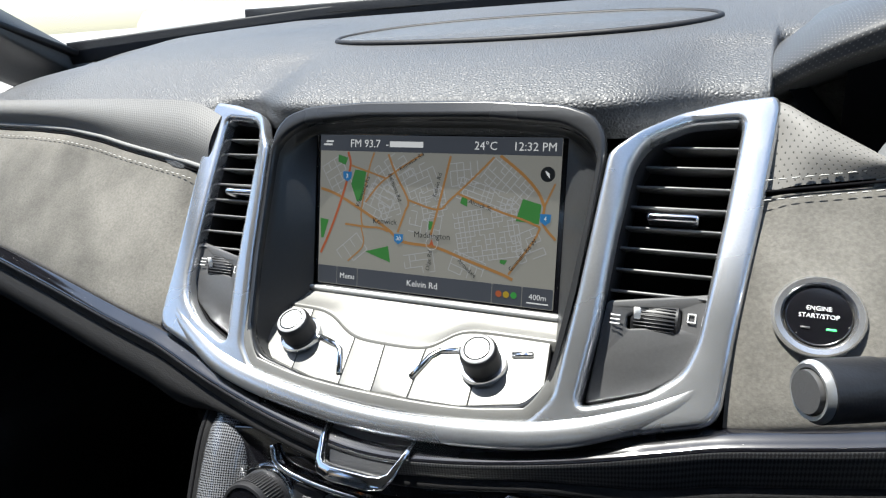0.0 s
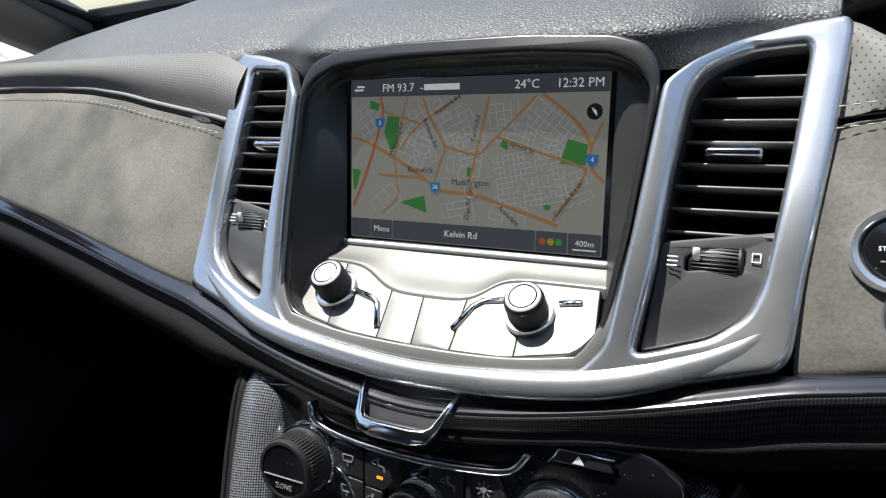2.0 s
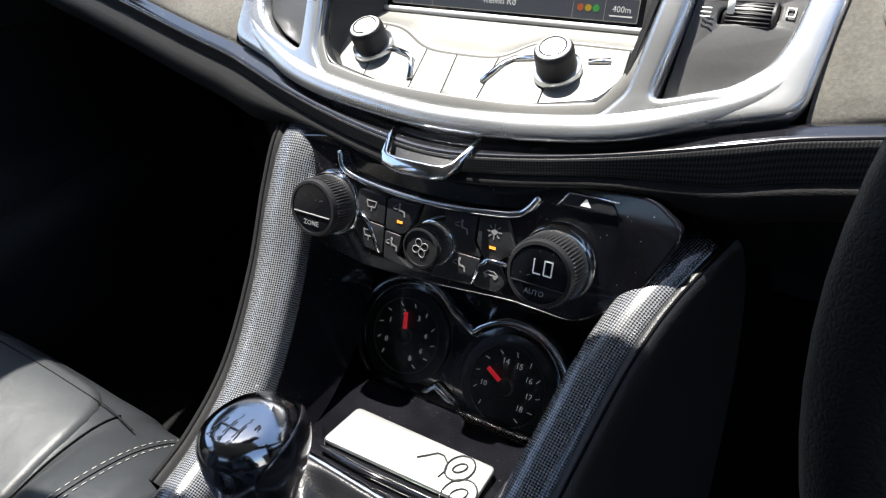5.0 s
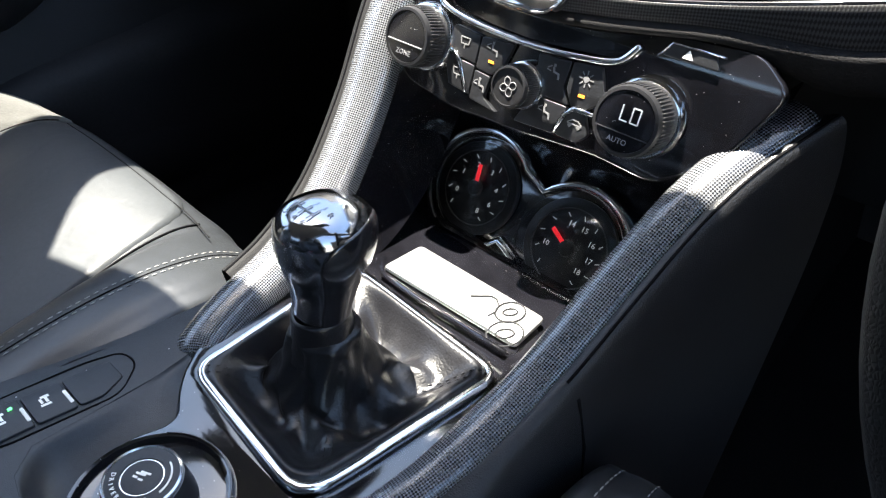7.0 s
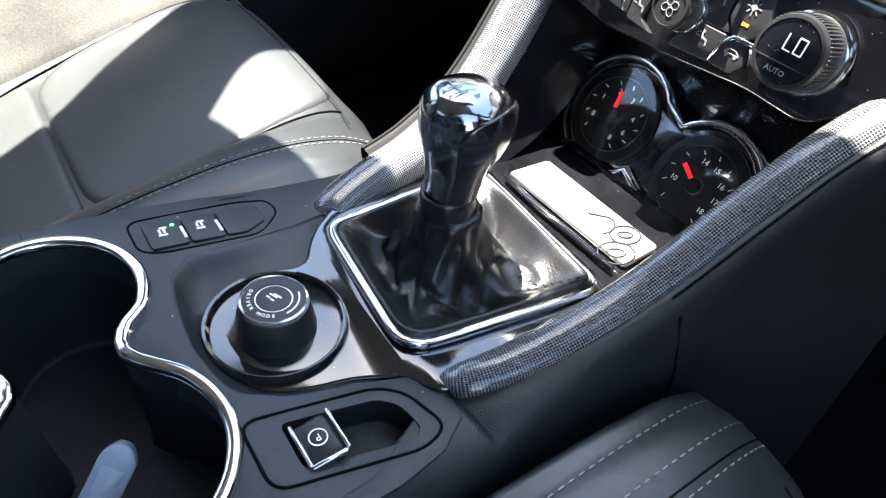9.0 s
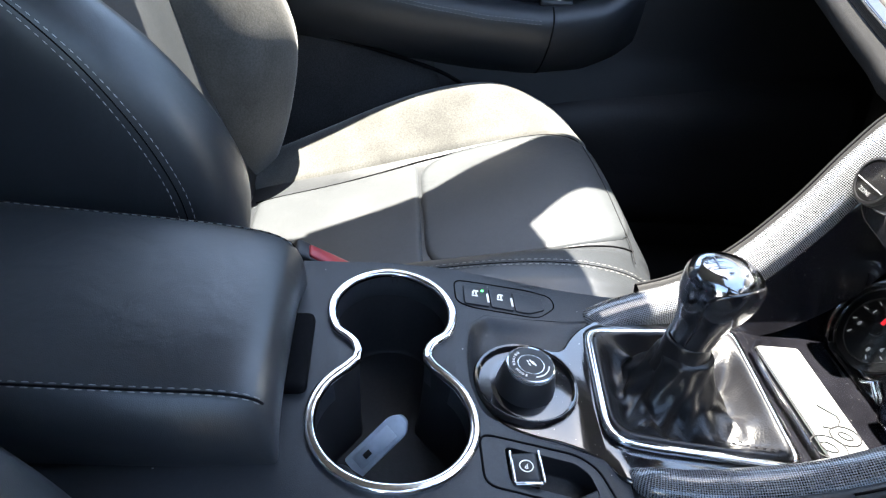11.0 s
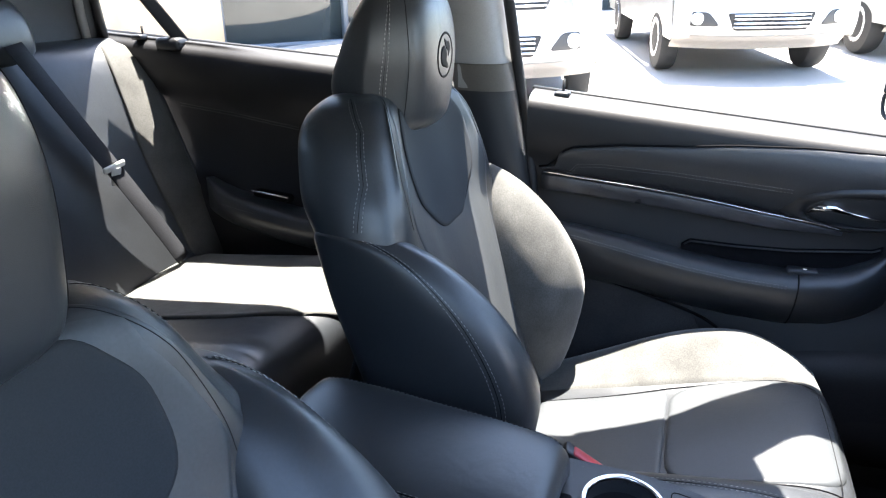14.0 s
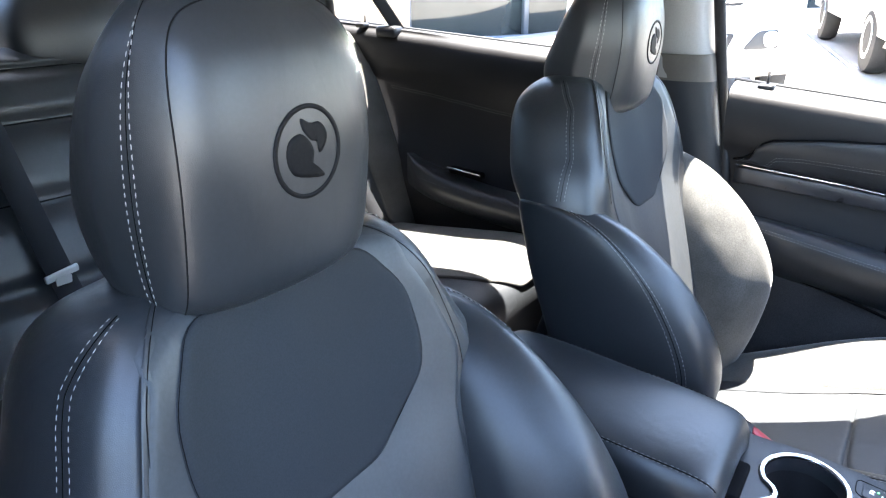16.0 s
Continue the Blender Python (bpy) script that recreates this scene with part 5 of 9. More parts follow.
for (cu, cv), marks, needle_a in ((G1, (("0", 205), ("1", 155), ("2", 108), ("3", 62), ("4", 15), ("6", -25), ("8", -62)), 98), (G2, (("10", 190), ("14", 105), ("15", 70), ("16", 32), ("17", -5), ("18", -42)), 150)):
    dial = put("dial", plate([[(cu + 0.036 * math.cos(a), cv + 0.036 * math.sin(a)) for a in np.linspace(0, 2 * math.pi, 40, endpoint=False)]], 0.003, 0.0008, lambda u, v, d: gau(u, v, d - 0.001)), PLASTIC, pod, "black dial")
    for txt, a in marks:
        put("numeral", letters(txt, 0.0056, lambda u, v, d: gau(cu + 0.0175 * math.cos(radians(a)) + u, cv + 0.0175 * math.sin(radians(a)) + v, d + 0.0004)), WHITE, dial)
    ticks = []
    for a in np.linspace(225, -60, 11):
        ticks.append(plate([[(cu + r * math.cos(radians(a + w)), cv + r * math.sin(radians(a + w))) for r, w in ((0.0225, -1.6), (0.0255, 2.2), (0.0255, 3.6), (0.0225, 0))]], 0.0004, 0, lambda u, v, d: gau(u, v, d + 0.0004)))
    put("ticks", join(ticks, "ticks"), WHITE, dial)
    na = radians(needle_a)
    put("needle", sweep([gau(cu + r * math.cos(na), cv + r * math.sin(na), 0.003) for r in (0.003, 0.018)], [(-0.0016, -0.0005), (0.0016, -0.0005), (0.0013, 0.0005), (-0.0013, 0.0005)], up=NG), NEEDLE, dial, "red needle")
    put("hub", moved(lathe([(0.0058, 0), (0.0055, 0.004), (0.002, 0.005)], 24), frame_of(gau(cu, cv, 0.0005), (1, 0, 0), NG.cross(Vector((1, 0, 0))))), PLASTIC, dial)
    put("hub_ring", sweep([gau(cu + 0.0060 * math.cos(a), cv + 0.0060 * math.sin(a), 0.0022) for a in np.linspace(0, 2 * math.pi, 24, endpoint=False)], circle(0.0005, 5), closed=True, up=NG), GREYPL, dial)
    put("dial_ring", sweep([gau(cu + 0.0285 * math.cos(a), cv + 0.0285 * math.sin(a), 0.0006) for a in np.linspace(0, 2 * math.pi, 40, endpoint=False)], circle(0.0005, 5), closed=True, up=NG), GREYPL, dial)
    put("lens", plate([[(cu + 0.038 * math.cos(a), cv + 0.038 * math.sin(a)) for a in np.linspace(0, 2 * math.pi, 40, endpoint=False)]], 0.001, 0, lambda u, v, d: gau(u, v, d + 0.008)), LENS, dial)

# ---- centre console ----
console = thing("centre_console", "dark grey centre console with gloss black trim and woven side bolsters", "console")
def con_top(y):
    return lerp(y, [-0.95, -0.55, -0.48, -0.43, -0.40, -0.35, -0.30, -0.20, -0.10], [0.775, 0.782, 0.782, 0.778, 0.773, 0.763, 0.756, 0.750, 0.742])


C1, C2, R1, R2 = (-0.047, -0.477), (0.056, -0.477), 0.0435, 0.0505
def cups(g):
    """The outline round both cups, g metres wider than the hollows."""
    pts = []
    for a in np.linspace(58, 302, 26):
        pts.append((C1[0] + (R1 + g) * math.cos(radians(a)), C1[1] + (R1 + g) * math.sin(radians(a))))
    pts.append((-0.012, -0.503 - g * 0.9))
    pts.append((0.004, -0.500 - g * 0.9))
    for a in np.linspace(-130, 130, 28):
        pts.append((C2[0] + (R2 + g) * math.cos(radians(a)), C2[1] + (R2 + g) * math.sin(radians(a))))
    pts.append((0.004, -0.454 + g * 0.9))
    pts.append((-0.012, -0.451 + g * 0.9))
    return pts


deck = [(-0.108, -0.95), (0.122, -0.95), (0.126, -0.50), (0.126, -0.40), (0.124, -0.372), (0.118, -0.345), (0.106, -0.326), (0.088, -0.324), (0.073, -0.338), (0.066, -0.362), (0.060, -0.394), (0.047, -0.4175), (0.020, -0.4245), (-0.018, -0.4225), (-0.0405, -0.4175), (-0.053, -0.405), (-0.0565, -0.375), (-0.061, -0.338), (-0.068, -0.305), (-0.080, -0.27), (-0.10, -0.25), (-0.106, -0.40), (-0.108, -0.50)]
HOLD = [fillet([(0.0720, -0.4060), (0.0785, -0.3590), (0.0860, -0.3505), (0.1020, -0.3475), (0.1065, -0.3540), (0.0980, -0.4060)], 0.004, 5)]
cup = cups(0.0)
CL, CR = (C1[0] - R1, -0.477), (C2[0] + R2, -0.477)
lower, upper = [CL] + cup[13:42] + [CR], [CR] + cup[42:] + cup[:13] + [CL]
for ol, holes in (([(-0.108, -0.95), (0.122, -0.95), (0.126, -0.60), (0.126, -0.477)] + lower[::-1] + [(-0.108, -0.477)], []), ([(0.126, -0.477)] + deck[3:-1] + [(-0.108, -0.477)] + upper[::-1], HOLD)):
    put("deck", plate([dense(ol, 0.02)] + holes, 0.02, 0.0003, lambda u, v, d: (u, v, con_top(v) + d), fine=0.04), CONSOLE, console, "dark grey grained top")
for side, xe in ((-1, -0.106),):
    rws = [[(xe - side * 0.006, y, con_top(y) - 0.002), (xe, y, con_top(y) - 0.010), (xe + side * 0.012, y, 0.70), (xe + side * 0.02, y, 0.60), (xe + side * 0.03, y, 0.41)] for y in (-0.95, -0.6, -0.4, -0.3, -0.2, -0.1, 0.05)]
    put("side_panel", Sheet(rws, 14, 30).mesh("side", flip=side > 0), PLASTIC, console, "black plastic side")
put("cup_ring", sweep([(u, v, con_top(v) + 0.0008) for u, v in spline(cups(0.0025), 150, True)], fillet([(-0.0042, -0.002), (0.0042, -0.002), (0.0030, 0.0032), (-0.0030, 0.0032)], 0.0016, 2), closed=True), CHROME, console, "chrome ring round both cup hollows")
wl = cups(0.0)
cw = [[(u, v, con_top(v) - 0.002) for u, v in wl], [(u, v, con_top(v) - 0.03) for u, v in wl], [(u * 0.97 + 0.0005, -0.477 + (v + 0.477) * 0.93, 0.705) for u, v in wl], [(u * 0.9, -0.477 + (v + 0.477) * 0.8, 0.700) for u, v in wl]]
put("cup_hollow", Sheet(cw, 90, 14, True).mesh("cup_hollow", caps="end"), DARK, console, "black cup hollow")
# parking brake switch in its hollow
put("hollow", Sheet([[(u, v, con_top(v) - 0.001) for u, v in HOLD[0]], [(u * 0.97 + 0.0027, v * 0.97 - 0.0113, con_top(v) - 0.014) for u, v in HOLD[0]], [(u * 0.9 + 0.009, v * 0.9 - 0.038, con_top(v) - 0.017) for u, v in HOLD[0]]], 30, 8, True).mesh("hollow", caps="end"), DARK, console)
put("groove", sweep([(u, v, con_top(v) + 0.0003) for u, v in fillet([(0.0640, -0.4220), (0.0720, -0.3560), (0.0810, -0.3440), (0.1070, -0.3360), (0.1130, -0.3520), (0.1020, -0.4220)], 0.009, 6)], circle(0.0008, 6), closed=True), SEAM_SHADE, console)
epb = put("brake_switch", moved(block(0.0225, 0.0175, 0.012, 0.003, 3), pose(0.0878, -0.3945, con_top(-0.40) - 0.004, 6)), PLASTIC, console, "black parking brake switch with chrome edges")
for dy in (-0.0088, 0.0096):
    put("chrome_edge", moved(block(0.0235, 0.0022, 0.003, 0.0008, 2), pose(0.0878, -0.3945 + dy, con_top(-0.40) + 0.0015)), CHROME, epb)
put("chrome_edge", moved(block(0.0024, 0.0175, 0.003, 0.0008, 2), pose(0.0998, -0.3945, con_top(-0.40) + 0.001)), CHROME, epb)
put("mark", sweep([(0.0878 + 0.0042 * math.cos(a), -0.3945 + 0.0042 * math.sin(a), con_top(-0.40) + 0.0024) for a in np.linspace(0, 2 * math.pi, 20, endpoint=False)], circle(0.0004, 5), closed=True), WHITE, epb)
put("lettering", letters("P", 0.005, lambda u, v, d: (0.0878 + v, -0.3945 - u, con_top(-0.40) + 0.0022 + d)), WHITE, epb)
# switch strip on the passenger's side
bp = fillet([(-0.0930, -0.4265), (-0.0655, -0.4265), (-0.0605, -0.4140), (-0.0605, -0.3580), (-0.0780, -0.3400), (-0.0915, -0.3420), (-0.0950, -0.3600)], 0.008, 5)
put("switch_frame", sweep([(u, v, con_top(v) + 0.0002) for u, v in bp], circle(0.0006, 6), closed=True), SEAM_SHADE, console)
for y0, y1 in ((-0.4195, -0.3985), (-0.3975, -0.3780), (-0.3770, -0.3510)):
    cut = 0.014 if y1 > -0.36 else 0.0
    sw = put("switch", plate([fillet([(-0.0872, y0), (-0.0638, y0), (-0.0638, y1 - cut), (-0.0715, y1), (-0.0872, y1)], 0.002, 2)], 0.004, 0.0006, lambda u, v, d: (u, v, con_top(v) + 0.0016 + d)), CONSOLE, console, "flat grey switch")
    if y1 < -0.36:
        put("light_bar", moved(block(0.011, 0.0018, 0.0008, 0.0003, 1), pose(-0.0735, y1 - 0.001, con_top(y1) + 0.002)), WHITE, sw)
        for a, b, w, h in ((-0.0040, 0.0010, 0.0016, 0.0042), (-0.0012, 0.0010, 0.0036, 0.0014), (-0.0012, -0.0016, 0.0036, 0.0014), (0.0022, -0.0004, 0.0014, 0.0050)):
            yc = (y0 + y1) / 2 - 0.001 + b
            put("mark", plate([[(-0.0765 + a - w / 2, yc - h / 2), (-0.0765 + a + w / 2, yc - h / 2), (-0.0765 + a + w / 2, yc + h / 2), (-0.0765 + a - w / 2, yc + h / 2)]], 0.0004, 0, lambda u, v, d: (u, v, con_top(v) + 0.0019 + d)), WHITE, sw)
put("lamp", moved(block(0.0022, 0.0022, 0.0006, 0.0003, 1), pose(-0.0815, -0.4035, con_top(-0.4035) + 0.002)), GREEN, console, "small green lamp")
# drive mode knob in its well
mk = pose(0.0080, -0.3800, 0.7632, -3)
put("bowl", moved(lathe([(0.0388, -0.008), (0.0388, 0.001), (0.0376, 0.0028), (0.0360, 0.0022), (0.0340, -0.0022), (0.026, -0.0030), (0.002, -0.004)], 72), mk), GLOSS, console, "gloss black dish")
put("bowl_rim", moved(sweep([(0.0375 * math.cos(a), 0.0375 * math.sin(a), 0.003) for a in np.linspace(-0.9, 2.4, 50)], circle(0.0006, 6)), mk), GLOSS, console)
dk = put("mode_knob", moved(lathe([(0.0222, -0.006), (0.0216, 0.001), (0.0186, 0.0150), (0.0172, 0.0178)], 56), mk), RUBBER, console, "black drive mode knob with a chrome rim")
put("rim", moved(lathe([(0.0177, 0.0160), (0.0182, 0.0176), (0.0176, 0.0196), (0.0166, 0.0201), (0.0161, 0.0194)], 56), mk), POLISHED, dk, "chrome rim")
put("face", moved(lathe([(0.0162, 0.017), (0.0161, 0.0196), (0.0100, 0.0200), (0.0096, 0.0190), (0.0090, 0.0196), (0.0002, 0.0202)], 48), mk), PLASTIC, dk)
for i, chx in enumerate("DRIVER MODE"):
    if chx != " ":
        a = radians(-140 + 11.5 * i)
        put("lettering", letters(chx, 0.0029, lambda u, v, d: mk @ Matrix.Rotation(a + math.pi / 2, 4, "Z") @ Vector((u, v - 0.0130, 0.0200 + d))), WHITE, dk)
put("mark", join([moved(block(w, h, 0.0004, 0), mk @ pose(a, b, 0.0204, 0, 0, r)) for a, b, w, h, r in ((0.0, 0.0022, 0.0050, 0.0009, 25), (-0.0012, 0.0004, 0.0050, 0.0009, 25), (-0.0018, -0.0022, 0.0022, 0.0009, 25), (0.0012, -0.0014, 0.0022, 0.0009, 25))], "mark"), WHITE, dk)
put("arrow", moved(sweep([(0.0130 * math.cos(a), 0.0130 * math.sin(a), 0.0201) for a in np.linspace(0.1, 1.4, 12)], circle(0.0005, 5)), mk), WHITE, dk)

# raised gloss plate round the gear lever, running up to the gauges
tongue = [(-0.050, -0.328), (-0.042, -0.336), (-0.030, -0.344), (-0.029, -0.352), (-0.0345, -0.366), (-0.0355, -0.382), (-0.031, -0.398), (-0.022, -0.4095), (-0.006, -0.416), (0.014, -0.4165), (0.032, -0.412), (0.046, -0.401), (0.054, -0.384), (0.060, -0.360), (0.072, -0.338)]
tp = tongue + [(0.090, -0.330), (0.098, -0.30), (0.100, -0.17), (0.095, -0.09), (-0.088, -0.09), (-0.090, -0.17), (-0.080, -0.26), (-0.066, -0.308)]
PLATE_Z = lambda v: con_top(v) + lerp(v, [-0.44, -0.415, -0.385, -0.345, -0.325], [-0.016, -0.014, -0.009, -0.002, 0.004])
BOOT = fillet([(-0.046, -0.3215), (0.0610, -0.3325), (0.0770, -0.200), (-0.058, -0.192)], [0.013, 0.018, 0.012, 0.012], 5)
put("gloss_plate", plate([dense(fillet(tp, 0.008, 3), 0.015), dense(BOOT, 0.01)], 0.014, 0.0022, lambda u, v, d: (u, v, PLATE_Z(v) + d)), GLOSS, console, "gloss black plate")
# matt well between the top and the gloss plate
edge = [(-0.068, -0.305), (-0.061, -0.338), (-0.0585, -0.357), (-0.0565, -0.375), (-0.0545, -0.392), (-0.053, -0.405), (-0.0405, -0.4175), (-0.018, -0.4225), (0.001, -0.4245), (0.020, -0.4245), (0.047, -0.4175), (0.060, -0.394), (0.066, -0.362), (0.073, -0.338), (0.088, -0.324)]
inner = [(-0.058, -0.305)] + [(-0.048, -0.330), (-0.030, -0.346), (-0.031, -0.362), (-0.032, -0.380), (-0.029, -0.396), (-0.021, -0.406), (-0.006, -0.4125), (0.014, -0.413), (0.030, -0.409), (0.043, -0.399), (0.051, -0.384), (0.057, -0.360), (0.070, -0.340), (0.086, -0.330)]
put("well", Sheet([[(a[0], a[1], con_top(a[1]) - 0.0002), (a[0] * 0.85 + b[0] * 0.15, a[1] * 0.85 + b[1] * 0.15, con_top(a[1]) - 0.0015), (a[0] * 0.5 + b[0] * 0.5, a[1] * 0.5 + b[1] * 0.5, (con_top(a[1]) + PLATE_Z(b[1])) / 2 - 0.003), (b[0], b[1], PLATE_Z(b[1]) - 0.0025)] for a, b in zip(edge, inner)], 12, 80).mesh("well"), CONSOLE, console, "dark grey well round the mode knob")
# front tray wall up to the climate panel
put("tray_wall", Sheet([[(x, -0.105, 0.748), (x, -0.085, 0.752), (x, -0.060, 0.785), (x, -0.055, 0.82), (x, -0.085, 0.855), (x, -0.092, 0.866)] for x in (-0.115, -0.05, 0, 0.06, 0.125)], 18, 12).mesh("tray_wall"), GLOSS, console, "gloss black wall behind the gauges")
# woven bolsters sweeping up to the dash, with leather edges
for side in (-1, 1):
    if side < 0:
        ctr = [(-0.063, -0.314, 0.7535), (-0.072, -0.300, 0.757), (-0.079, -0.270, 0.764), (-0.084, -0.230, 0.774), (-0.092, -0.185, 0.797), (-0.102, -0.140, 0.843), (-0.111, -0.106, 0.890), (-0.115, -0.080, 0.922), (-0.120, -0.040, 0.940)]
    else:
        ctr = [(0.083, -0.324, 0.762), (0.093, -0.308, 0.766), (0.102, -0.268, 0.774), (0.109, -0.215, 0.792), (0.116, -0.168, 0.824), (0.124, -0.128, 0.856), (0.134, -0.096, 0.879), (0.152, -0.055, 0.902)]
    path = spline(ctr, 60)
    sc = [lerp(k / 59, [0, 0.03, 0.09, 0.3, 1], [0.35, 0.8, 1.0, 1.0, 1.05] if side < 0 else [0.20, 0.45, 0.75, 1.0, 1.05]) for k in range(60)]
    ring = fillet([(-0.016, -0.016), (0.016, -0.016), (0.0165, 0.002), (0.006, 0.009), (-0.006, 0.009), (-0.0165, 0.002)], 0.007, 4) if side < 0 else fillet([(-0.0125, -0.014), (0.0125, -0.014), (0.013, 0.002), (0.005, 0.007), (-0.005, 0.007), (-0.013, 0.002)], 0.006, 4)
    put("woven_bolster", uv_along(sweep(path, ring, scale=sc), len(ring), len(path)), CARBON, console, "grey two-tone woven bolster")
    # gloss cheek between the bolster and the panels
    put("cheek", Sheet([[(q[0] - side * 0.009, q[1], q[2] - 0.004), (q[0] - side * 0.014, q[1] + 0.03, q[2] - 0.012), (q[0] - side * 0.022, q[1] + 0.09, q[2] - 0.016)] for q in path[14:]], 8, 30).mesh("cheek"), GLOSS, console, "dusty gloss black cheek")
    rws = []
    first = 16 if side < 0 else 0
    for k in range(first, 60):
        q, w = path[k], (1.0 if side < 0 else lerp(k, [0, 8, 26], [0.0, 0.25, 1.0]))
        e = (0.0125 if side < 0 else 0.0095) * sc[k]
        xo = q[0] + side * 0.029 if side < 0 else max(q[0] + 0.023, 0.1265)
        up = 0.006 * w - 0.006 * (1 - w)
        rws.append([(q[0] + side * e, q[1], q[2] + 0.003 * w - 0.004 * (1 - w)), (q[0] + side * (e + 0.005 * w + 0.002), q[1] - 0.001, q[2] + up), (xo, q[1] + 0.002, q[2] - 0.004 - 0.004 * (1 - w)), (xo + side * 0.006, q[1] + 0.012, q[2] - 0.05), (xo + side * 0.010, q[1] + 0.03, q[2] - 0.16), (xo + side * 0.014, q[1] + 0.08, 0.41)])
    rear = [[(0.116, y, con_top(y) - 0.0012), (0.121, y, con_top(y) + 0.0007), (0.1272, y, con_top(y) - 0.0065), (0.1335, y + 0.012, con_top(y) - 0.050), (0.1375, y + 0.03, con_top(y) - 0.16), (0.1415, y + 0.08, 0.41)] for y in np.linspace(-0.95, -0.39, 15)] if side > 0 else []
    put("leather_side", Sheet(rear + rws, 20, 90).mesh("leather_side", flip=side > 0), BLACKPAD if side < 0 else PADGRAIN, console, "dark grained knee pad")
    put("seam", sweep([r[1] for r in rws[(0 if side < 0 else 26):]], circle(0.0009, 6)), SEAM_SHADE, console)
    if side > 0:
        put("seam", sweep([(r[2][0] + 0.0003, r[2][1], r[2][2]) for r in (rws[26],)] + [(rws[26][3][0] + 0.0004, rws[26][3][1], rws[26][3][2]), (rws[26][4][0], rws[26][4][1], rws[26][4][2])], circle(0.0010, 6)), SEAM_SHADE, console)
# badge plate in the tray
bd = put("badge_plate", plate([fillet([(-0.0415, -0.1775), (0.0710, -0.1740), (0.0705, -0.1415), (-0.0385, -0.1425)], 0.004, 4)], 0.004, 0.001, lambda u, v, d: (u, v, 0.7575 + d)), PLATE, console, "brushed silver badge plate")
def on_badge(a, b):
    """The emblem lies askew on the plate: a runs along it, b across."""
    return (0.0514 + 0.250 * a - 0.335 * b, -0.1536 + 0.279 * a + 0.429 * b, 0.7581)


for ca, cb, ra, rb_ in ((0.0, 0.0, 0.027, 0.017), (-0.010, -0.035, 0.032, 0.020), (0.0, 0.0, 0.013, 0.0055), (-0.010, -0.035, 0.016, 0.0070)):
    put("emblem", sweep([on_badge(ca + ra * math.cos(a), cb + rb_ * math.sin(a)) for a in np.linspace(0, 2 * math.pi, 28, endpoint=False)], circle(0.0006, 5), closed=True), DARK, bd)
put("emblem", sweep([on_badge(a, b) for a, b in ((-0.072, 0.032), (-0.034, 0.030), (-0.024, 0.024), (-0.020, 0.012), (-0.026, 0.002), (-0.040, -0.004))], circle(0.0006, 5)), DARK, bd)
put("tray_rib", sweep([(-0.047, -0.172, 0.7570), (-0.036, -0.184, 0.7575), (0.0, -0.1855, 0.7575), (0.070, -0.1835, 0.7570)], circle(0.0022, 8)), GLOSS, console)

# ---- gear lever ----
lever = thing("gear_lever", "black leather and chrome gear lever with a leather boot", "gear lever")
put("boot_frame", sweep([(u, v, con_top(v) + 0.0065) for u, v in dense(BOOT, 0.008)], fillet([(-0.0032, -0.002), (0.0032, -0.002), (0.0022, 0.0028), (-0.0022, 0.0028)], 0.0012, 2), closed=True), CHROME, lever, "satin chrome frame")
ringb = by_angle([(u * 0.985, v) for u, v in dense(BOOT, 0.006)], (0.006, -0.265), 64)
rows = []
for k, (f, z, n) in enumerate(((1.0, -0.002, 0), (0.975, 0.009, 0.000), (0.91, 0.010, 0.001), (0.80, 0.001, 0.006), (0.69, -0.006, 0.009), (0.58, -0.007, 0.009))):
    row = []
    for i, (u, v) in enumerate(ringb):
        a = 2 * math.pi * i / 64
        corner = max(0.0, math.cos(2 * (a - math.pi / 4))) ** 3 + max(0.0, math.cos(2 * (a + math.pi / 4))) ** 3
        fold = n * (1.3 * corner - 0.55 + 0.45 * math.cos(9 * a + 0.7 * k) * math.sin(2 * a + 0.4))
        row.append((0.006 + (u - 0.006) * f, -0.265 + (v + 0.265) * f, con_top(v) * f + 0.754 * (1 - f) + z + fold))
    rows.append(row)
# the neck, gathered in creases under the sleeve
for k, (r, z, n) in enumerate(((0.0345, 0.7520, 0.0040), (0.0295, 0.7600, 0.0032), (0.0260, 0.7680, 0.0022), (0.0235, 0.7760, 0.0016), (0.0212, 0.7840, 0.0011), (0.0200, 0.7900, 0.0006), (0.0165, 0.7925, 0.0))):
    row = []
    for i in range(64):
        a = 2 * math.pi * i / 64
        w = r + n * (math.cos(4 * a + 2.6) + 0.6 * math.sin(7 * a + 0.9 * k) + 0.35 * math.cos(12 * a - 1.3 * k))
        row.append((0.001 + w * math.cos(a), -0.2635 + w * math.sin(a), z + 0.5 * n * math.sin(5 * a + k)))
    rows.append(row)
boot = Sheet(rows, 150, 80, True)
put("boot", boot.mesh("boot"), BOOTHIDE, lever, "creased black leather boot")
for u in (0.11, 0.37, 0.64, 0.88):
    for du in (-0.006, 0.006):
        put("stitching", stitches([boot.at(u + du, v, 0.0006) for v in np.linspace(0.10, 0.42, 24)], dash=0.003, r=0.00035), BOOTHIDE, lever)
rows = []
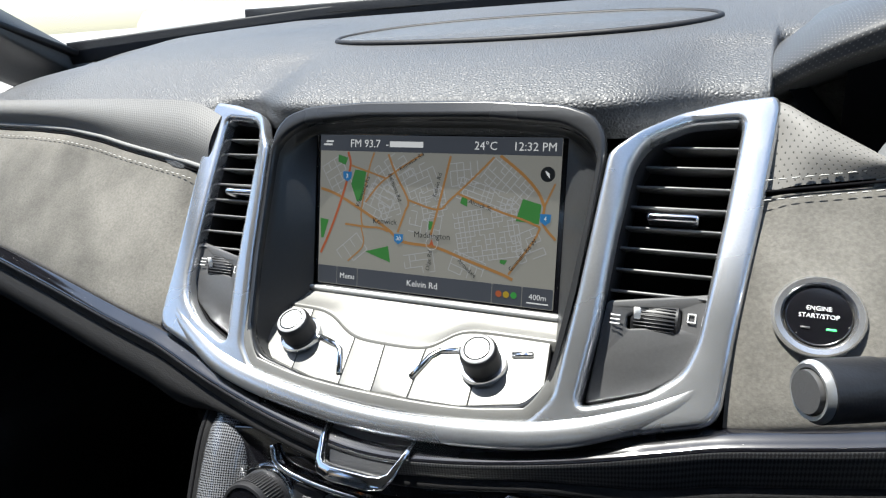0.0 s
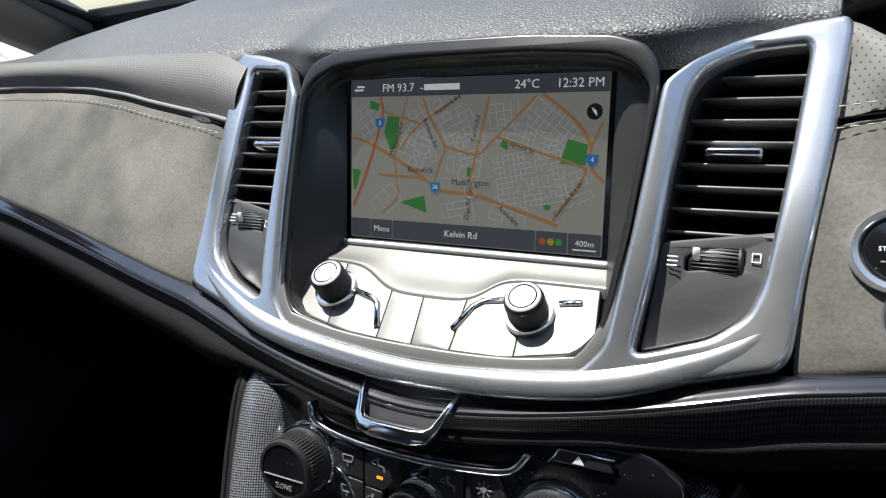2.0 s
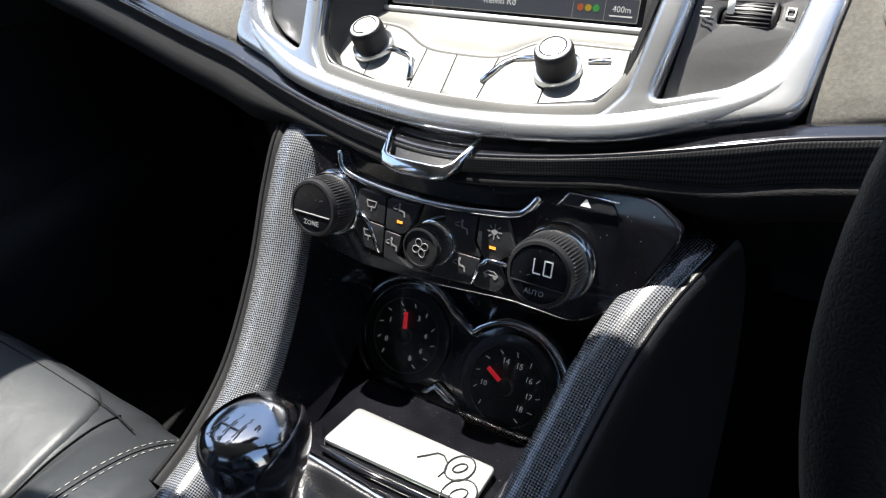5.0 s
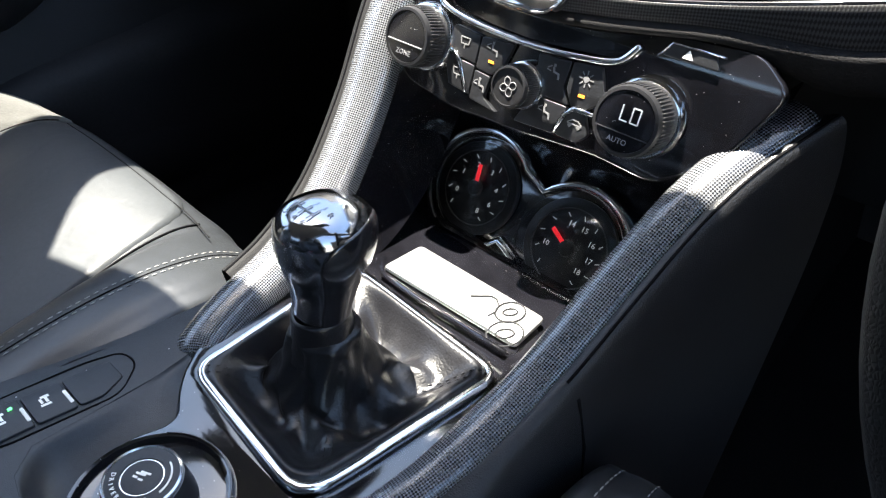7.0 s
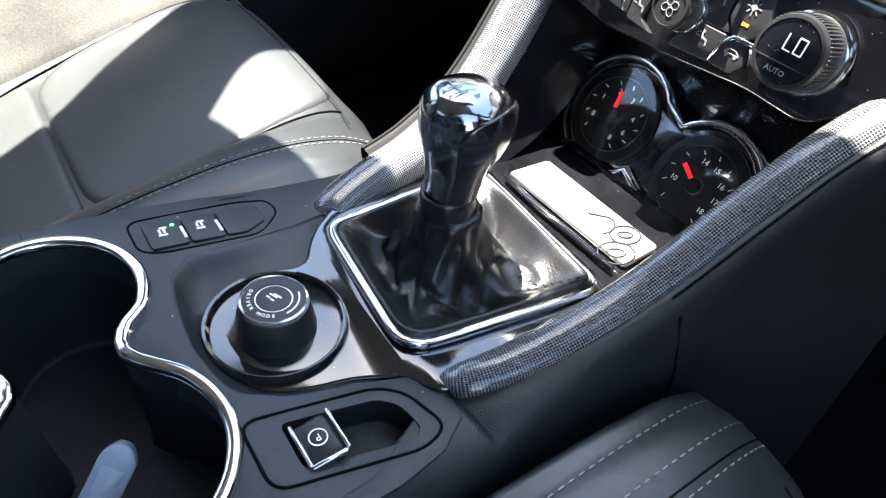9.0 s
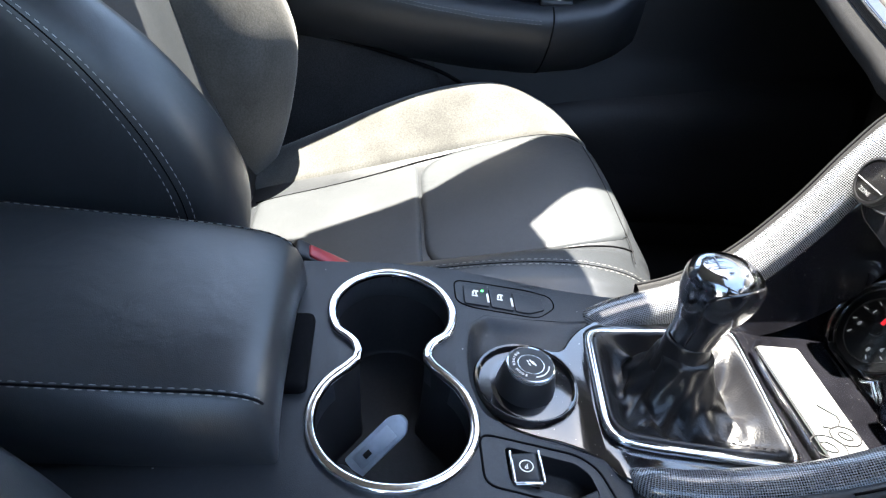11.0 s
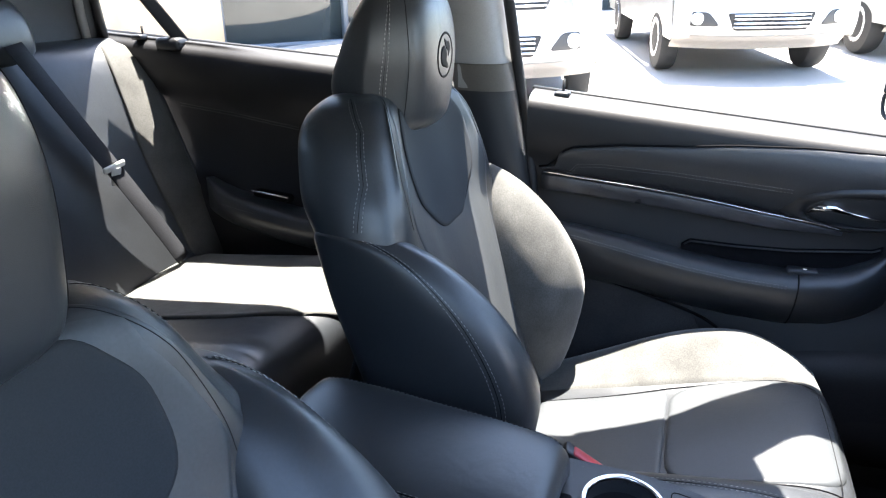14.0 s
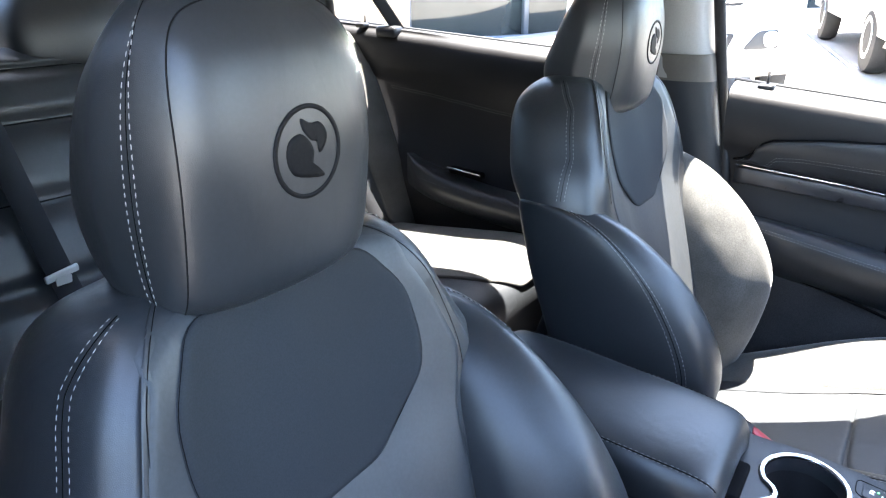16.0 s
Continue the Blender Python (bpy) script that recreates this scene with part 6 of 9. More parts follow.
for z, rx, ry, dy in ((0.784, 0.0146, 0.0150, -0.003), (0.798, 0.0150, 0.0155, -0.002), (0.812, 0.0163, 0.0172, 0.000), (0.826, 0.0190, 0.0207, 0.003), (0.837, 0.0226, 0.0252, 0.005), (0.847, 0.0243, 0.0277, 0.006), (0.855, 0.0242, 0.0278, 0.006), (0.8615, 0.0226, 0.0258, 0.0045), (0.8665, 0.0192, 0.0218, 0.003), (0.8700, 0.0140, 0.0158, 0.001), (0.8715, 0.0068, 0.0076, 0.000)):
    rows.append([(rx * math.cos(a) * (1 + 0.03 * math.cos(3 * a + 0.5)), -0.262 + dy + ry * math.sin(a), z) for a in np.linspace(0, 2 * math.pi, 20, endpoint=False)])
knob_sheet = Sheet(rows, 56, 60, True)
put("knob", knob_sheet.mesh("knob", caps=True), SMOKE, lever, "polished smoked chrome knob")
grip = patch(knob_sheet, [tuple(w) for w in spline([(0.90, 0.03), (0.89, 0.30), (0.88, 0.50), (0.91, 0.64), (1.00, 0.72), (1.13, 0.70), (1.22, 0.58), (1.22, 0.30), (1.20, 0.03), (1.05, 0.02)], 60, True)], 0.0006, "grip", 14, 0.001)
put("grip", grip, KNOBHIDE, lever, "black leather inlay on the knob")
for da in (0.245, 0.262):
    put("stitching", stitches([knob_sheet.at(da, v, 0.0002) for v in np.linspace(0.05, 0.70, 24)], r=0.0004), DIMTHREAD, lever)
sleeve = [[((r + 0.0006 * math.sin(5 * a + z * 400)) * math.cos(a), -0.2645 + (r + 0.0006 * math.cos(4 * a)) * 1.03 * math.sin(a), z) for a in np.linspace(0, 2 * math.pi, 24, endpoint=False)] for z, r in ((0.776, 0.0212), (0.782, 0.0194), (0.790, 0.0178), (0.799, 0.0168), (0.8040, 0.0164), (0.8050, 0.0148))]
put("collar", Sheet(sleeve, 60, 24, True).mesh("collar"), BOOTHIDE, lever, "stitched leather sleeve")
pat = [moved(block(0.0006, 0.009, 0.0003, 0), pose(x, -0.267, 0.8722)) for x in (-0.006, 0.0, 0.006)] + [moved(block(0.0126, 0.0006, 0.0003, 0), pose(0, -0.267, 0.8722))]
put("shift_pattern", join(pat, "pattern"), DIMPRINT, lever)
for txt, x, y in (("1", -0.006, 0.007), ("3", 0, 0.007), ("5", 0.006, 0.007), ("2", -0.006, -0.007), ("4", 0, -0.007), ("6", 0.006, -0.007), ("R", 0.0115, 0.006)):
    put("numeral", letters(txt, 0.0045, lambda u, v, d: (x + u, -0.267 + y + v, 0.8712 + d)), DIMPRINT, lever)

# ---- armrest ----
arm = thing("armrest", "black leather console armrest with stitched edge", "armrest")
rws = []
for y, z, w in ((-0.547, 0.790, 0.070), (-0.545, 0.806, 0.079), (-0.548, 0.820, 0.083), (-0.558, 0.832, 0.085), (-0.580, 0.839, 0.087), (-0.629, 0.844, 0.089), (-0.709, 0.850, 0.090), (-0.809, 0.858, 0.090), (-0.869, 0.858, 0.087), (-0.884, 0.840, 0.080)):
    cx = 0.004
    rws.append([(cx - w, y, z - 0.060), (cx - w - 0.004, y, z - 0.032), (cx - w + 0.002, y, z - 0.012), (cx - w + 0.016, y, z - 0.002), (cx - 0.03, y, z + 0.003), (cx + 0.03, y, z + 0.003), (cx + w - 0.016, y, z - 0.002), (cx + w - 0.002, y, z - 0.012), (cx + w + 0.004, y, z - 0.032), (cx + w, y, z - 0.060)])
asheet = Sheet(rws, 46, 56, False, -1)
put("lid", asheet.mesh("lid"), SEAT_LEATHER, arm, "padded black leather lid")
for side_u in (0.29, 0.71):
    for du in (-0.009, 0.009):
        put("stitching", stitches([asheet.at(side_u + du, v, 0.0006) for v in np.linspace(0.30, 0.92, 60)], r=0.00045), DIMTHREAD, arm, "grey thread")
    put("seam", sweep([asheet.at(side_u, v, 0.0001) for v in np.linspace(0.28, 0.92, 50)], circle(0.0008, 6)), SEAM_SHADE, arm)
put("front", moved(block(0.165, 0.03, 0.035, 0.012, 3), pose(0.004, -0.566, 0.797)), PLASTIC, arm)
put("bin", moved(block(0.172, 0.32, 0.05, 0.012, 3), pose(0.004, -0.71, 0.785)), PLASTIC, arm)
# no notch is cut: a near-black block paints the shade inside it
put("latch", moved(block(0.074, 0.018, 0.012, 0.005, 3), pose(0.000, -0.543, 0.784)), SEAM_SHADE, arm, "dark block for the shade in the finger notch")

# key with a clear tag, lying in the cup hollow
key = thing("car_key", "black car key with a pale clear plastic tag", "key")
TAG = material("clear_tag", (0.46, 0.52, 0.60), rough=0.25, coat=0.4, stain=0.15, stain_size=30, grain=0.05)
mkey = frame_of((0.035, -0.486, 0.728), (-0.018, 0.034, 0.030), (-0.55, -0.35, 0.45))
put("tag", moved(plate([fillet([(-0.026, -0.009), (0.019, -0.009), (0.026, -0.003), (0.026, 0.004), (0.019, 0.009), (-0.026, 0.009)], 0.003, 3)], 0.009, 0.0012, lambda u, v, d: (u, v, d)), mkey), TAG, key, "clear pale tag")
put("inset", moved(block(0.034, 0.011, 0.0008, 0.0003, 1), mkey @ pose(-0.003, 0, 0.0002)), TAG, key)
put("mark", moved(block(0.006, 0.004, 0.0006, 0.0002, 1), mkey @ pose(-0.010, 0, 0.0010)), DARK, key)
put("loop", moved(sweep([(0.009 * math.cos(a) - 0.036, 0.009 * math.sin(a), 0) for a in np.linspace(0, 2 * math.pi, 20, endpoint=False)], circle(0.0009, 6), closed=True), mkey), CHROME, key)
put("key_head", moved(block(0.045, 0.024, 0.012, 0.005, 3), pose(0.062, -0.500, 0.710, 0, 10, 60)), PLASTIC, key, "black key head")

# ---- front seats ----
class Skin(Sheet):
    """A sheet whose rows lie level: near(x, k) finds the place on its front at x and height (or distance) k."""

    def near(self, x, k, axis, lift=0.0, lo=-0.25, hi=0.25):
        col = self.g[:, 0, axis]
        order = np.argsort(col)
        v = float(np.interp(k, col[order], np.linspace(0, 1, self.nv)[order]))
        us = np.linspace(lo, hi, 81) if self.closed else np.linspace(0, 1, 81)
        xs = np.array([self.at(u, v)[0] for u in us])
        o = np.argsort(xs)
        return self.at(float(np.interp(x, xs[o], us[o])), v, lift)


def panel_on(skin, outline, axis, lift, name, n=8, sink=0.002):
    """A panel that lies on a skin; outline in x and height."""
    outline = dense(outline, 0.010)
    c = np.mean(np.array(outline), axis=0)
    m = len(outline)
    verts, faces = [skin.near(c[0], c[1], axis, lift)], []
    for k in range(1, n + 1):
        f = k / n
        verts += [skin.near(c[0] + (u - c[0]) * f, c[1] + (v - c[1]) * f, axis, lift if k < n else lift * 0.7) for u, v in outline]
    verts += [skin.near(c[0] + (u - c[0]) * 1.012, c[1] + (v - c[1]) * 1.012, axis, -sink) for u, v in outline]
    for i in range(m):
        j = (i + 1) % m
        faces.append((0, 1 + i, 1 + j))
        for k in range(n):
            a = 1 + k * m
            faces.append((a + i, a + m + i, a + m + j, a + j))
    return mesh_of(name, verts, faces)


def cover(sheet, i0, i1, j0, j1, lift, name):
    """A second layer over part of a sheet, on the same grid, with its edges tucked in."""
    g = sheet.g
    du, dv = np.gradient(g, axis=1), np.gradient(g, axis=0)
    nrm = np.cross(du, dv)
    nrm /= np.linalg.norm(nrm, axis=2, keepdims=True) + 1e-12
    if nrm[(j0 + j1) // 2, (i0 + i1) // 2, 2] < 0:
        nrm = -nrm
    verts, w = [], i1 - i0 + 1
    for j in range(j0, j1 + 1):
        for i in range(i0, i1 + 1):
            e = min(i - i0, i1 - i, j - j0, j1 - j)
            verts.append(g[j, i] + nrm[j, i] * (lift if e > 1 else lift * (0.75 if e == 1 else -0.4)))
    faces = [(r * w + c, r * w + c + 1, (r + 1) * w + c + 1, (r + 1) * w + c) for r in range(j1 - j0) for c in range(w - 1)]
    return mesh_of(name, verts, faces)


def settle(ob):
    """Moves a thing's empty to the foot of its parts, which stay where they are."""
    pts = []
    for c in ob.children_recursive:
        if c.type == "MESH":
            pts += [v.co for v in c.data.vertices]
    if not pts or ob.type != "EMPTY":
        return
    a = np.array([tuple(q) for q in pts])
    base = Vector(((a[:, 0].min() + a[:, 0].max()) / 2, (a[:, 1].min() + a[:, 1].max()) / 2, a[:, 2].min()))
    ob.location = base
    for c in ob.children:
        c.matrix_parent_inverse = Matrix.Translation(-base)


def build_seat(far, label, near, slim=1.0, drop=0.0):
    """A front seat about x = 0; far: the side (-1 or 1) next to its door; near: the heights of the cushion's side by the console."""
    seat = thing("front_seat", label, "seat", "front seats")
    # backrest core: level rings from the foot to the shoulders
    rows = []
    for z, yc, yr, w, wing in ((0.56, -0.66, -0.80, 0.21, 0.01), (0.66, -0.69, -0.82, 0.22, 0.02), (0.78, -0.73, -0.85, 0.225, 0.02), (0.90, -0.768, -0.885, 0.230, 0.025), (1.00, -0.805, -0.915, 0.238, 0.035),
                               (1.06, -0.822, -0.945, 0.228, 0.045), (1.105, -0.836, -0.958, 0.211, 0.048), (1.145, -0.848, -0.965, 0.193, 0.046), (1.172, -0.858, -0.965, 0.174, 0.036), (1.190, -0.868, -0.955, 0.150, 0.018), (1.197, -0.885, -0.940, 0.120, 0.0)):
        wing *= 0.5
        z -= drop * lerp(z, [0.90, 1.08], [0, 1])   # shoulders lower under a raised headrest
        h = [(0.0, yc), (0.06, yc), (0.105, yc + 0.006), (0.145, yc + wing * 0.65), (0.180, yc + wing), (w - 0.032, yc + wing * 0.80), (w - 0.010, yc + wing * 0.0), (w + 0.003, (yc + yr) / 2), (w - 0.01, yr + 0.012), (w - 0.05, yr), (0.08, yr - 0.004), (0.0, yr - 0.004)]
        k = min(1.0, w / 0.22)
        h = [(x * k if i < 5 else x, y) for i, (x, y) in enumerate(h)]
        kf, kn = (lerp(z, [0.95, 1.06], [1, 0.94 * slim]), lerp(z, [0.95, 1.06], [1, slim]))
        kn *= lerp(z, [0.9, 1.0, 1.1, 1.16, 1.197], [1.02, 1.035, 1.055, 1.075, 1.0]) if far < 0 else 1.0   # broader shoulder by the console
        kr, kl = (kf, kn) if far > 0 else (kn, kf)
        rows.append([(x * kr, y, z) for x, y in h] + [(-x * kl, y, z) for x, y in h[-2:0:-1]])
    core = Skin(rows, 96, 70, True, -1)
    back = put("backrest", core.mesh("backrest", caps=True), SEAT_LEATHER, seat, "black leather backrest")
    lower = lambda ol: [(x, z - drop * lerp(z, [0.90, 1.08], [0, 1])) for x, z in ol]
    half_c = [(0.104, 1.186), (0.136, 1.150), (0.160, 1.090), (0.166, 1.040), (0.142, 0.960), (0.126, 0.860), (0.120, 0.760), (0.118, 0.680)]
    ctr = lower([tuple(q) for q in spline(half_c[::-1] + [(-x, z) for x, z in half_c], 60)])
    put("centre_panel", panel_on(core, ctr, 2, 0.0015, "centre_panel", 30), CENTRE, back, "smooth leather centre, paled for bounced light")
    ins = fillet([(-0.090, 1.182), (0.090, 1.182), (0.124, 1.135), (0.128, 1.085), (0.118, 1.045), (0.046, 0.985), (-0.046, 0.985), (-0.118, 1.045), (-0.128, 1.085), (-0.124, 1.135)], 0.018, 4)
    ins = lower(ins)
    put("insert", panel_on(core, ins, 2, 0.0052, "insert", 30), INSERT, back, "charcoal fabric insert")
    put("piping", sweep([core.near(x, z, 2, 0.0030) for x, z in ins], circle(0.0005, 6), closed=True), SEAM_SHADE, back)
    for s in (-1, 1):
        # seams of the shoulder wings
        line = lambda t, k: core.at(s * (lerp(t, [0, 0.25, 0.6, 1], [0.272, 0.282, 0.286, 0.276] if s == far else [0.294, 0.280, 0.278, 0.300]) + k), lerp(t, [0, 1], [0.46, 0.94]), 0.0009)
        for k in (0.0, 0.0075):
            put("stitching", stitches([line(t, k) for t in np.linspace(0, 1, 50)], dash=0.0036, r=0.00030), THREAD, back, "pale thread")
        put("seam", sweep([line(t, 0.0038) for t in np.linspace(0, 1, 50)], circle(0.0004, 6)), SEAM_SHADE, back)
        q = [core.at(s * lerp(t, [0, 0.5, 1], [0.170, 0.178, 0.165]), lerp(t, [0, 1], [0.44, 0.95]), 0.0003) for t in np.linspace(0, 1, 40)]
        put("seam", sweep(q, circle(0.0004, 6)), EMBOSS, back)
    # side bolsters of the backrest
    for s in (-1, 1):
        rows = []
        for z, yf, yr, xi, xo in ((0.54, -0.700, -0.80, 0.155, 0.225), (0.58, -0.668, -0.81, 0.14, 0.238), (0.64, -0.640, -0.82, 0.125, 0.246), (0.72, -0.618, -0.83, 0.118, 0.250), (0.80, -0.608, -0.85, 0.118, 0.252), (0.86, -0.624, -0.87, 0.126, 0.252),
                                  (0.92, -0.660, -0.892, 0.140, 0.251), (0.965, -0.702, -0.905, 0.155, 0.250), (1.00, -0.748, -0.915, 0.170, 0.249), (1.022, -0.795, -0.920, 0.183, 0.248), (1.032, -0.838, -0.918, 0.198, 0.246), (1.034, -0.86, -0.91, 0.20, 0.24)):
            d = yf - yr
            ring = [(xi, yr + 0.62 * d - 0.012), (xi + 0.012, yr + d * 0.80), (xi + (xo - xi) * 0.38, yf - 0.006), (xi + (xo - xi) * 0.62, yf), (xo - 0.012, yf - 0.016), (xo, yf - d * 0.28), (xo + 0.002, yr + d * 0.35), (xo - 0.008, yr + 0.006), (xo - 0.04, yr), (xi + 0.01, yr + 0.03)]
            rows.append([(s * x, y, z) for x, y in (ring if s > 0 else ring[::-1])])
        bol = Sheet(rows, 60, 60, True, -1)
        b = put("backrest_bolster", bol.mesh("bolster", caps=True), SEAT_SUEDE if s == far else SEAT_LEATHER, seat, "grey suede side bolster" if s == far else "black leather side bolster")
        # the double seam along its outer face
        seam_u = (lambda k: k) if s > 0 else (lambda k: 0.9 - k)
        for k, mt in ((0.440, "s"), (0.462, "s"), (0.451, "g")):
            q = [bol.at(seam_u(k), v, 0.0007) for v in np.linspace(0.30, 0.985, 70)]
            put("stitching" if mt == "s" else "seam", stitches(q, r=0.00045) if mt == "s" else sweep([bol.at(seam_u(k), v, 0.0001) for v in np.linspace(0.22, 0.985, 60)], circle(0.0006, 6)), MIDTHREAD if mt == "s" else SEAM_SHADE, b)
    # cushion
    YS = [-0.70, -0.64, -0.56, -0.48, -0.40, -0.32, -0.26, -0.215, -0.185, -0.172, -0.175]
    ZC = [0.595, 0.615, 0.633, 0.653, 0.675, 0.698, 0.712, 0.709, 0.682, 0.60, 0.47]
    ZB = [0.604, 0.630, 0.668, 0.706, 0.734, 0.746, 0.728, 0.700, 0.664, 0.59, 0.47]
    rows = []
    for y, zc, zb, zn in zip(YS, ZC, ZB, near):
        bx = lerp(y, [-0.7, -0.4, -0.2], [0.24, 0.255, 0.245])
        half = lambda t: [(bx - 0.005, 0.44), (bx, min(0.56, t - 0.03)), (bx - 0.004, t - 0.028), (bx - 0.022, t - 0.004), (bx - 0.048, t), (bx - 0.088, t * 0.55 + zc * 0.45), (0.130, zc + (t - zc) * 0.18), (0.098, zc + 0.001), (0.05, zc + 0.004), (0, zc + 0.005)]
        crease = lambda t: [(0.142, zc + (t - zc) * 0.03) if k == 6 else (bx - 0.086, t * 0.80 + zc * 0.20) if k == 5 else q for k, q in enumerate(half(t))]   # a deeper fold by the console
        lf, rt = half(zb) if far < 0 else crease(zn), half(zb) if far > 0 else crease(zn)
        rows.append([(-x, y, z) for x, z in lf] + [(x, y, z) for x, z in rt[-2::-1]])
    cush = Skin(rows, 90, 80)
    c = put("cushion", cush.mesh("cushion", flip=True), SEAT_LEATHER, seat, "black leather cushion")
    cf = cush
    def cush_panel(outline, lift, mat, label):
        return put("cushion_panel", panel_on(cf, outline, 1, lift, "cushion_panel", 20), mat, c, label)
    def across(pts, r):
        """An outline with x counted from the door's side to the console's."""
        ol = [(-far * x, y) for x, y in pts]
        return fillet(ol if far < 0 else ol[::-1], r, 5)
    cush_panel(across([(-0.112, -0.434), (0.132, -0.434), (0.138, -0.30), (0.128, -0.200), (-0.122, -0.200), (-0.122, -0.30)], 0.048), 0.004, CENTRE, "smooth front panel")
    cush_panel(across([(-0.078, -0.655), (0.118, -0.655), (0.130, -0.54), (0.132, -0.439), (-0.110, -0.439), (-0.095, -0.54)], 0.012), 0.004, CENTRE, "smooth rear panel")
    i0, i1 = (8, 31) if far < 0 else (58, 81)
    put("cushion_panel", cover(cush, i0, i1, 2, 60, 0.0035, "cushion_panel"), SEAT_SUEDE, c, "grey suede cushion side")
    for s in (-1, 1):
        put("seam", sweep([cf.near(s * lerp(y, [-0.66, -0.44, -0.25], [0.082, 0.114, 0.126] if s == far else [0.122, 0.136, 0.142]), y, 1, 0.001) for y in np.linspace(-0.66, -0.21, 40)], circle(0.0009, 6)), SEAM_SHADE, c)
    for x in (0.190, 0.199) if far < 0 else (0.190, 0.206, 0.226):
        put("stitching", stitches([cf.near(-far * x, y, 1, 0.0008) for y in np.linspace(-0.60, -0.19, 60)]), THREAD, c, "pale thread")
    put("seam", sweep([cf.near(-far * 0.1945, y, 1, 0.0002) for y in np.linspace(-0.62, -0.18, 50)], circle(0.0006, 6)), SEAM_SHADE, c)
    put("seam", sweep([cf.near(-far * x, -0.212 - 0.35 * max(0.0, x - 0.12) ** 1.3, 1, 0.0042) for x in np.linspace(-0.10, 0.170, 40)], circle(0.0006, 6)), EMBOSS, c)
    put("seat_base", moved(block(0.44, 0.44, 0.10, 0.02, 2), pose(0, -0.43, 0.47)), DARK, seat, "black seat base")
    put("back_shell", moved(block(0.40, 0.02, 0.40, 0.009, 2), pose(0, -0.888, 0.80, -17)), PLASTIC, seat)
    # headrest
    rows = []
    for z, yf, yr, wf, wm in ((1.131, -0.836, -0.875, 0.062, 0.074), (1.138, -0.815, -0.918, 0.082, 0.102), (1.158, -0.802, -0.943, 0.087, 0.114), (1.205, -0.794, -0.950, 0.088, 0.121), (1.25, -0.790, -0.934, 0.088, 0.123), (1.29, -0.793, -0.918, 0.085, 0.116), (1.32, -0.801, -0.903, 0.078, 0.101), (1.343, -0.818, -0.890, 0.064, 0.078), (1.355, -0.838, -0.878, 0.042, 0.047), (1.358, -0.852, -0.866, 0.014, 0.014)):
        ym = (yf + yr) / 2
        yf, yr, wm = yf - 0.020, yr - 0.016, wm * 0.90
        ym = (yf + yr) / 2
        h = [(0, yf), (wf * 0.55, yf - 0.004), (wf * 0.90, yf - 0.015), (wf + 0.006, yf - 0.034), (wm - 0.003, ym + 0.004), (wm, ym - 0.016), (wm * 0.9, yr + 0.016), (wm * 0.6, yr + 0.002), (0, yr)]
        rows.append([(x, y, z) for x, y in h] + [(-x, y, z) for x, y in h[-2:0:-1]])
    hsk = Skin(rows, 80, 60, True, -1)
    head = put("headrest", hsk.mesh("headrest", caps=True), SEAT_LEATHER, seat, "large black leather headrest")
    for s in (-1, 1):
        for k in (0.2155, 0.2275):
            put("stitching", stitches([hsk.at(s * k, v, 0.0012) for v in np.linspace(0.06, 0.95, 60)], dash=0.0036, r=0.00036), THREAD, head, "pale thread")
        put("seam", sweep([hsk.at(s * 0.2215, v, 0.0001) for v in np.linspace(0.06, 0.95, 50)], circle(0.0004, 6)), SEAM_SHADE, head)
        put("post", sweep([(s * 0.05, -0.885, 1.08), (s * 0.05, -0.885, 1.20)], circle(0.006, 10)), CHROME, seat)
    arch = spline([(-0.158, 0.06), (-0.156, 0.35), (-0.152, 0.60), (-0.128, 0.73), (-0.06, 0.79), (0.0, 0.795), (0.06, 0.79), (0.128, 0.73), (0.152, 0.60), (0.156, 0.35), (0.158, 0.06)], 90)
    put("seam", sweep([hsk.at(u, v, 0.0003) for u, v in arch], circle(0.0006, 6)), EMBOSS, head)
    # round emblem: a ring round an abstract shape
    ec, er = (0.0, 1.243), 0.030
    ringo = [(ec[0] + er * math.cos(a), ec[1] + er * 1.05 * math.sin(a)) for a in np.linspace(0, 2 * math.pi, 48, endpoint=False)]
    put("emblem", sweep([hsk.near(x, z, 2, 0.0002) for x, z in ringo], [(-0.0017, -0.0004), (0.0017, -0.0004), (0.0017, 0.0005), (-0.0017, 0.0005)], closed=True, up=(0, 1, 0)), EMBOSS, head, "dark embossed ring")
    for shape in ([(-0.018, 0.010), (-0.012, 0.019), (-0.002, 0.020), (0.006, 0.024), (0.005, 0.016), (-0.002, 0.008), (-0.008, 0.006), (-0.009, -0.002), (-0.014, 0.001)],
                  [(0.000, 0.008), (0.008, 0.014), (0.018, 0.010), (0.021, 0.0), (0.018, -0.010), (0.010, -0.016), (-0.014, -0.020), (-0.008, -0.012), (-0.003, -0.008), (-0.004, 0.0)]):
        ol = [tuple(q) for q in spline([(ec[0] + a, ec[1] + b) for a, b in shape], 30, True)]
        put("emblem", panel_on(hsk, ol, 2, 0.0006, "emblem", 4, 0.0005), EMBOSS, head, "dark embossed shape")
    return seat


MIDTHREAD = material("seat_thread", (0.36, 0.36, 0.35), rough=0.8, grain=0.2, grain_size=2000)
EMBOSS = material("embossed_leather", (0.008, 0.008, 0.009), rough=0.7, spec=0.12, grain=0.15, grain_size=400, stain=0.1)
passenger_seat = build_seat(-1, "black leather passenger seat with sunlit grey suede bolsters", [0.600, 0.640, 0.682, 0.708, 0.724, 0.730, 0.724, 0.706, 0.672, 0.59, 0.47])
settle(passenger_seat)
passenger_seat.location += Vector((-0.380, 0, 0))
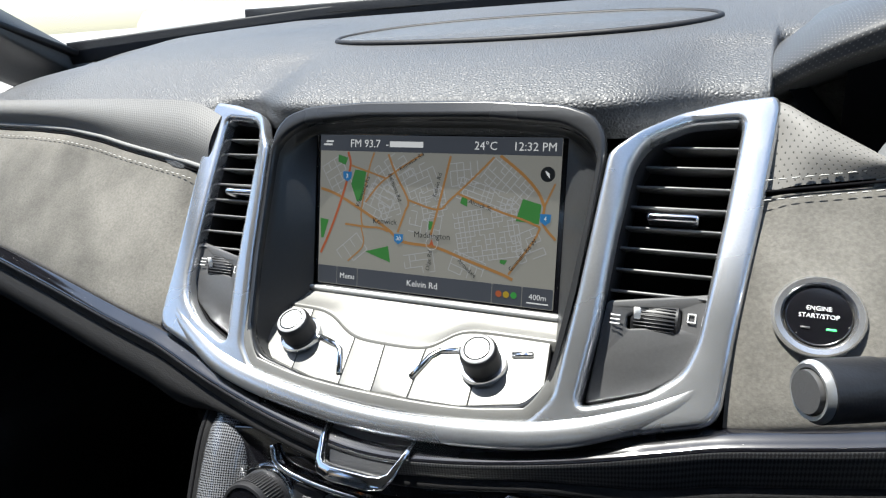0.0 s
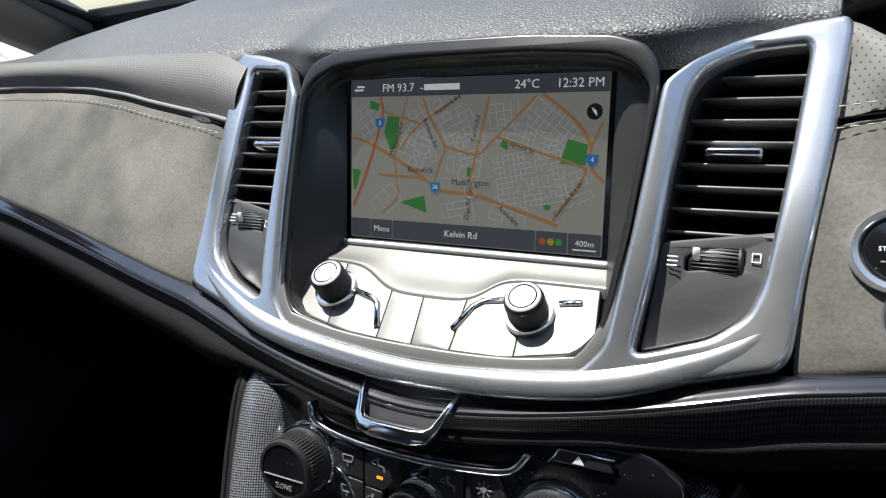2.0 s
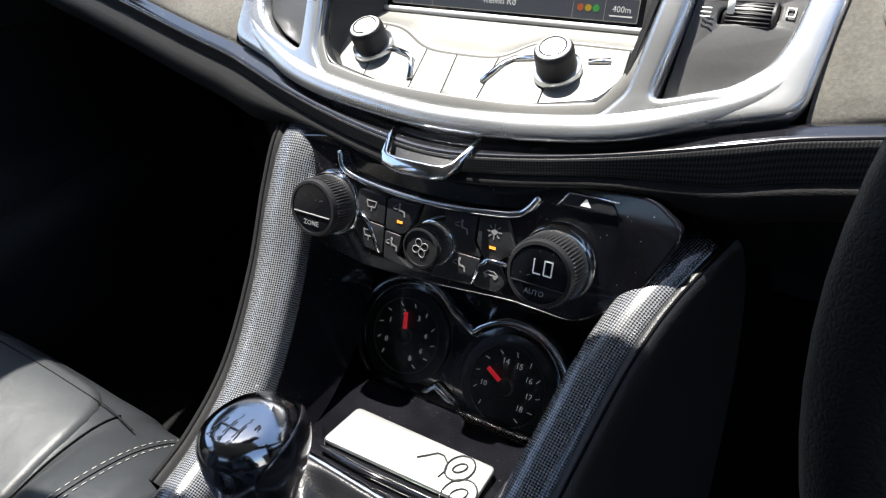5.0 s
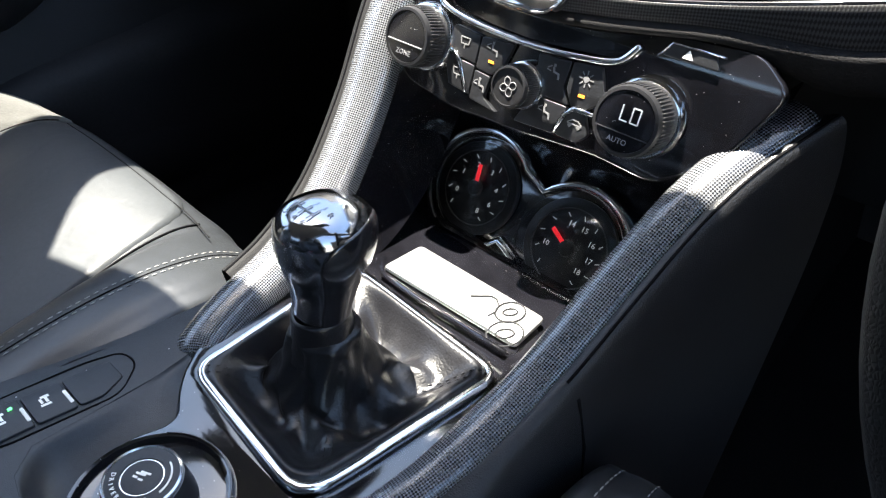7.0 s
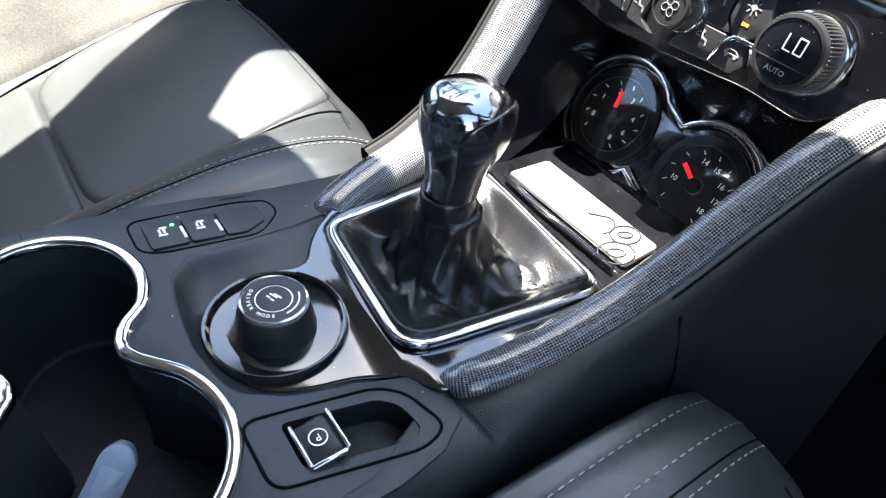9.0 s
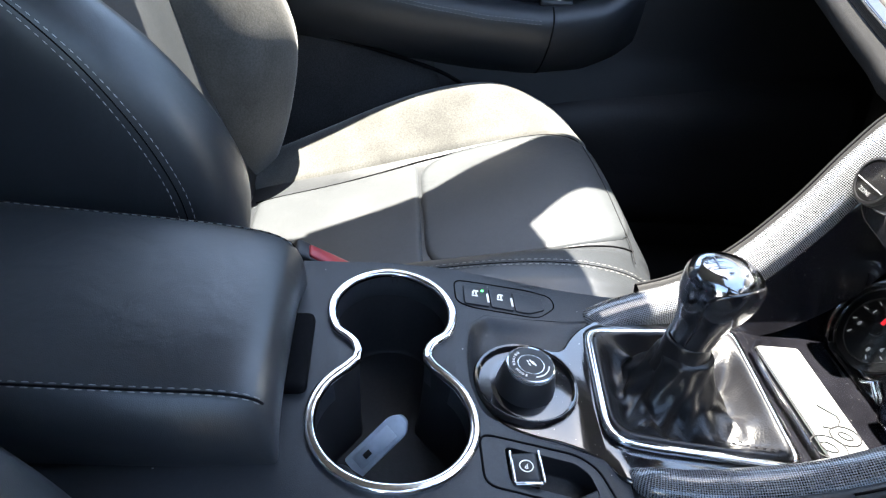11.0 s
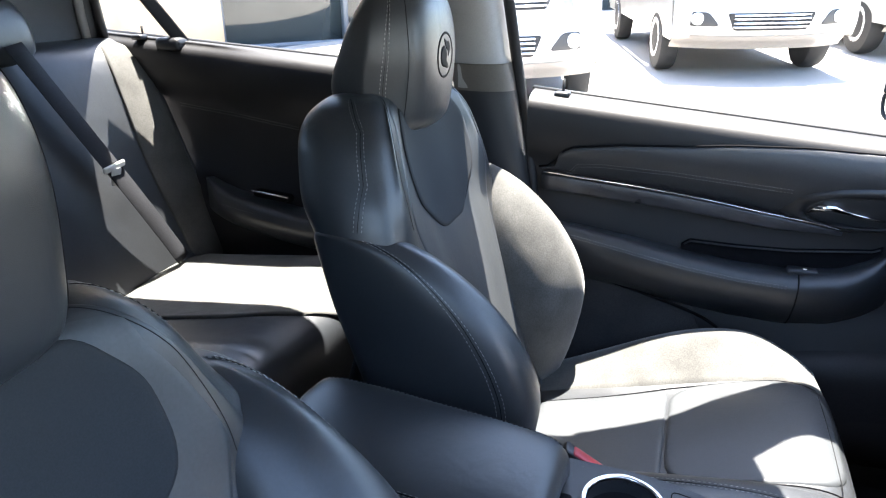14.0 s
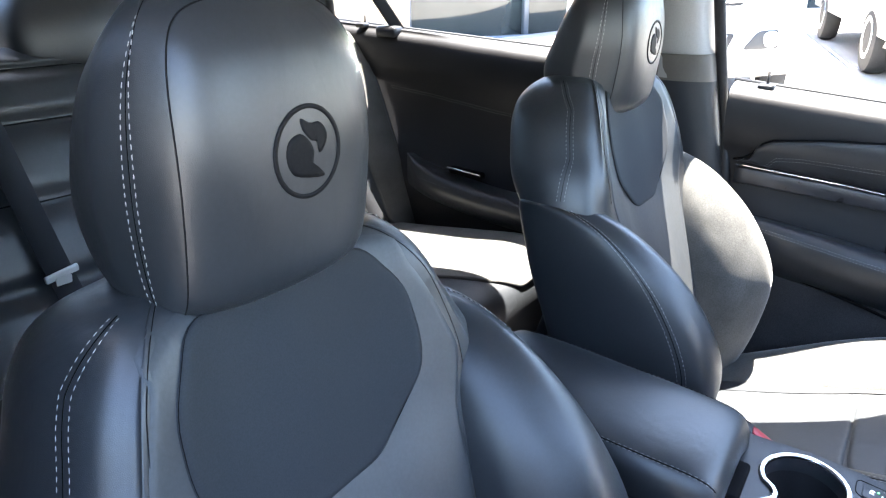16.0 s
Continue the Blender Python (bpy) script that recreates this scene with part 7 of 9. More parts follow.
driver_seat = build_seat(1, "black leather driver's sports seat with a round headrest emblem", [0.608, 0.653, 0.708, 0.746, 0.768, 0.778, 0.778, 0.768, 0.738, 0.655, 0.47], 0.97, 0.046)
settle(driver_seat)
driver_seat.location += Vector((0.386, 0.010, -0.022))

# belt buckles beside the seats
def buckle(x, y, z, rx, rz, k=1.0):
    b = thing("belt_buckle", "black seat belt buckle with a red release button", "buckle", "belt buckles")
    m = pose(x, y, z, rx, 0, rz) @ Matrix.Diagonal((k, 1 / k ** 1.5, 1, 1))
    put("body", moved(block(0.024, 0.062, 0.034, 0.004, 3), m), PLASTIC, b)
    put("release_button", moved(block(0.017, 0.046, 0.008, 0.002, 2), m @ pose(0.002, 0.004, 0.0150)), RED, b, "red release button")
    put("stalk", moved(block(0.018, 0.03, 0.10, 0.004, 2), m @ pose(0, -0.022, -0.06)), DARK, b)
    settle(b)
    return b


buckle(-0.160, -0.545, 0.732, -32, 6)
buckle(0.1490, -0.484, 0.762, -4, -15, 1.35)

# ---- front passenger door ----
DOORPAD = material("black_door_trim", (0.012, 0.012, 0.014), rough=0.55, spec=0.34, grain=0.12, grain_size=400, stain=0.15, stain_size=8, bump=0.4, bump_size=800, bump_kind="VORONOI", depth=0.0004)

fd = thing("front_passenger_door", "black door panel with chrome strip, armrest and stitched pad", "door", kind="structure")
rows = []
for y in np.linspace(-0.755, 0.36, 14):
    z = sill_front(y)
    f = lerp(y, [-0.755, 0.0, 0.36], [0, 0, 0.0])
    pk = lerp(y, [-0.755, -0.70, -0.45, -0.1, 0.2, 0.36], [0.0, 0.0, 0.035, 0.055, 0.05, 0.02])
    rows.append([(-0.775, y, z - 0.01), (-0.765, y, z + 0.002), (-0.735, y, z + 0.002), (-0.706, y, z - 0.005), (-0.690, y, z - 0.018), (-0.685, y, z - 0.042), (-0.689, y, z - 0.078), (-0.703, y, z - 0.11), (-0.722, y, z - 0.14), (-0.728, y, z - 0.19), (-0.722, y, z - 0.25), (-0.716, y, z - 0.31), (-0.708 + pk * 0.3, y, 0.72), (-0.702 + pk, y, 0.60), (-0.702 + pk, y, 0.50), (-0.715, y, 0.43)])
dsh = Sheet(rows, 60, 60)
put("panel", dsh.mesh("panel"), DOORPAD, fd, "black soft door panel")
def on_door(y, z, lift=0.0):
    zs = sill_front(y)
    g = dsh.g
    j = float(np.interp(y, [-0.755, 0.36], [0, 59]))
    col = g[int(min(round(j), 59))]
    k = np.argsort(col[4:, 2])
    x = float(np.interp(z, col[4:, 2][k], col[4:, 0][k]))
    return (x + lift, y, z)


# padded insert with stitching above the chrome strip
strip_z = lambda y: lerp(y, [-0.715, -0.537, -0.413, -0.321, -0.196, -0.16], [0.987, 0.972, 0.958, 0.944, 0.926, 0.918])
top_z = lambda y: lerp(y, [-0.735, -0.703, -0.692, -0.667, -0.57, -0.45, -0.38, -0.26, -0.14, 0.3], [0.996, 1.003, 1.030, 1.046, 1.058, 1.064, 1.070, 1.073, 1.068, 1.03])
rws = []
for y in [-0.728 + 0.828 * (k / 44) ** 1.7 for k in range(45)]:
    a, b = strip_z(y) + 0.006, top_z(y)
    rws.append([on_door(y, a - 0.004, -0.006), on_door(y, a, 0.004), on_door(y, a * 0.6 + b * 0.4, 0.010), on_door(y, a * 0.3 + b * 0.7, 0.010), on_door(y, b - 0.004, 0.006), on_door(y, b + 0.002, -0.006)])
ps = Sheet(rws, 16, 90)
put("upper_pad", ps.mesh("upper_pad", flip=True), LEATHER, fd, "stitched black leather pad")
put("seam", sweep([on_door(y, top_z(y), 0.003) for y in np.linspace(-0.735, -0.02, 40)], circle(0.002, 6)), SEAM_SHADE, fd)
for dz in (0.0, 0.007):
    q = [on_door(y, lerp(y, [-0.68, -0.666, -0.655, -0.61, -0.474, -0.344, -0.26], [0.985, 0.998, 1.011, 1.016, 1.012, 1.002, 0.996]) - dz, 0.012) for y in np.linspace(-0.675, -0.27, 60)]
    put("stitching", stitches(q, gap=0.002), DIMTHREAD, fd, "grey thread")
# chrome strip with a smoked lower half
put("chrome_strip", sweep([on_door(y, strip_z(y), 0.010) for y in np.linspace(-0.728, -0.165, 30)], fillet([(-0.004, -0.0045), (0.004, -0.0045), (0.004, 0.0045), (-0.004, 0.0045)], 0.002, 2), scale=[lerp(k, [0, 3, 29], [0.3, 0.36, 0.22]) for k in range(30)]), CHROME, fd, "chrome strip")
put("smoked_strip", sweep([on_door(y, strip_z(y) - lerp(y, [-0.728, -0.3, -0.175], [0.021, 0.016, 0.008]), 0.008) for y in np.linspace(-0.728, -0.175, 30)], fillet([(-0.004, -0.012), (0.004, -0.012), (0.004, 0.012), (-0.004, 0.012)], 0.003, 2), scale=[lerp(k, [0, 23, 29], [1.45, 1.05, 0.3]) for k in range(30)]), SMOKED, fd, "smoked gloss strip")
# armrest with pull recess
rws = []
ar_z = lambda y: lerp(y, [-0.74, -0.65, -0.525, -0.43, -0.34, -0.25, -0.17, -0.12, -0.085], [0.895, 0.890, 0.873, 0.858, 0.848, 0.845, 0.856, 0.878, 0.908])
for y in np.linspace(-0.74, -0.085, 24):
    z = ar_z(y)
    o = lerp(y, [-0.74, -0.68, -0.5, -0.25, -0.15, -0.11, -0.085], [0.02, 0.060, 0.080, 0.085, 0.072, 0.050, 0.020])
    rws.append([(-0.73, y, z - 0.01), (-0.722 + 0.02, y, z - 0.004), (-0.720 + o * 0.75, y, z + 0.004), (-0.720 + o, y, z - 0.006), (-0.720 + o + 0.004, y, z - 0.024), (-0.720 + o * 0.92, y, z - 0.055), (-0.720 + o * 0.55, y, z - 0.095), (-0.722, y, z - 0.13)])
ars = Sheet(rws, 30, 60)
put("armrest", ars.mesh("armrest", flip=True), LEATHER, fd, "black leather door armrest")
for u in (0.47, 0.51):
    put("stitching", stitches([ars.at(u, v, 0.0008) for v in np.linspace(0.10, 0.74, 80)], gap=0.002), DIMTHREAD, fd, "grey thread")
put("seam", sweep([ars.at(u, 0.76, 0.0003) for u in np.linspace(0.30, 0.95, 20)], circle(0.0013, 6)), SEAM_SHADE, fd)
# dark patch above the armrest for the shade in the pull well
well = []
for y in np.linspace(-0.445, -0.105, 24):
    z, h = ar_z(y), lerp(y, [-0.445, -0.43, -0.34, -0.25, -0.17, -0.105], [0.001, 0.014, 0.022, 0.027, 0.024, 0.002])
    well.append([on_door(y, z - 0.012, 0.010), on_door(y, z, 0.006), on_door(y, z + h * 0.6, 0.004), on_door(y, z + h, 0.007), on_door(y, z + h + 0.003, 0.001)])
put("pull_well", Sheet(well, 14, 50).mesh("pull_well", flip=True), SEAM_SHADE, fd, "dark patch for the shade in the pull well")
put("well_rim", sweep([on_door(y, ar_z(y) + lerp(y, [-0.445, -0.43, -0.34, -0.25, -0.17, -0.105], [0.001, 0.014, 0.022, 0.027, 0.024, 0.002]), 0.008) for y in np.linspace(-0.44, -0.11, 30)], circle(0.0016, 6)), PLASTIC, fd)
put("switch", moved(block(0.022, 0.05, 0.012, 0.004, 2), pose(-0.672, -0.235, 0.852)), PLASTIC, fd, "window switch")
put("switch_mark", moved(block(0.004, 0.006, 0.001, 0.0003, 1), pose(-0.666, -0.232, 0.8585)), WHITE, fd)
# felt panel below the armrest
FELT = material("grey_felt", (0.034, 0.034, 0.036), rough=0.95, spec=0.1, grain=0.25, grain_size=500, stain=0.2, stain_size=9, bump=0.6, bump_size=600, depth=0.001)
felt = []
for y in np.linspace(-0.71, -0.372, 24):
    top = lerp(y, [-0.71, -0.637, -0.412, -0.395, -0.372], [0.815, 0.800, 0.745, 0.70, 0.64])
    felt.append([on_door(y, top + 0.004, -0.002)] + [on_door(y, top + (0.50 - top) * k, 0.004) for k in (0.01, 0.3, 0.6, 1.0)])
put("felt_panel", Sheet(felt, 14, 40).mesh("felt_panel", flip=True), FELT, fd, "dark grey felt panel")
# lower pocket edge
put("pocket_line", sweep(spline([(-0.704, -0.70, 0.80), (-0.690, -0.45, 0.745), (-0.672, -0.36, 0.715), (-0.665, -0.30, 0.66)], 24), circle(0.003, 6)), SEAM_SHADE, fd)
put("pocket", Sheet([[(-0.705, y, 0.70 + t), (-0.655, y, 0.67 + t), (-0.645, y, 0.60 + t * 0.5), (-0.65, y, 0.50), (-0.70, y, 0.45)] for y, t in ((-0.34, -0.04), (-0.2, 0.0), (0.0, 0.02), (0.2, 0.04), (0.3, 0.05))], 16, 24).mesh("pocket", flip=True), DARK, fd, "black door pocket")
# inner handle in a round-ended recess
hout = [tuple(q) for q in spline([(-0.288, 0.952), (-0.258, 0.988), (-0.227, 1.000), (-0.187, 1.009), (-0.124, 1.016), (-0.03, 1.016), (0.03, 0.992), (0.03, 0.955), (-0.046, 0.936), (-0.119, 0.926), (-0.173, 0.925), (-0.240, 0.932)], 80, True)]
hin = [tuple(q) for q in spline([(-0.242, 0.950), (-0.229, 0.972), (-0.198, 0.986), (-0.149, 0.991), (-0.112, 0.987), (-0.104, 0.968), (-0.107, 0.943), (-0.119, 0.933), (-0.171, 0.931), (-0.220, 0.936)], 80, True)]
HC = (-0.165, 0.961)
ho, hi = by_angle(hout, HC, 64), by_angle(hin, HC, 64)
mixed = lambda f, lift: [on_door(a[0] * (1 - f) + b[0] * f, a[1] * (1 - f) + b[1] * f, lift) for a, b in zip(ho, hi)]
put("handle_surround", Sheet([mixed(-0.04, -0.004), mixed(0.04, 0.006), mixed(0.35, 0.014), mixed(0.75, 0.016), mixed(1.0, 0.010), mixed(1.02, 0.0)], 64, 24, True).mesh("handle_surround"), PLASTIC, fd, "black handle surround")
# recess floor, its shade put into the near-black colour
put("handle_recess", mesh_of("handle_recess", mixed(1.0, 0.003) + [(-0.745, HC[0], HC[1])], [(i, (i + 1) % 64, 64) for i in range(64)]), SEAM_SHADE, fd)
hp = [(-0.241, 0.953), (-0.222, 0.966), (-0.200, 0.968), (-0.182, 0.960), (-0.150, 0.953), (-0.118, 0.947)]
put("door_handle", sweep([on_door(y, z, 0.014) for y, z in hp], circle(0.010, 12, 0.008), scale=[0.3, 1.0, 1.05, 0.55, 0.42, 0.32]), CHROME, fd, "chrome inner door handle")
put("lock_switch", moved(block(0.006, 0.040, 0.022, 0.003, 2), pose(-0.706, -0.076, 0.967, 0, 0, 4)), PLASTIC, fd)
for dy in (-0.010, 0.010):
    put("lock_mark", moved(block(0.001, 0.006, 0.005, 0.0003, 1), pose(-0.7022, -0.076 + dy, 0.967 + dy * 0.4, 0, 0, 4)), WHITE, fd)
put("lock_pin", sweep([(-0.737, -0.696, sill_front(-0.696) - 0.005), (-0.737, -0.696, sill_front(-0.696) + 0.030)], circle(0.0028, 8)), DARK, fd)
put("pin_collar", moved(block(0.026, 0.030, 0.012, 0.004, 2), pose(-0.728, -0.696, sill_front(-0.696) + 0.001)), PLASTIC, fd)
g = put("window_pane", Sheet([[(-0.752, y, sill_front(y) - 0.02), (-0.715, y, 1.27), (-0.655, y - 0.02, 1.40)] for y in (-0.76, -0.4, 0.0)] + [[(-0.752, 0.30, 1.03), (-0.74, 0.22, 1.10), (-0.70, 0.05, 1.22)]], 10, 12).mesh("pane"), GLASS, fd)
g.visible_shadow = False
put("window_seal", sweep([(-0.752, y, sill_front(y) + 0.003) for y in np.linspace(-0.76, 0.33, 10)], circle(0.005, 6)), DARK, fd)

# door mirror outside
mir = thing("door_mirror", "white door mirror seen through the passenger window", "mirror")
mw = pose(-0.973, -0.030, 1.118, 0, 0, 30)
sh = [[(a * r, y, b * r * 0.55) for a, b in ((-1, 0), (-0.8, 0.75), (0, 0.95), (0.8, 0.8), (1, 0), (0.8, -0.75), (0, -0.9), (-0.8, -0.7))] for y, r in ((0.004, 0.102), (0.015, 0.108), (0.05, 0.100), (0.09, 0.075), (0.110, 0.03))]
put("shell", moved(Sheet(sh, 40, 20, True).mesh("shell", caps=True), mw), material("white_paint", (0.78, 0.78, 0.77), rough=0.25, coat=0.5, stain=0.04), mir)
rim_m = [tuple(q) for q in spline([(-0.100, 0.0), (-0.085, 0.045), (0.0, 0.058), (0.085, 0.052), (0.100, 0.0), (0.085, -0.048), (0.0, -0.056), (-0.085, -0.045)], 48, True)]
put("glass", moved(mesh_of("mirror_glass", [(a * 0.97, 0.0, b * 0.96) for a, b in rim_m], [tuple(range(48))]), mw), material("mirror", (0.40, 0.44, 0.46), rough=0.02, metal=1.0), mir, "mirror glass")
put("edge", moved(sweep([(a, 0.001, b) for a, b in rim_m], circle(0.005, 6), closed=True), mw), DARK, mir)
put("arm", sweep([(-0.79, 0.06, 1.075), (-0.89, 0.045, 1.07)], circle(0.02, 10, 0.014)), DARK, mir)

# ---- rear passenger door ----
rd = thing("rear_passenger_door", "black rear door panel with stitched pad and armrest", "door", kind="structure")
rows = []
for y in np.linspace(-1.86, -0.915, 14):
    z = sill_rear(y)
    rows.append([(-0.775, y, z - 0.01), (-0.765, y, z + 0.002), (-0.735, y, z + 0.002), (-0.706, y, z - 0.005), (-0.690, y, z - 0.018), (-0.685, y, z - 0.045), (-0.690, y, z - 0.085), (-0.704, y, z - 0.12), (-0.722, y, z - 0.16), (-0.728, y, z - 0.21), (-0.722, y, z - 0.28), (-0.712, y, 0.85), (-0.705, y, 0.72), (-0.70, y, 0.60), (-0.70, y, 0.50), (-0.715, y, 0.43)])
inset = lambda y: lerp(y, [-1.86, -1.5, -1.3], [-0.025, -0.023, 0.0])   # thinner towards the rear pillar
rows = [[(x + (inset(y) if -0.73 < x and z > 0.9 else 0.0), y, z) for x, y, z in r] for r in rows]
rsh = Sheet(rows, 60, 50)
put("panel", rsh.mesh("panel"), DOORPAD, rd, "black rear door panel")
rpz = lambda y: lerp(y, [-1.64, -1.26, -0.95], [1.082, 1.042, 1.005])
for dz, kind in ((0.0, "stitching"), (0.006, "stitching"), (-0.030, "seam")):
    q = [(-0.716 + inset(y), y, rpz(y) - dz) for y in np.linspace(-1.64, -0.95, 70)]
    put(kind, stitches(q, gap=0.002) if kind == "stitching" else sweep(q, circle(0.003, 6)), DIMTHREAD if kind == "stitching" else SEAM_SHADE, rd)
put("armrest", Sheet([[(-0.73, y, z), (-0.70, y, z + 0.006), (-0.70 + o * 0.8, y, z + 0.004), (-0.70 + o, y, z - 0.012), (-0.70 + o, y, z - 0.035), (-0.70 + o * 0.6, y, z - 0.07), (-0.72, y, z - 0.10)] for y, z, o in ((-1.56, 0.905, 0.0), (-1.50, 0.885, 0.035), (-1.40, 0.865, 0.055), (-1.25, 0.845, 0.06), (-1.05, 0.835, 0.05), (-0.97, 0.86, 0.0))], 24, 40).mesh("armrest", flip=True), LEATHER, rd, "black rear door armrest")
put("stitching", stitches([(-0.644, y, lerp(y, [-1.5, -1.25, -1.05], [0.868, 0.828, 0.818])) for y in np.linspace(-1.48, -1.06, 50)]), DIMTHREAD, rd)
# dark block where a recess would be, coloured as its shade
put("recess", moved(block(0.03, 0.10, 0.02, 0.008, 2), pose(-0.690, -1.36, 0.885, -5)), SEAM_SHADE, rd)
put("recess_edge", moved(block(0.006, 0.10, 0.005, 0.002, 2), pose(-0.674, -1.36, 0.893, -5)), CHROME, rd)
put("lock_pin", sweep([(-0.735, -1.716, sill_rear(-1.716) - 0.005), (-0.735, -1.716, sill_rear(-1.716) + 0.026)], circle(0.0028, 8)), DARK, rd)
put("pin_collar", moved(block(0.026, 0.030, 0.012, 0.004, 2), pose(-0.722, -1.716, sill_rear(-1.716) + 0.001)), PLASTIC, rd)
put("window_divider", beam((-0.752, -1.60, sill_rear(-1.6) - 0.02), (-0.66, -1.685, 1.40), 0.028, 0.03, 0.005), DARK, rd, "black window divider bar")
put("divider_foot", moved(block(0.05, 0.07, 0.03, 0.012, 3), pose(-0.728, -1.625, sill_rear(-1.62) - 0.006)), PLASTIC, rd)
g = put("window_pane", Sheet([[(-0.752, y, sill_rear(y) - 0.02), (-0.71, y, 1.31), (-0.65, y - 0.02, 1.41)] for y in (-1.86, -1.5, -0.91)], 10, 12).mesh("pane"), GLASS, rd)
g.visible_shadow = False
put("window_seal", sweep([(-0.752, y, sill_rear(y) + 0.003) for y in np.linspace(-1.86, -0.91, 10)], circle(0.005, 6)), DARK, rd)

# ---- rear seat ----
rs = thing("rear_bench", "black leather rear bench with grey suede outer parts", "seat")
rows = []
for x in (-0.70, -0.66, -0.58, -0.45, -0.32, -0.25, -0.20, 0.0, 0.20, 0.25, 0.32, 0.45, 0.58, 0.66, 0.70):
    a = abs(x)
    dip = lerp(a, [0, 0.2, 0.25, 0.4, 0.58, 0.66, 0.70], [0.0, 0.0, 0.005, -0.012, 0.015, 0.01, -0.02])
    rows.append([(x, -1.66, 0.70 + dip), (x, -1.5, 0.712 + dip), (x, -1.3, 0.735 + dip), (x, -1.17, 0.748 + dip), (x, -1.105, 0.735 + dip), (x, -1.075, 0.69), (x, -1.078, 0.60), (x, -1.10, 0.42)])
rc = Sheet(rows, 40, 90, False, -1)
put("cushion", rc.mesh("cushion", flip=False), SEAT_LEATHER, rs, "black leather bench cushion")
put("cushion_side", patch(rc, dense(fillet([(0.06, 0.29), (0.06, 0.045), (0.62, 0.05), (0.66, 0.10), (0.66, 0.20), (0.50, 0.235)], 0.02, 4), 0.012), 0.006, "cushion_side", 24, 0.009), SEAT_SUEDE, rs, "grey suede cushion side")
rows = []
for x in (-0.735, -0.70, -0.64, -0.55, -0.42, -0.30, -0.23, -0.19, 0.0, 0.19, 0.23, 0.30, 0.42, 0.55, 0.64, 0.72):
    a = abs(x)
    o = lerp(a, [0, 0.19, 0.23, 0.42, 0.58, 0.66, 0.735], [0.03, 0.03, 0.012, -0.005, 0.03, 0.055, 0.06])
    rows.append([(x, -1.60 + o, 0.69), (x, -1.635 + o, 0.80), (x, -1.69 + o, 0.95), (x, -1.745 + o, 1.10), (x, -1.785 + o * 0.7, 1.20), (x, -1.82, 1.235), (x, -1.87, 1.22)])
rb = Sheet(rows, 90, 100)
for i in range(90):
    for uc in (0.67, 0.52, 0.37, 0.22):
        rb.g[40:, i, 1] -= 0.016 * math.exp(-((i / 89 - uc) / 0.022) ** 2)
put("backrest", rb.mesh("backrest", flip=True), SEAT_LEATHER, rs, "black leather bench backrest")
put("backrest_side", patch(rb, [tuple(w) for w in spline([(0.05, 0.135), (0.05, 0.045), (0.25, 0.030), (0.45, 0.030), (0.70, 0.045), (0.72, 0.12), (0.4, 0.155), (0.2, 0.152)], 90, True)], 0.006, "backrest_side", 24, 0.009), SEAT_SUEDE, rs, "grey suede backrest side")
for u in (0.67, 0.52, 0.37):
    put("seam", sweep([rb.at(u, v, 0.0002) for v in np.linspace(0.45, 0.97, 50)], circle(0.0015, 6)), SEAM_SHADE, rs)
for x, hi, wide in ((-0.34, 0.037, 1.02), (0.0, 0.037, 0.72), (0.34, 0.037, 1.02)):
    hr = [[(x + a * w * wide, yy + b * d, 1.19 + (z - 1.19) * (1 + hi / 0.119)) for a, b in ((-1, 0), (-0.85, 0.8), (0, 1), (0.85, 0.8), (1, 0), (0.85, -0.8), (0, -1), (-0.85, -0.8))] for z, w, d, yy in ((1.190, 0.10, 0.03, -1.83), (1.20, 0.160, 0.055, -1.832), (1.235, 0.175, 0.064, -1.838), (1.275, 0.165, 0.058, -1.845), (1.302, 0.125, 0.040, -1.85), (1.309, 0.04, 0.012, -1.85))]
    put("headrest", Sheet(hr, 40, 24, True).mesh("headrest", caps=True), SEAT_LEATHER, rs, "black leather rear headrest")
# rear belts
for pts, lab in (([(-0.43, -1.765, 1.24), (-0.474, -1.665, 1.05), (-0.522, -1.605, 0.90), (-0.580, -1.558, 0.74)], "black rear seat belt resting on the backrest"),
                 ([(0.235, -1.765, 1.235), (0.228, -1.70, 1.08), (0.215, -1.635, 0.90), (0.20, -1.575, 0.74)], "black rear seat belt with a metal tongue")):
    bt = thing("seat_belt", lab, "seat belt", "rear seat belts")
    q = spline(pts, 30)
    put("webbing", sweep(q, fillet([(-0.023, -0.0008), (0.023, -0.0008), (0.023, 0.0008), (-0.023, 0.0008)], 0.0006, 1), up=(0, 1, 0.5)), WEBBING, bt, "dark webbing")
    k = q[14 if pts[0][0] < 0 else 21]
    put("slider", moved(block(0.060, 0.008, 0.014, 0.003, 2), pose(k[0], k[1] + 0.006, k[2], -15, 8)), TONGUE, bt, "pale plastic slider")
    put("tongue", plate([fillet([(-0.014, 0), (0.014, 0), (0.012, -0.038), (-0.012, -0.038)], 0.003, 3), fillet([(-0.006, -0.022), (0.006, -0.022), (0.006, -0.032), (-0.006, -0.032)], 0.001, 2)], 0.002, 0.0004, lambda u, v, d: (k[0] + u, k[1] + 0.010 - d + v * 0.25, k[2] - 0.004 + v)), TONGUE, bt, "bright metal tongue")

# ---- outside ----
ASPHALT = material("sunlit_concrete", (0.35, 0.328, 0.308), rough=0.9, grain=0.12, grain_size=60, stain=0.14, stain_size=0.6, bump=0.3, bump_size=80, depth=0.003)
CARWHITE = material("white_car_paint", (0.52, 0.50, 0.47), rough=0.22, coat=0.6, stain=0.03, stain_size=2)
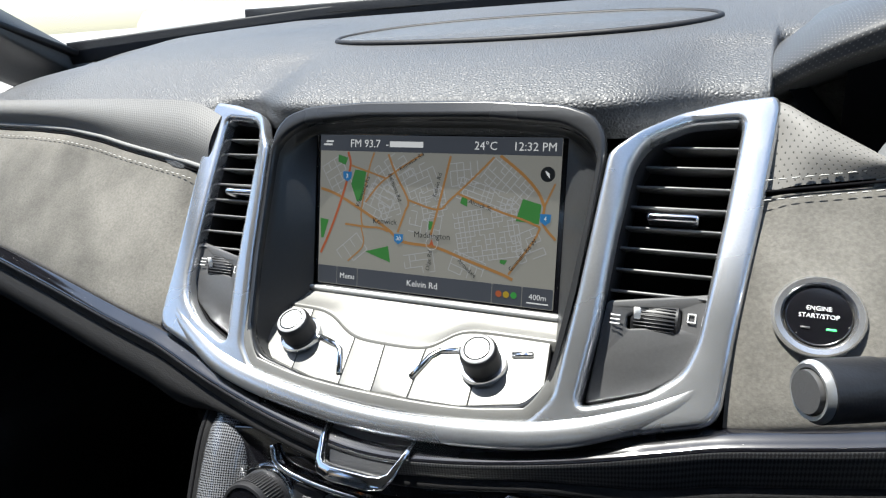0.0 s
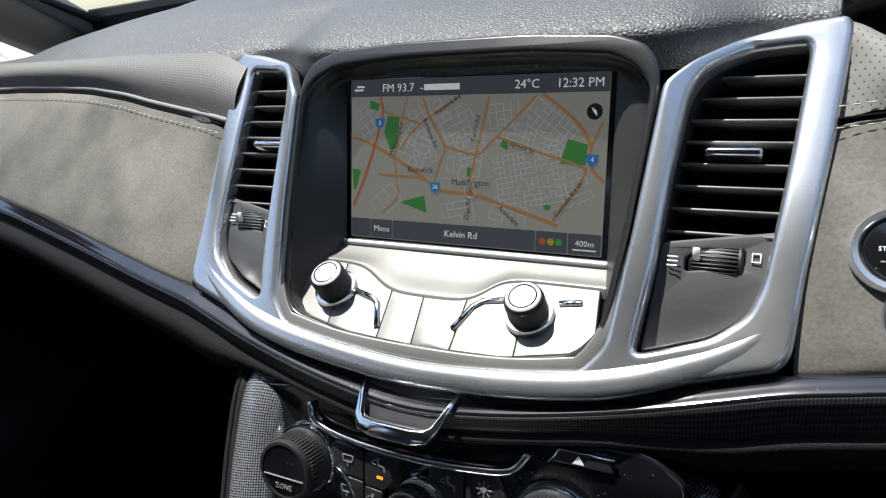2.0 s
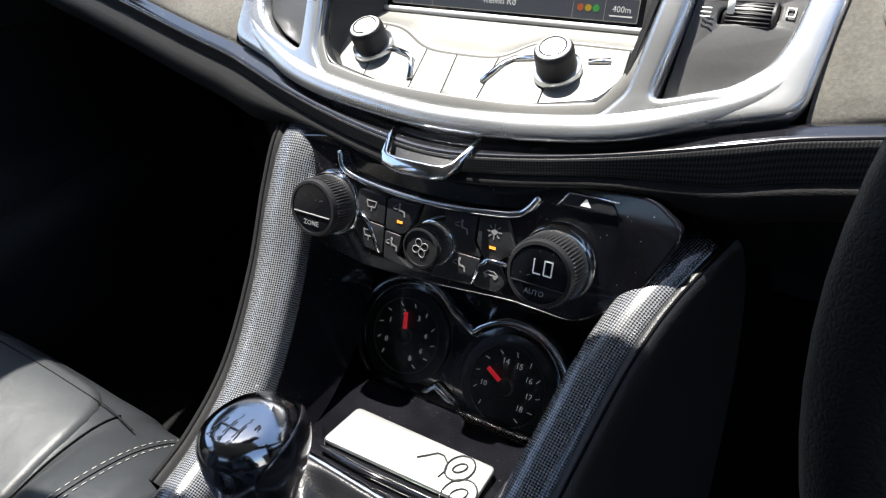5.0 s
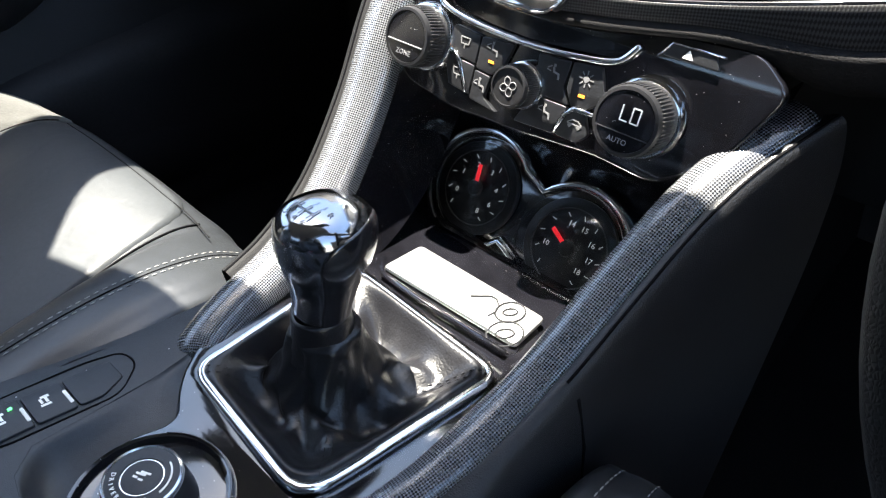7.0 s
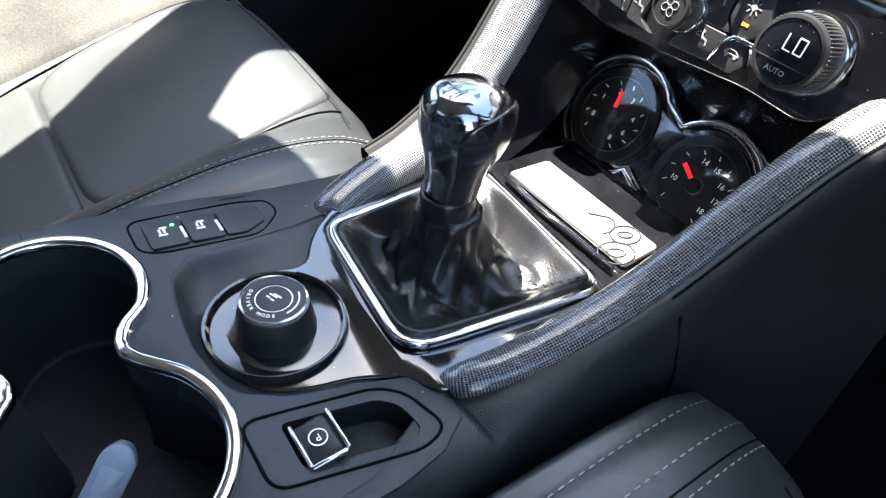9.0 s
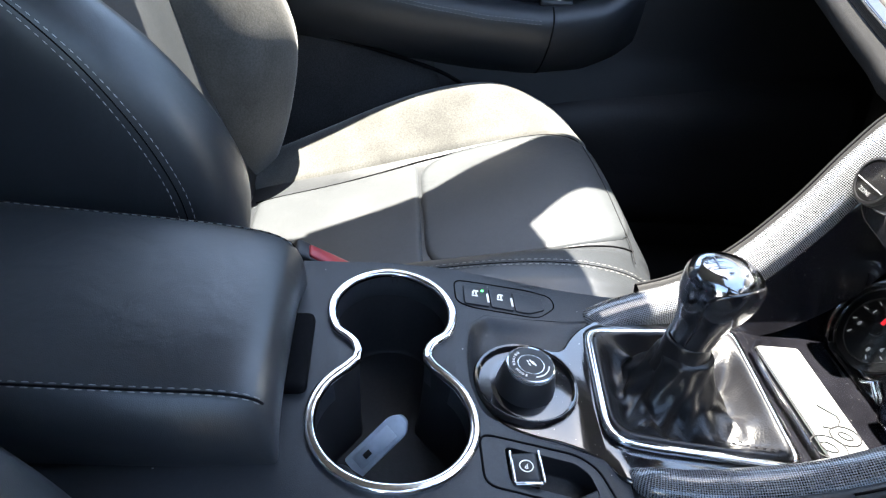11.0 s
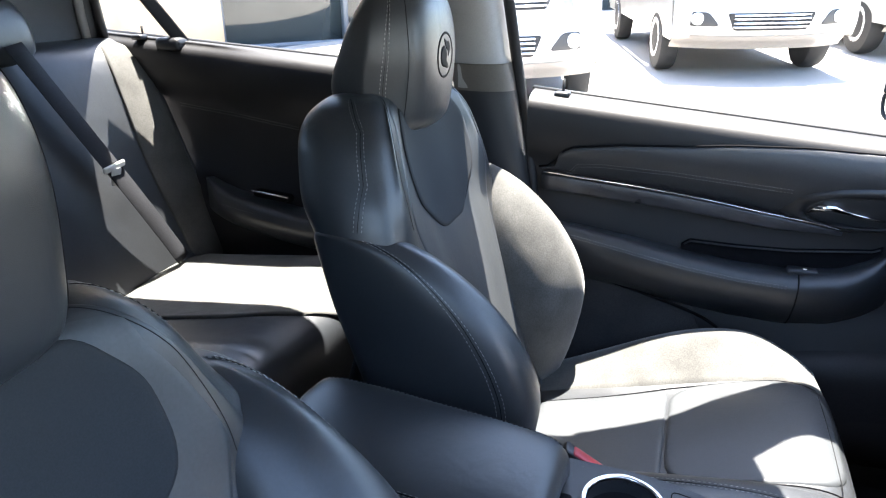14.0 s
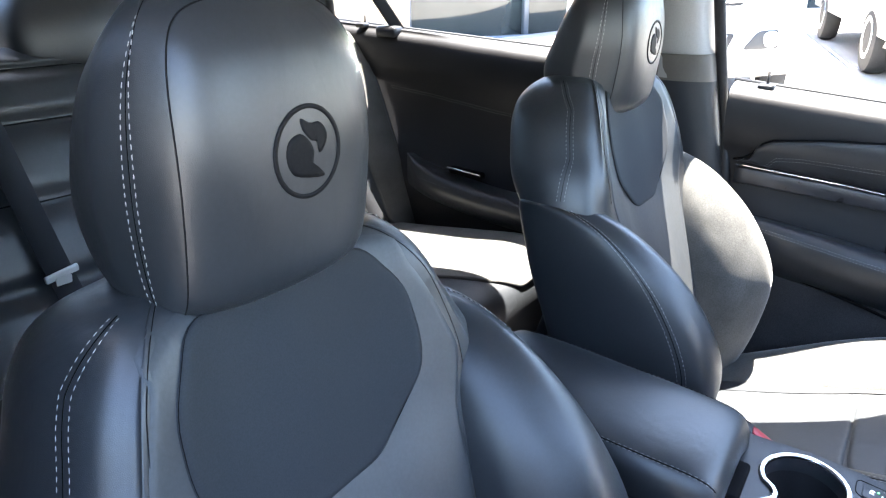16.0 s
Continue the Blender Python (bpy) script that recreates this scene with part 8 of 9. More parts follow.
GLASSDARK = material("dark_car_glass", (0.02, 0.025, 0.03), rough=0.05, spec=0.6, stain=0.2, stain_size=3)
TYRE = material("tyre_rubber", (0.02, 0.02, 0.021), rough=0.8, grain=0.2, grain_size=60, stain=0.2)
CARSILVER = material("warm_silver_bumper", (0.26, 0.235, 0.21), rough=0.35, metal=0.2, coat=0.3, stain=0.05, stain_size=2)
POCKET = material("dark_lamp_pocket", (0.025, 0.025, 0.027), rough=0.5, stain=0.1, stain_size=5)
FOG = material("fog_lens", (0.75, 0.75, 0.75), rough=0.15, spec=0.6, stain=0.1, stain_size=20)
LAMP = material("headlight", (0.34, 0.35, 0.37), rough=0.1, metal=0.5, stain=0.1, stain_size=20)
WALLTAN = material("tan_render", (0.50, 0.36, 0.24), rough=0.9, grain=0.08, grain_size=60, stain=0.1, stain_size=1.5, bump=0.3, bump_size=90, depth=0.002)
FRAME = material("blue_grey_frame", (0.10, 0.12, 0.15), rough=0.4, metal=0.4, stain=0.1, stain_size=3)
SHOPGLASS = material("shop_glass", (0.02, 0.028, 0.03), rough=0.04, spec=0.7, stain=0.2, stain_size=0.8)
GZ = 0.10
def ground_z(x):
    """The yard rises gently on the passenger's side and then levels out."""
    return GZ + lerp(-x, [1.5, 16.0, 40.0], [0.0, 0.72, 0.80])


GX, GY = [-300, -120, -60, -40, -28, -16, -12, -8, -4, -1.5, 2, 12, 60, 300], [-300, -60, -20, -10, 0, 10, 20, 60, 300]
gme = mesh_of("ground", [(x, y, ground_z(x)) for y in GY for x in GX], [(j * len(GX) + i, j * len(GX) + i + 1, (j + 1) * len(GX) + i + 1, (j + 1) * len(GX) + i) for j in range(len(GY) - 1) for i in range(len(GX) - 1)])
tagged(put("ground", gme, ASPHALT), "pale sunlit concrete car park", "ground", kind="structure")


def parked_car(x, y, turn, label):
    """A tall white pick-up, nose along its local -y."""
    car = thing("parked_car", label, "car", "parked cars")
    m = pose(x, y, ground_z(x), 0, 2.85 if x < -2 else 0) @ pose(0, 0, 0, 0, 0, turn)
    W = 0.92
    prof = [(-2.45, 0.45), (-2.50, 0.62), (-2.46, 0.95), (-2.35, 1.08), (-1.30, 1.17), (-1.15, 1.20), (-0.45, 1.72), (0.0, 1.80), (1.0, 1.78), (1.15, 1.10), (2.5, 1.08), (2.55, 0.5)]
    rows = []
    for xx, k in ((-W, 0.93), (-W * 0.97, 0.985), (-W * 0.6, 1.0), (0, 1.01), (W * 0.6, 1.0), (W * 0.97, 0.985), (W, 0.93)):
        t = 1 - 0.05 * (abs(xx) / W) ** 2
        rows.append([(xx * (1.0 if h < 1.2 else 0.86), a * t, 0.38 + (h - 0.38) * k) for a, h in prof])
    put("body", moved(Sheet(rows, 60, 26).mesh("body"), m), CARWHITE, car, "white body")
    def nose(xx, z, d=0.0):
        """The bowed front, d metres proud of it."""
        return (xx, -2.60 + 0.34 * (abs(xx) / W) ** 2.6 + lerp(z, [0.34, 0.42, 0.50, 0.60, 0.72, 0.84, 0.95, 1.06], [0.16, 0.07, 0.01, -0.01, 0.0, 0.03, 0.07, 0.16]) - d, z)

    xs_ = [W * k for k in (-1.0, -0.97, -0.85, -0.6, -0.3, 0, 0.3, 0.6, 0.85, 0.97, 1.0)]
    put("bumper", moved(Sheet([[nose(xx, z) for z in (0.45, 0.52, 0.60, 0.70, 0.80, 0.90, 1.0, 1.06)] for xx in xs_], 24, 40).mesh("bumper"), m), CARWHITE, car, "white front bumper")
    put("lower_lip", moved(Sheet([[nose(xx * 0.97, z, 0.012 if z > 0.40 else 0.0) for z in (0.33, 0.37, 0.42, 0.46, 0.475)] for xx in xs_], 14, 40).mesh("lip"), m), CARSILVER, car, "warm silver lower bumper")
    for sx in (-1, 1):
        put("body_side", moved(Sheet([[(sx * W * 0.995, a, 0.42), (sx * W * 1.01, a, 0.75), (sx * W, a, 1.06)] for a in np.linspace(-2.3, 2.4, 8)], 8, 12).mesh("side", flip=sx < 0), m), CARWHITE, car)
        put("headlight", moved(plate([dense(fillet([(sx * 0.47, 0.86), (sx * 0.89, 0.93), (sx * 0.86, 1.06), (sx * 0.56, 0.98)][::sx], 0.03, 3), 0.05)], 0.05, 0.01, lambda u, v, d: nose(u, v, d + 0.02), fine=0.1), m), LAMP, car, "clear headlight")
        put("fog_recess", moved(plate([dense(fillet([(sx * 0.49, 0.57), (sx * 0.84, 0.57), (sx * 0.82, 0.71), (sx * 0.60, 0.71)][::sx], 0.04, 3), 0.05)], 0.03, 0.006, lambda u, v, d: nose(u, v, d + 0.012), fine=0.1), m), POCKET, car, "dark fog lamp recess")
        put("fog_light", moved(lathe([(0.062, 0), (0.062, 0.04), (0.048, 0.055)], 20), m @ pose(*nose(sx * 0.70, 0.645, 0.0), 90)), FOG, car, "round fog lamp")
        for a in (-1.55, 1.50):
            w = put("wheel", moved(lathe([(0.22, -0.11), (0.35, -0.10), (0.37, -0.06), (0.37, 0.06), (0.35, 0.10), (0.22, 0.11)], 32), m @ pose(sx * 0.82, a, 0.37, 0, 90)), TYRE, car, "black tyre")
            put("rim", moved(lathe([(0.23, 0.0), (0.22, sx * 0.115), (0.06, sx * 0.10)], 24), m @ pose(sx * 0.82, a, 0.37, 0, 90)), SILVER, w)
    put("windscreen", moved(Sheet([[(xx, -1.12, 1.24), (xx * 0.97, -0.50, 1.70)] for xx in (-0.74, 0, 0.74)], 8, 10).mesh("ws", thick=0.01), m @ pose(0, -0.02, 0.015)), GLASSDARK, car)
    put("grille", moved(plate([dense(fillet([(-0.46, 0.90), (0.46, 0.90), (0.52, 1.02), (-0.52, 1.02)], 0.03, 3), 0.06)], 0.03, 0.005, lambda u, v, d: nose(u, v, d + 0.012), fine=0.12), m), TYRE, car, "black grille")
    put("intake", moved(plate([dense(fillet([(-0.36, 0.53), (0.36, 0.53), (0.43, 0.70), (-0.43, 0.70)], 0.03, 3), 0.06)], 0.03, 0.005, lambda u, v, d: nose(u, v, d + 0.012), fine=0.12), m), TYRE, car, "black lower intake")
    for nm, zs, half_w in (("grille_bar", (0.93, 0.965, 1.0), 0.46), ("intake_bar", (0.565, 0.605, 0.645, 0.68), 0.37)):
        for z in zs:
            put(nm, moved(sweep([nose(xx, z, 0.022) for xx in np.linspace(-half_w, half_w, 12)], fillet([(-0.012, -0.009), (0.012, -0.009), (0.012, 0.009), (-0.012, 0.009)], 0.004, 2)), m), CHROME, car, "chrome bar")
    put("underside", moved(block(1.6, 4.4, 0.10, 0.03, 2), m @ pose(0, 0, 0.40)), TYRE, car)
    settle(car)
    return car


parked_car(-9.75, -0.46, 105, "white pick-up parked facing the car")
parked_car(-7.45, -2.75, 105, "white pick-up with clear headlights parked nearer")
parked_car(-11.4, 1.9, 105, "white pick-up parked further along the row")
parked_car(-2.6, 5.6, 160, "white car parked ahead of the windscreen")
parked_car(0.6, 7.5, 175, "white car parked in the row ahead")

bld = thing("shop_building", "tan rendered showroom with large dark windows", "building")
mb = pose(-8.2, -7.2, ground_z(-8.2), 0, 0, -28) @ pose(1.0, 0, 0)
put("wall", moved(block(3.0, 0.4, 4.2, 0.02, 2), mb @ pose(0.45, -0.4, 2.1)), WALLTAN, bld, "tan rendered wall")
put("wall", moved(block(16, 0.4, 1.2, 0.02, 2), mb @ pose(-9, -0.4, 3.6)), WALLTAN, bld)
put("interior", moved(block(16, 0.1, 3.0, 0.01, 1), mb @ pose(-9, -2.5, 1.5)), DARK, bld)
for k in range(6):
    xx = -1.05 - 2.3 * k
    wn = put("window", moved(block(2.24, 0.03, 2.8, 0.004, 1), mb @ pose(xx - 1.15, -0.35, 1.45)), SHOPGLASS, bld, "dark shop window")
    put("window_frame", moved(block(0.10, 0.14, 3.0, 0.01, 1), mb @ pose(xx, -0.32, 1.5)), FRAME, wn)
    put("sill", moved(block(2.3, 0.16, 0.12, 0.01, 1), mb @ pose(xx - 1.15, -0.32, 0.06)), FRAME, wn)

# ---- in front of the driver ----
start = thing("start_button", "black engine start button in a chrome ring", "button")
NFv = Vector((0, -0.773, 0.634))
ms = frame_of(fac(0.2255, 0.0945, 0.007), (1, 0, 0), NFv.cross(Vector((1, 0, 0))))
put("ring", moved(lathe([(0.0205, -0.004), (0.0205, 0.001), (0.0190, 0.0035), (0.0165, 0.0032), (0.0150, 0.0005), (0.0148, -0.003)], 56), ms), POLISHED, start, "chrome ring")
put("cap", moved(lathe([(0.0146, -0.003), (0.0146, 0.0008), (0.0138, 0.0018), (0.004, 0.0022), (0.0002, 0.0022)], 48), ms), GLOSS, start, "satin black cap")
put("lettering", letters("ENGINE", 0.0031, lambda u, v, d: ms @ Vector((u, v + 0.0035, 0.0023 + d))), WHITE, start)
put("lettering", letters("START/STOP", 0.0031, lambda u, v, d: ms @ Vector((u, v - 0.0003, 0.0023 + d))), WHITE, start)
put("lamp", moved(block(0.0042, 0.0010, 0.0004, 0.0001, 1), ms @ pose(0.0055, -0.0063, 0.0024)), GREEN, start, "green lamp")
put("lamp", moved(block(0.0042, 0.0010, 0.0004, 0.0001, 1), ms @ pose(-0.0055, -0.0063, 0.0024)), GREYPL, start)

stalk = thing("column_stalk", "black wiper stalk with a round silver end", "stalk")
sw = Vector((0.80, 0.50, -0.10)).normalized()
mst = frame_of((0.2175, -0.112, 1.0375), sw.cross(Vector((0, 0, 1))), sw.cross(sw.cross(Vector((0, 0, 1)))))
if (mst.to_3x3() @ Vector((0, 0, 1))).dot(sw) < 0:
    mst = mst @ Matrix.Rotation(math.pi, 4, "X")
put("body", moved(lathe([(0.0108, 0.0005), (0.0122, 0.002), (0.0122, 0.026), (0.0116, 0.027), (0.0116, 0.034), (0.0120, 0.035), (0.0120, 0.060), (0.009, 0.085), (0.008, 0.16)], 40), mst), PLASTIC, stalk, "black barrel")
put("end_ring", moved(lathe([(0.0088, 0.003), (0.0090, -0.0006), (0.0105, -0.0010), (0.0118, 0.001), (0.0120, 0.003)], 40), mst), GUNMETAL, stalk, "satin silver end ring")
put("end_button", moved(lathe([(0.0080, -0.0022), (0.0083, -0.0010), (0.0083, 0.004)], 36), mst), GREYPL, stalk, "grey end button")

wheel = thing("steering_wheel", "black leather steering wheel", "steering wheel")
wm = pose(0.3850, -0.25, 1.010, 72)
put("rim", moved(sweep([(0.163 * math.cos(a), 0.163 * math.sin(a), 0) for a in np.linspace(0, 2 * math.pi, 90, endpoint=False)], circle(0.0138, 12, 0.0130), closed=True), wm), BLACKPAD, wheel, "leather rim")
put("hub", moved(lathe([(0.045, -0.05), (0.075, -0.03), (0.078, 0.005), (0.065, 0.018), (0.02, 0.024)], 40), wm), PLASTIC, wheel)
for a in (180, 0, 270):
    ca, sa = math.cos(radians(a)), math.sin(radians(a))
    put("spoke", moved(sweep([(0.06 * ca, 0.06 * sa, -0.006), (0.12 * ca, 0.12 * sa, -0.004), (0.165 * ca, 0.165 * sa, 0)], circle(0.020, 10, 0.008), up=(0, 0, 1)), wm), PLASTIC, wheel)
put("column", moved(lathe([(0.03, -0.30), (0.035, -0.10), (0.04, -0.04)], 24), wm), DARK, wheel)

hood = thing("instrument_hood", "perforated black leather hood over round instruments", "instrument cluster")
rows = []
for x, z, y in ((0.186, 1.120, 0.085), (0.198, 1.131, 0.078), (0.232, 1.150, 0.064), (0.29, 1.170, 0.050), (0.385, 1.182, 0.042), (0.48, 1.170, 0.050), (0.535, 1.150, 0.064), (0.575, 1.121, 0.085)):
    rows.append([(x, y + 0.06, z - 0.030), (x, y + 0.004, z - 0.014), (x, y - 0.004, z - 0.005), (x, y, z + 0.003), (x, y + 0.03, z + 0.010), (x, y + 0.10, z + 0.012), (x, y + 0.20, 1.158)])
hood_sheet = Sheet(rows, 30, 50)
put("hood", uv_sheet(hood_sheet, hood_sheet.mesh("hood")), PERF, hood, "perforated black leather hood")
put("bezel_wall", Sheet([[(x, 0.09, 1.145), (x, 0.10, 1.11), (x, 0.075, 1.04), (x, 0.02, 0.985), (x, -0.03, 0.965)] for x in (0.236, 0.30, 0.385, 0.47, 0.56)], 16, 20).mesh("bezel_wall"), SEAM_SHADE, hood, "black cluster wall")
put("side_wall", Sheet([[(0.206, 0.085, 1.120), (0.236, 0.06, 1.08), (0.258, 0.03, 1.04), (0.272, 0.0, 0.99)], [(0.212, 0.12, 1.125), (0.240, 0.10, 1.09), (0.262, 0.08, 1.04), (0.275, 0.06, 0.99)]], 14, 8).mesh("side_wall"), SEAM_SHADE, hood)
for cx in (0.305, 0.465):
    md = frame_of((cx, 0.035, 1.066), (1, 0, 0), (0, 0.30, 0.95))
    put("dial_rim", moved(lathe([(0.062, -0.01), (0.063, 0.006), (0.059, 0.014), (0.052, 0.008), (0.050, -0.004)], 56), md), GUNMETAL, hood, "satin silver dial rim")
    put("dial", moved(lathe([(0.052, -0.004), (0.051, -0.002), (0.001, -0.002)], 40), md), PLASTIC, hood, "black instrument dial")

# ---- map on the screen ----
def glow(name, color, power=0.10):
    m = material(name, tuple(0.07 * c for c in color), rough=0.35, spec=0.4, emit=color, emit_power=power, grain=0.03, grain_size=900, stain=0.04, stain_size=40)
    return m


LAND, ROAD, FREEWAY, STREET, PARK, BAR, SHIELD, INK, TEXT = (glow("map_land", (0.60, 0.585, 0.53)), glow("map_road", (0.72, 0.36, 0.12)), glow("map_freeway", (0.80, 0.20, 0.08)), glow("map_street", (0.80, 0.80, 0.82)),
    glow("map_park", (0.10, 0.42, 0.10)), glow("map_bar", (0.14, 0.155, 0.19)), glow("map_shield", (0.06, 0.36, 0.85)), glow("map_ink", (0.03, 0.035, 0.04)), glow("map_text", (0.95, 0.95, 0.95), 0.20))
disp = put("display", plate([fillet([(-0.087, 0.0005), (0.087, 0.0005), (0.087, 0.1055), (-0.087, 0.1055)], 0.001, 2)], 0.0004, 0, lambda u, v, d: scr(u, v, 0.0006 + d)), LAND, screen, "lit road map on the display")


def inside(u, v):
    return abs(u) < 0.0865 and 0.0145 < v < 0.0945


def ribbon(pts, w, mat, lift, smooth=True, name="road"):
    """A flat road on the map; points in millimetres."""
    q = [(a / 1000, b / 1000) for a, b in pts]
    if smooth and len(q) > 2:
        q = [tuple(k) for k in spline(q, 8 * len(q))]
    q = [k for k in q if inside(*k)]
    if len(q) < 2:
        return None
    left, right = [], []
    for i in range(len(q)):
        a, b = np.array(q[max(i - 1, 0)]), np.array(q[min(i + 1, len(q) - 1)])
        t = (b - a) / (np.linalg.norm(b - a) + 1e-12)
        n = np.array((-t[1], t[0])) * w / 2
        left.append(np.array(q[i]) + n)
        right.append(np.array(q[i]) - n)
    n = len(q)
    verts = [scr(a, b, lift) for a, b in left] + [scr(a, b, lift) for a, b in right]
    me = mesh_of(name, verts, [(i, i + 1, n + i + 1, n + i) for i in range(n - 1)], False)
    return me


def area(pts, mat, lift, name="park"):
    return put(name, mesh_of(name, [scr(a / 1000, b / 1000, lift) for a, b in pts], [tuple(range(len(pts)))], False), mat, disp)


# small streets: leaning grids between the main roads
random.seed(7)
streets = []
for cx, cy, w, h, turn, step in ((42, 45, 44, 34, 12, 3.3), (40, 68, 40, 14, -16, 3.4), (4, 62, 20, 18, 14, 3.6), (-30, 58, 16, 14, 20, 3.8), (-34, 68, 20, 14, -28, 4.0), (55, 78, 34, 22, -38, 4.0), (-5, 76, 26, 24, 25, 4.6), (25, 84, 22, 18, 8, 4.8), (-40, 62, 26, 22, -22, 5.0), (-28, 82, 24, 20, 35, 4.8), (-2, 50, 24, 18, -8, 4.6), (-5, 22, 24, 14, 12, 4.4), (30, 22, 26, 14, -18, 4.6), (-72, 78, 18, 22, 30, 5.5), (-60, 28, 22, 18, 40, 7.0), (70, 40, 20, 18, 25, 4.4)):
    ct, st = math.cos(radians(turn)), math.sin(radians(turn))
    n1, n2 = int(w / step), int(h / step)
    for i in range(n1 + 1):
        for j in range(n2 + 1):
            x, y = -w / 2 + i * step, -h / 2 + j * step
            for dx, dy in ((step, 0), (0, step)):
                if random.random() < 0.76 and abs(x + dx) <= w / 2 + 0.1 and abs(y + dy) <= h / 2 + 0.1:
                    a, b = (cx + x * ct - y * st, cy + x * st + y * ct), (cx + (x + dx) * ct - (y + dy) * st, cy + (x + dx) * st + (y + dy) * ct)
                    me = ribbon([a, b], 0.00062, STREET, 0.00075, False)
                    if me:
                        streets.append(me)
put("street_web", join(streets, "street_web"), STREET, disp, "web of thin white streets")
area([(-58, 82), (-49, 81), (-52, 61), (-56, 60), (-61, 72)], PARK, 0.00080)
area([(60, 54), (75, 53), (76, 65), (64, 68)][::-1], PARK, 0.00080)
area([(-72, 92), (-64, 90), (-66, 85), (-72, 87)], PARK, 0.00080)
area([(-48, 26), (-42, 24), (-28, 20), (-30, 31)], PARK, 0.00080)
area([(-86, 47), (-85, 33), (-83, 33), (-79, 46)], PARK, 0.00080)
area([(51, 29), (51, 27), (54, 26), (56, 29)], PARK, 0.00080)
area([(22, 63), (27, 61), (27, 67), (23, 67)], PARK, 0.00080)
area([(0, 50), (3, 50), (3, 45), (0, 44)], PARK, 0.00080)
for pts, w in (([(-86, 68), (-72, 64), (-49, 53), (-30, 42), (-19, 35), (6, 33), (27, 27), (52, 20), (60, 17)], 1.9), ([(14, 93), (8, 66), (2, 41)], 1.5), ([(44, 93), (28, 77), (15, 65), (6, 58), (-16, 63)], 1.3), ([(48, 94), (63, 83), (73, 73), (78, 64)], 1.9), ([(78, 64), (84, 78)], 1.2),
               ([(78, 64), (78, 53), (87, 43)], 1.6), ([(76, 51), (72, 42), (57, 20)], 1.3), ([(20, 69), (32, 65), (50, 59), (65, 55), (76, 51)], 1.4), ([(-32, 93), (-26, 80), (-16, 63), (-18, 55), (-23, 41)], 1.4), ([(-6, 94), (-24, 83), (-38, 73), (-49, 60)], 1.2), ([(-62, 85), (-34, 77)], 1.2),
               ([(-43, 94), (-47, 82), (-52, 55), (-51, 43)], 1.1), ([(-65, 44), (-48, 43), (-38, 43), (-30, 41)], 1.4), ([(-52, 43), (-50, 30), (-62, 18)], 0.9)):
    me = ribbon(pts, w / 1000, ROAD, 0.00085)
    put("main_road", me, ROAD, disp)
put("freeway", ribbon([(-64, 94), (-62, 84), (-68, 63), (-77, 39), (-85, 22)], 0.0017, FREEWAY, 0.0009), FREEWAY, disp, "red freeway line")
put("top_bar", plate([[(-0.087, 0.0945), (0.087, 0.0945), (0.087, 0.1055), (-0.087, 0.1055)]], 0.0002, 0, lambda u, v, d: scr(u, v, 0.0011 + d)), BAR, disp, "dark status bar")
for a, b in ((-0.0865, -0.071), (-0.0705, -0.054), (-0.0535, 0.0465), (0.047, 0.0665), (0.067, 0.0865)):
    put("bottom_key", plate([fillet([(a, 0.001), (b, 0.001), (b, 0.0135), (a, 0.0135)], 0.0008, 2)], 0.0003, 0, lambda u, v, d: scr(u, v, 0.0011 + d)), BAR, disp, "dark menu key")


def word(text, x, y, size, mat=TEXT, turn=0.0):
    ct, st = math.cos(radians(turn)), math.sin(radians(turn))
    put("lettering", letters(text, size / 1000, lambda u, v, d: scr(x / 1000 + u * ct - v * st, y / 1000 + u * st + v * ct, 0.00135 + d), thick=0.0001), mat, disp)


word("FM 93.7  -", -47, 99.6, 7.4)
put("station_bar", plate([[(-0.031, 0.0978), (-0.006, 0.0978), (-0.006, 0.1016), (-0.031, 0.1016)]], 0.0001, 0, lambda u, v, d: scr(u, v, 0.0014 + d)), TEXT, disp)
for a, b, c, d2 in ((-84, 98.2, -77, 99.4), (-82, 100.4, -76, 101.6)):
    put("status_mark", plate([[(a / 1000, b / 1000), (c / 1000, b / 1000), (c / 1000, d2 / 1000), (a / 1000, d2 / 1000)]], 0.0001, 0, lambda u, v, d: scr(u, v, 0.0014 + d)), TEXT, disp)
word("24\u00b0C", 38, 99.6, 7.4)
word("12:32 PM", 70, 99.6, 7.4)
word("Menu", -62, 7.2, 5.4)
word("Kelvin Rd", -3, 7.2, 6.0)
word("400m", 77, 7.6, 5.0)
put("scale_bar", plate([[(0.070, 0.0035), (0.084, 0.0035), (0.084, 0.0043), (0.070, 0.0043)]], 0.0001, 0, lambda u, v, d: scr(u, v, 0.0014 + d)), TEXT, disp)
word("Kenwick", -33, 47.5, 5.4, INK)
word("Maddington", 3, 40.5, 5.6, INK)
word("Alcock St", 36, 62.5, 4.2, INK, -16)
word("Kelvin Rd", 5.5, 74, 4.2, INK, 76)
word("Belmont Rd", -26, 71, 4.2, INK, -64)
word("Wanaping Rd", -51, 67, 4.2, INK, 68)
word("Kenwick Rd", -14, 88.5, 4.2, INK, 32)
word("Olga Rd", 1.5, 24, 4.2, INK, 84)
word("Armadale", 29, 21.5, 4.2, INK, -38)
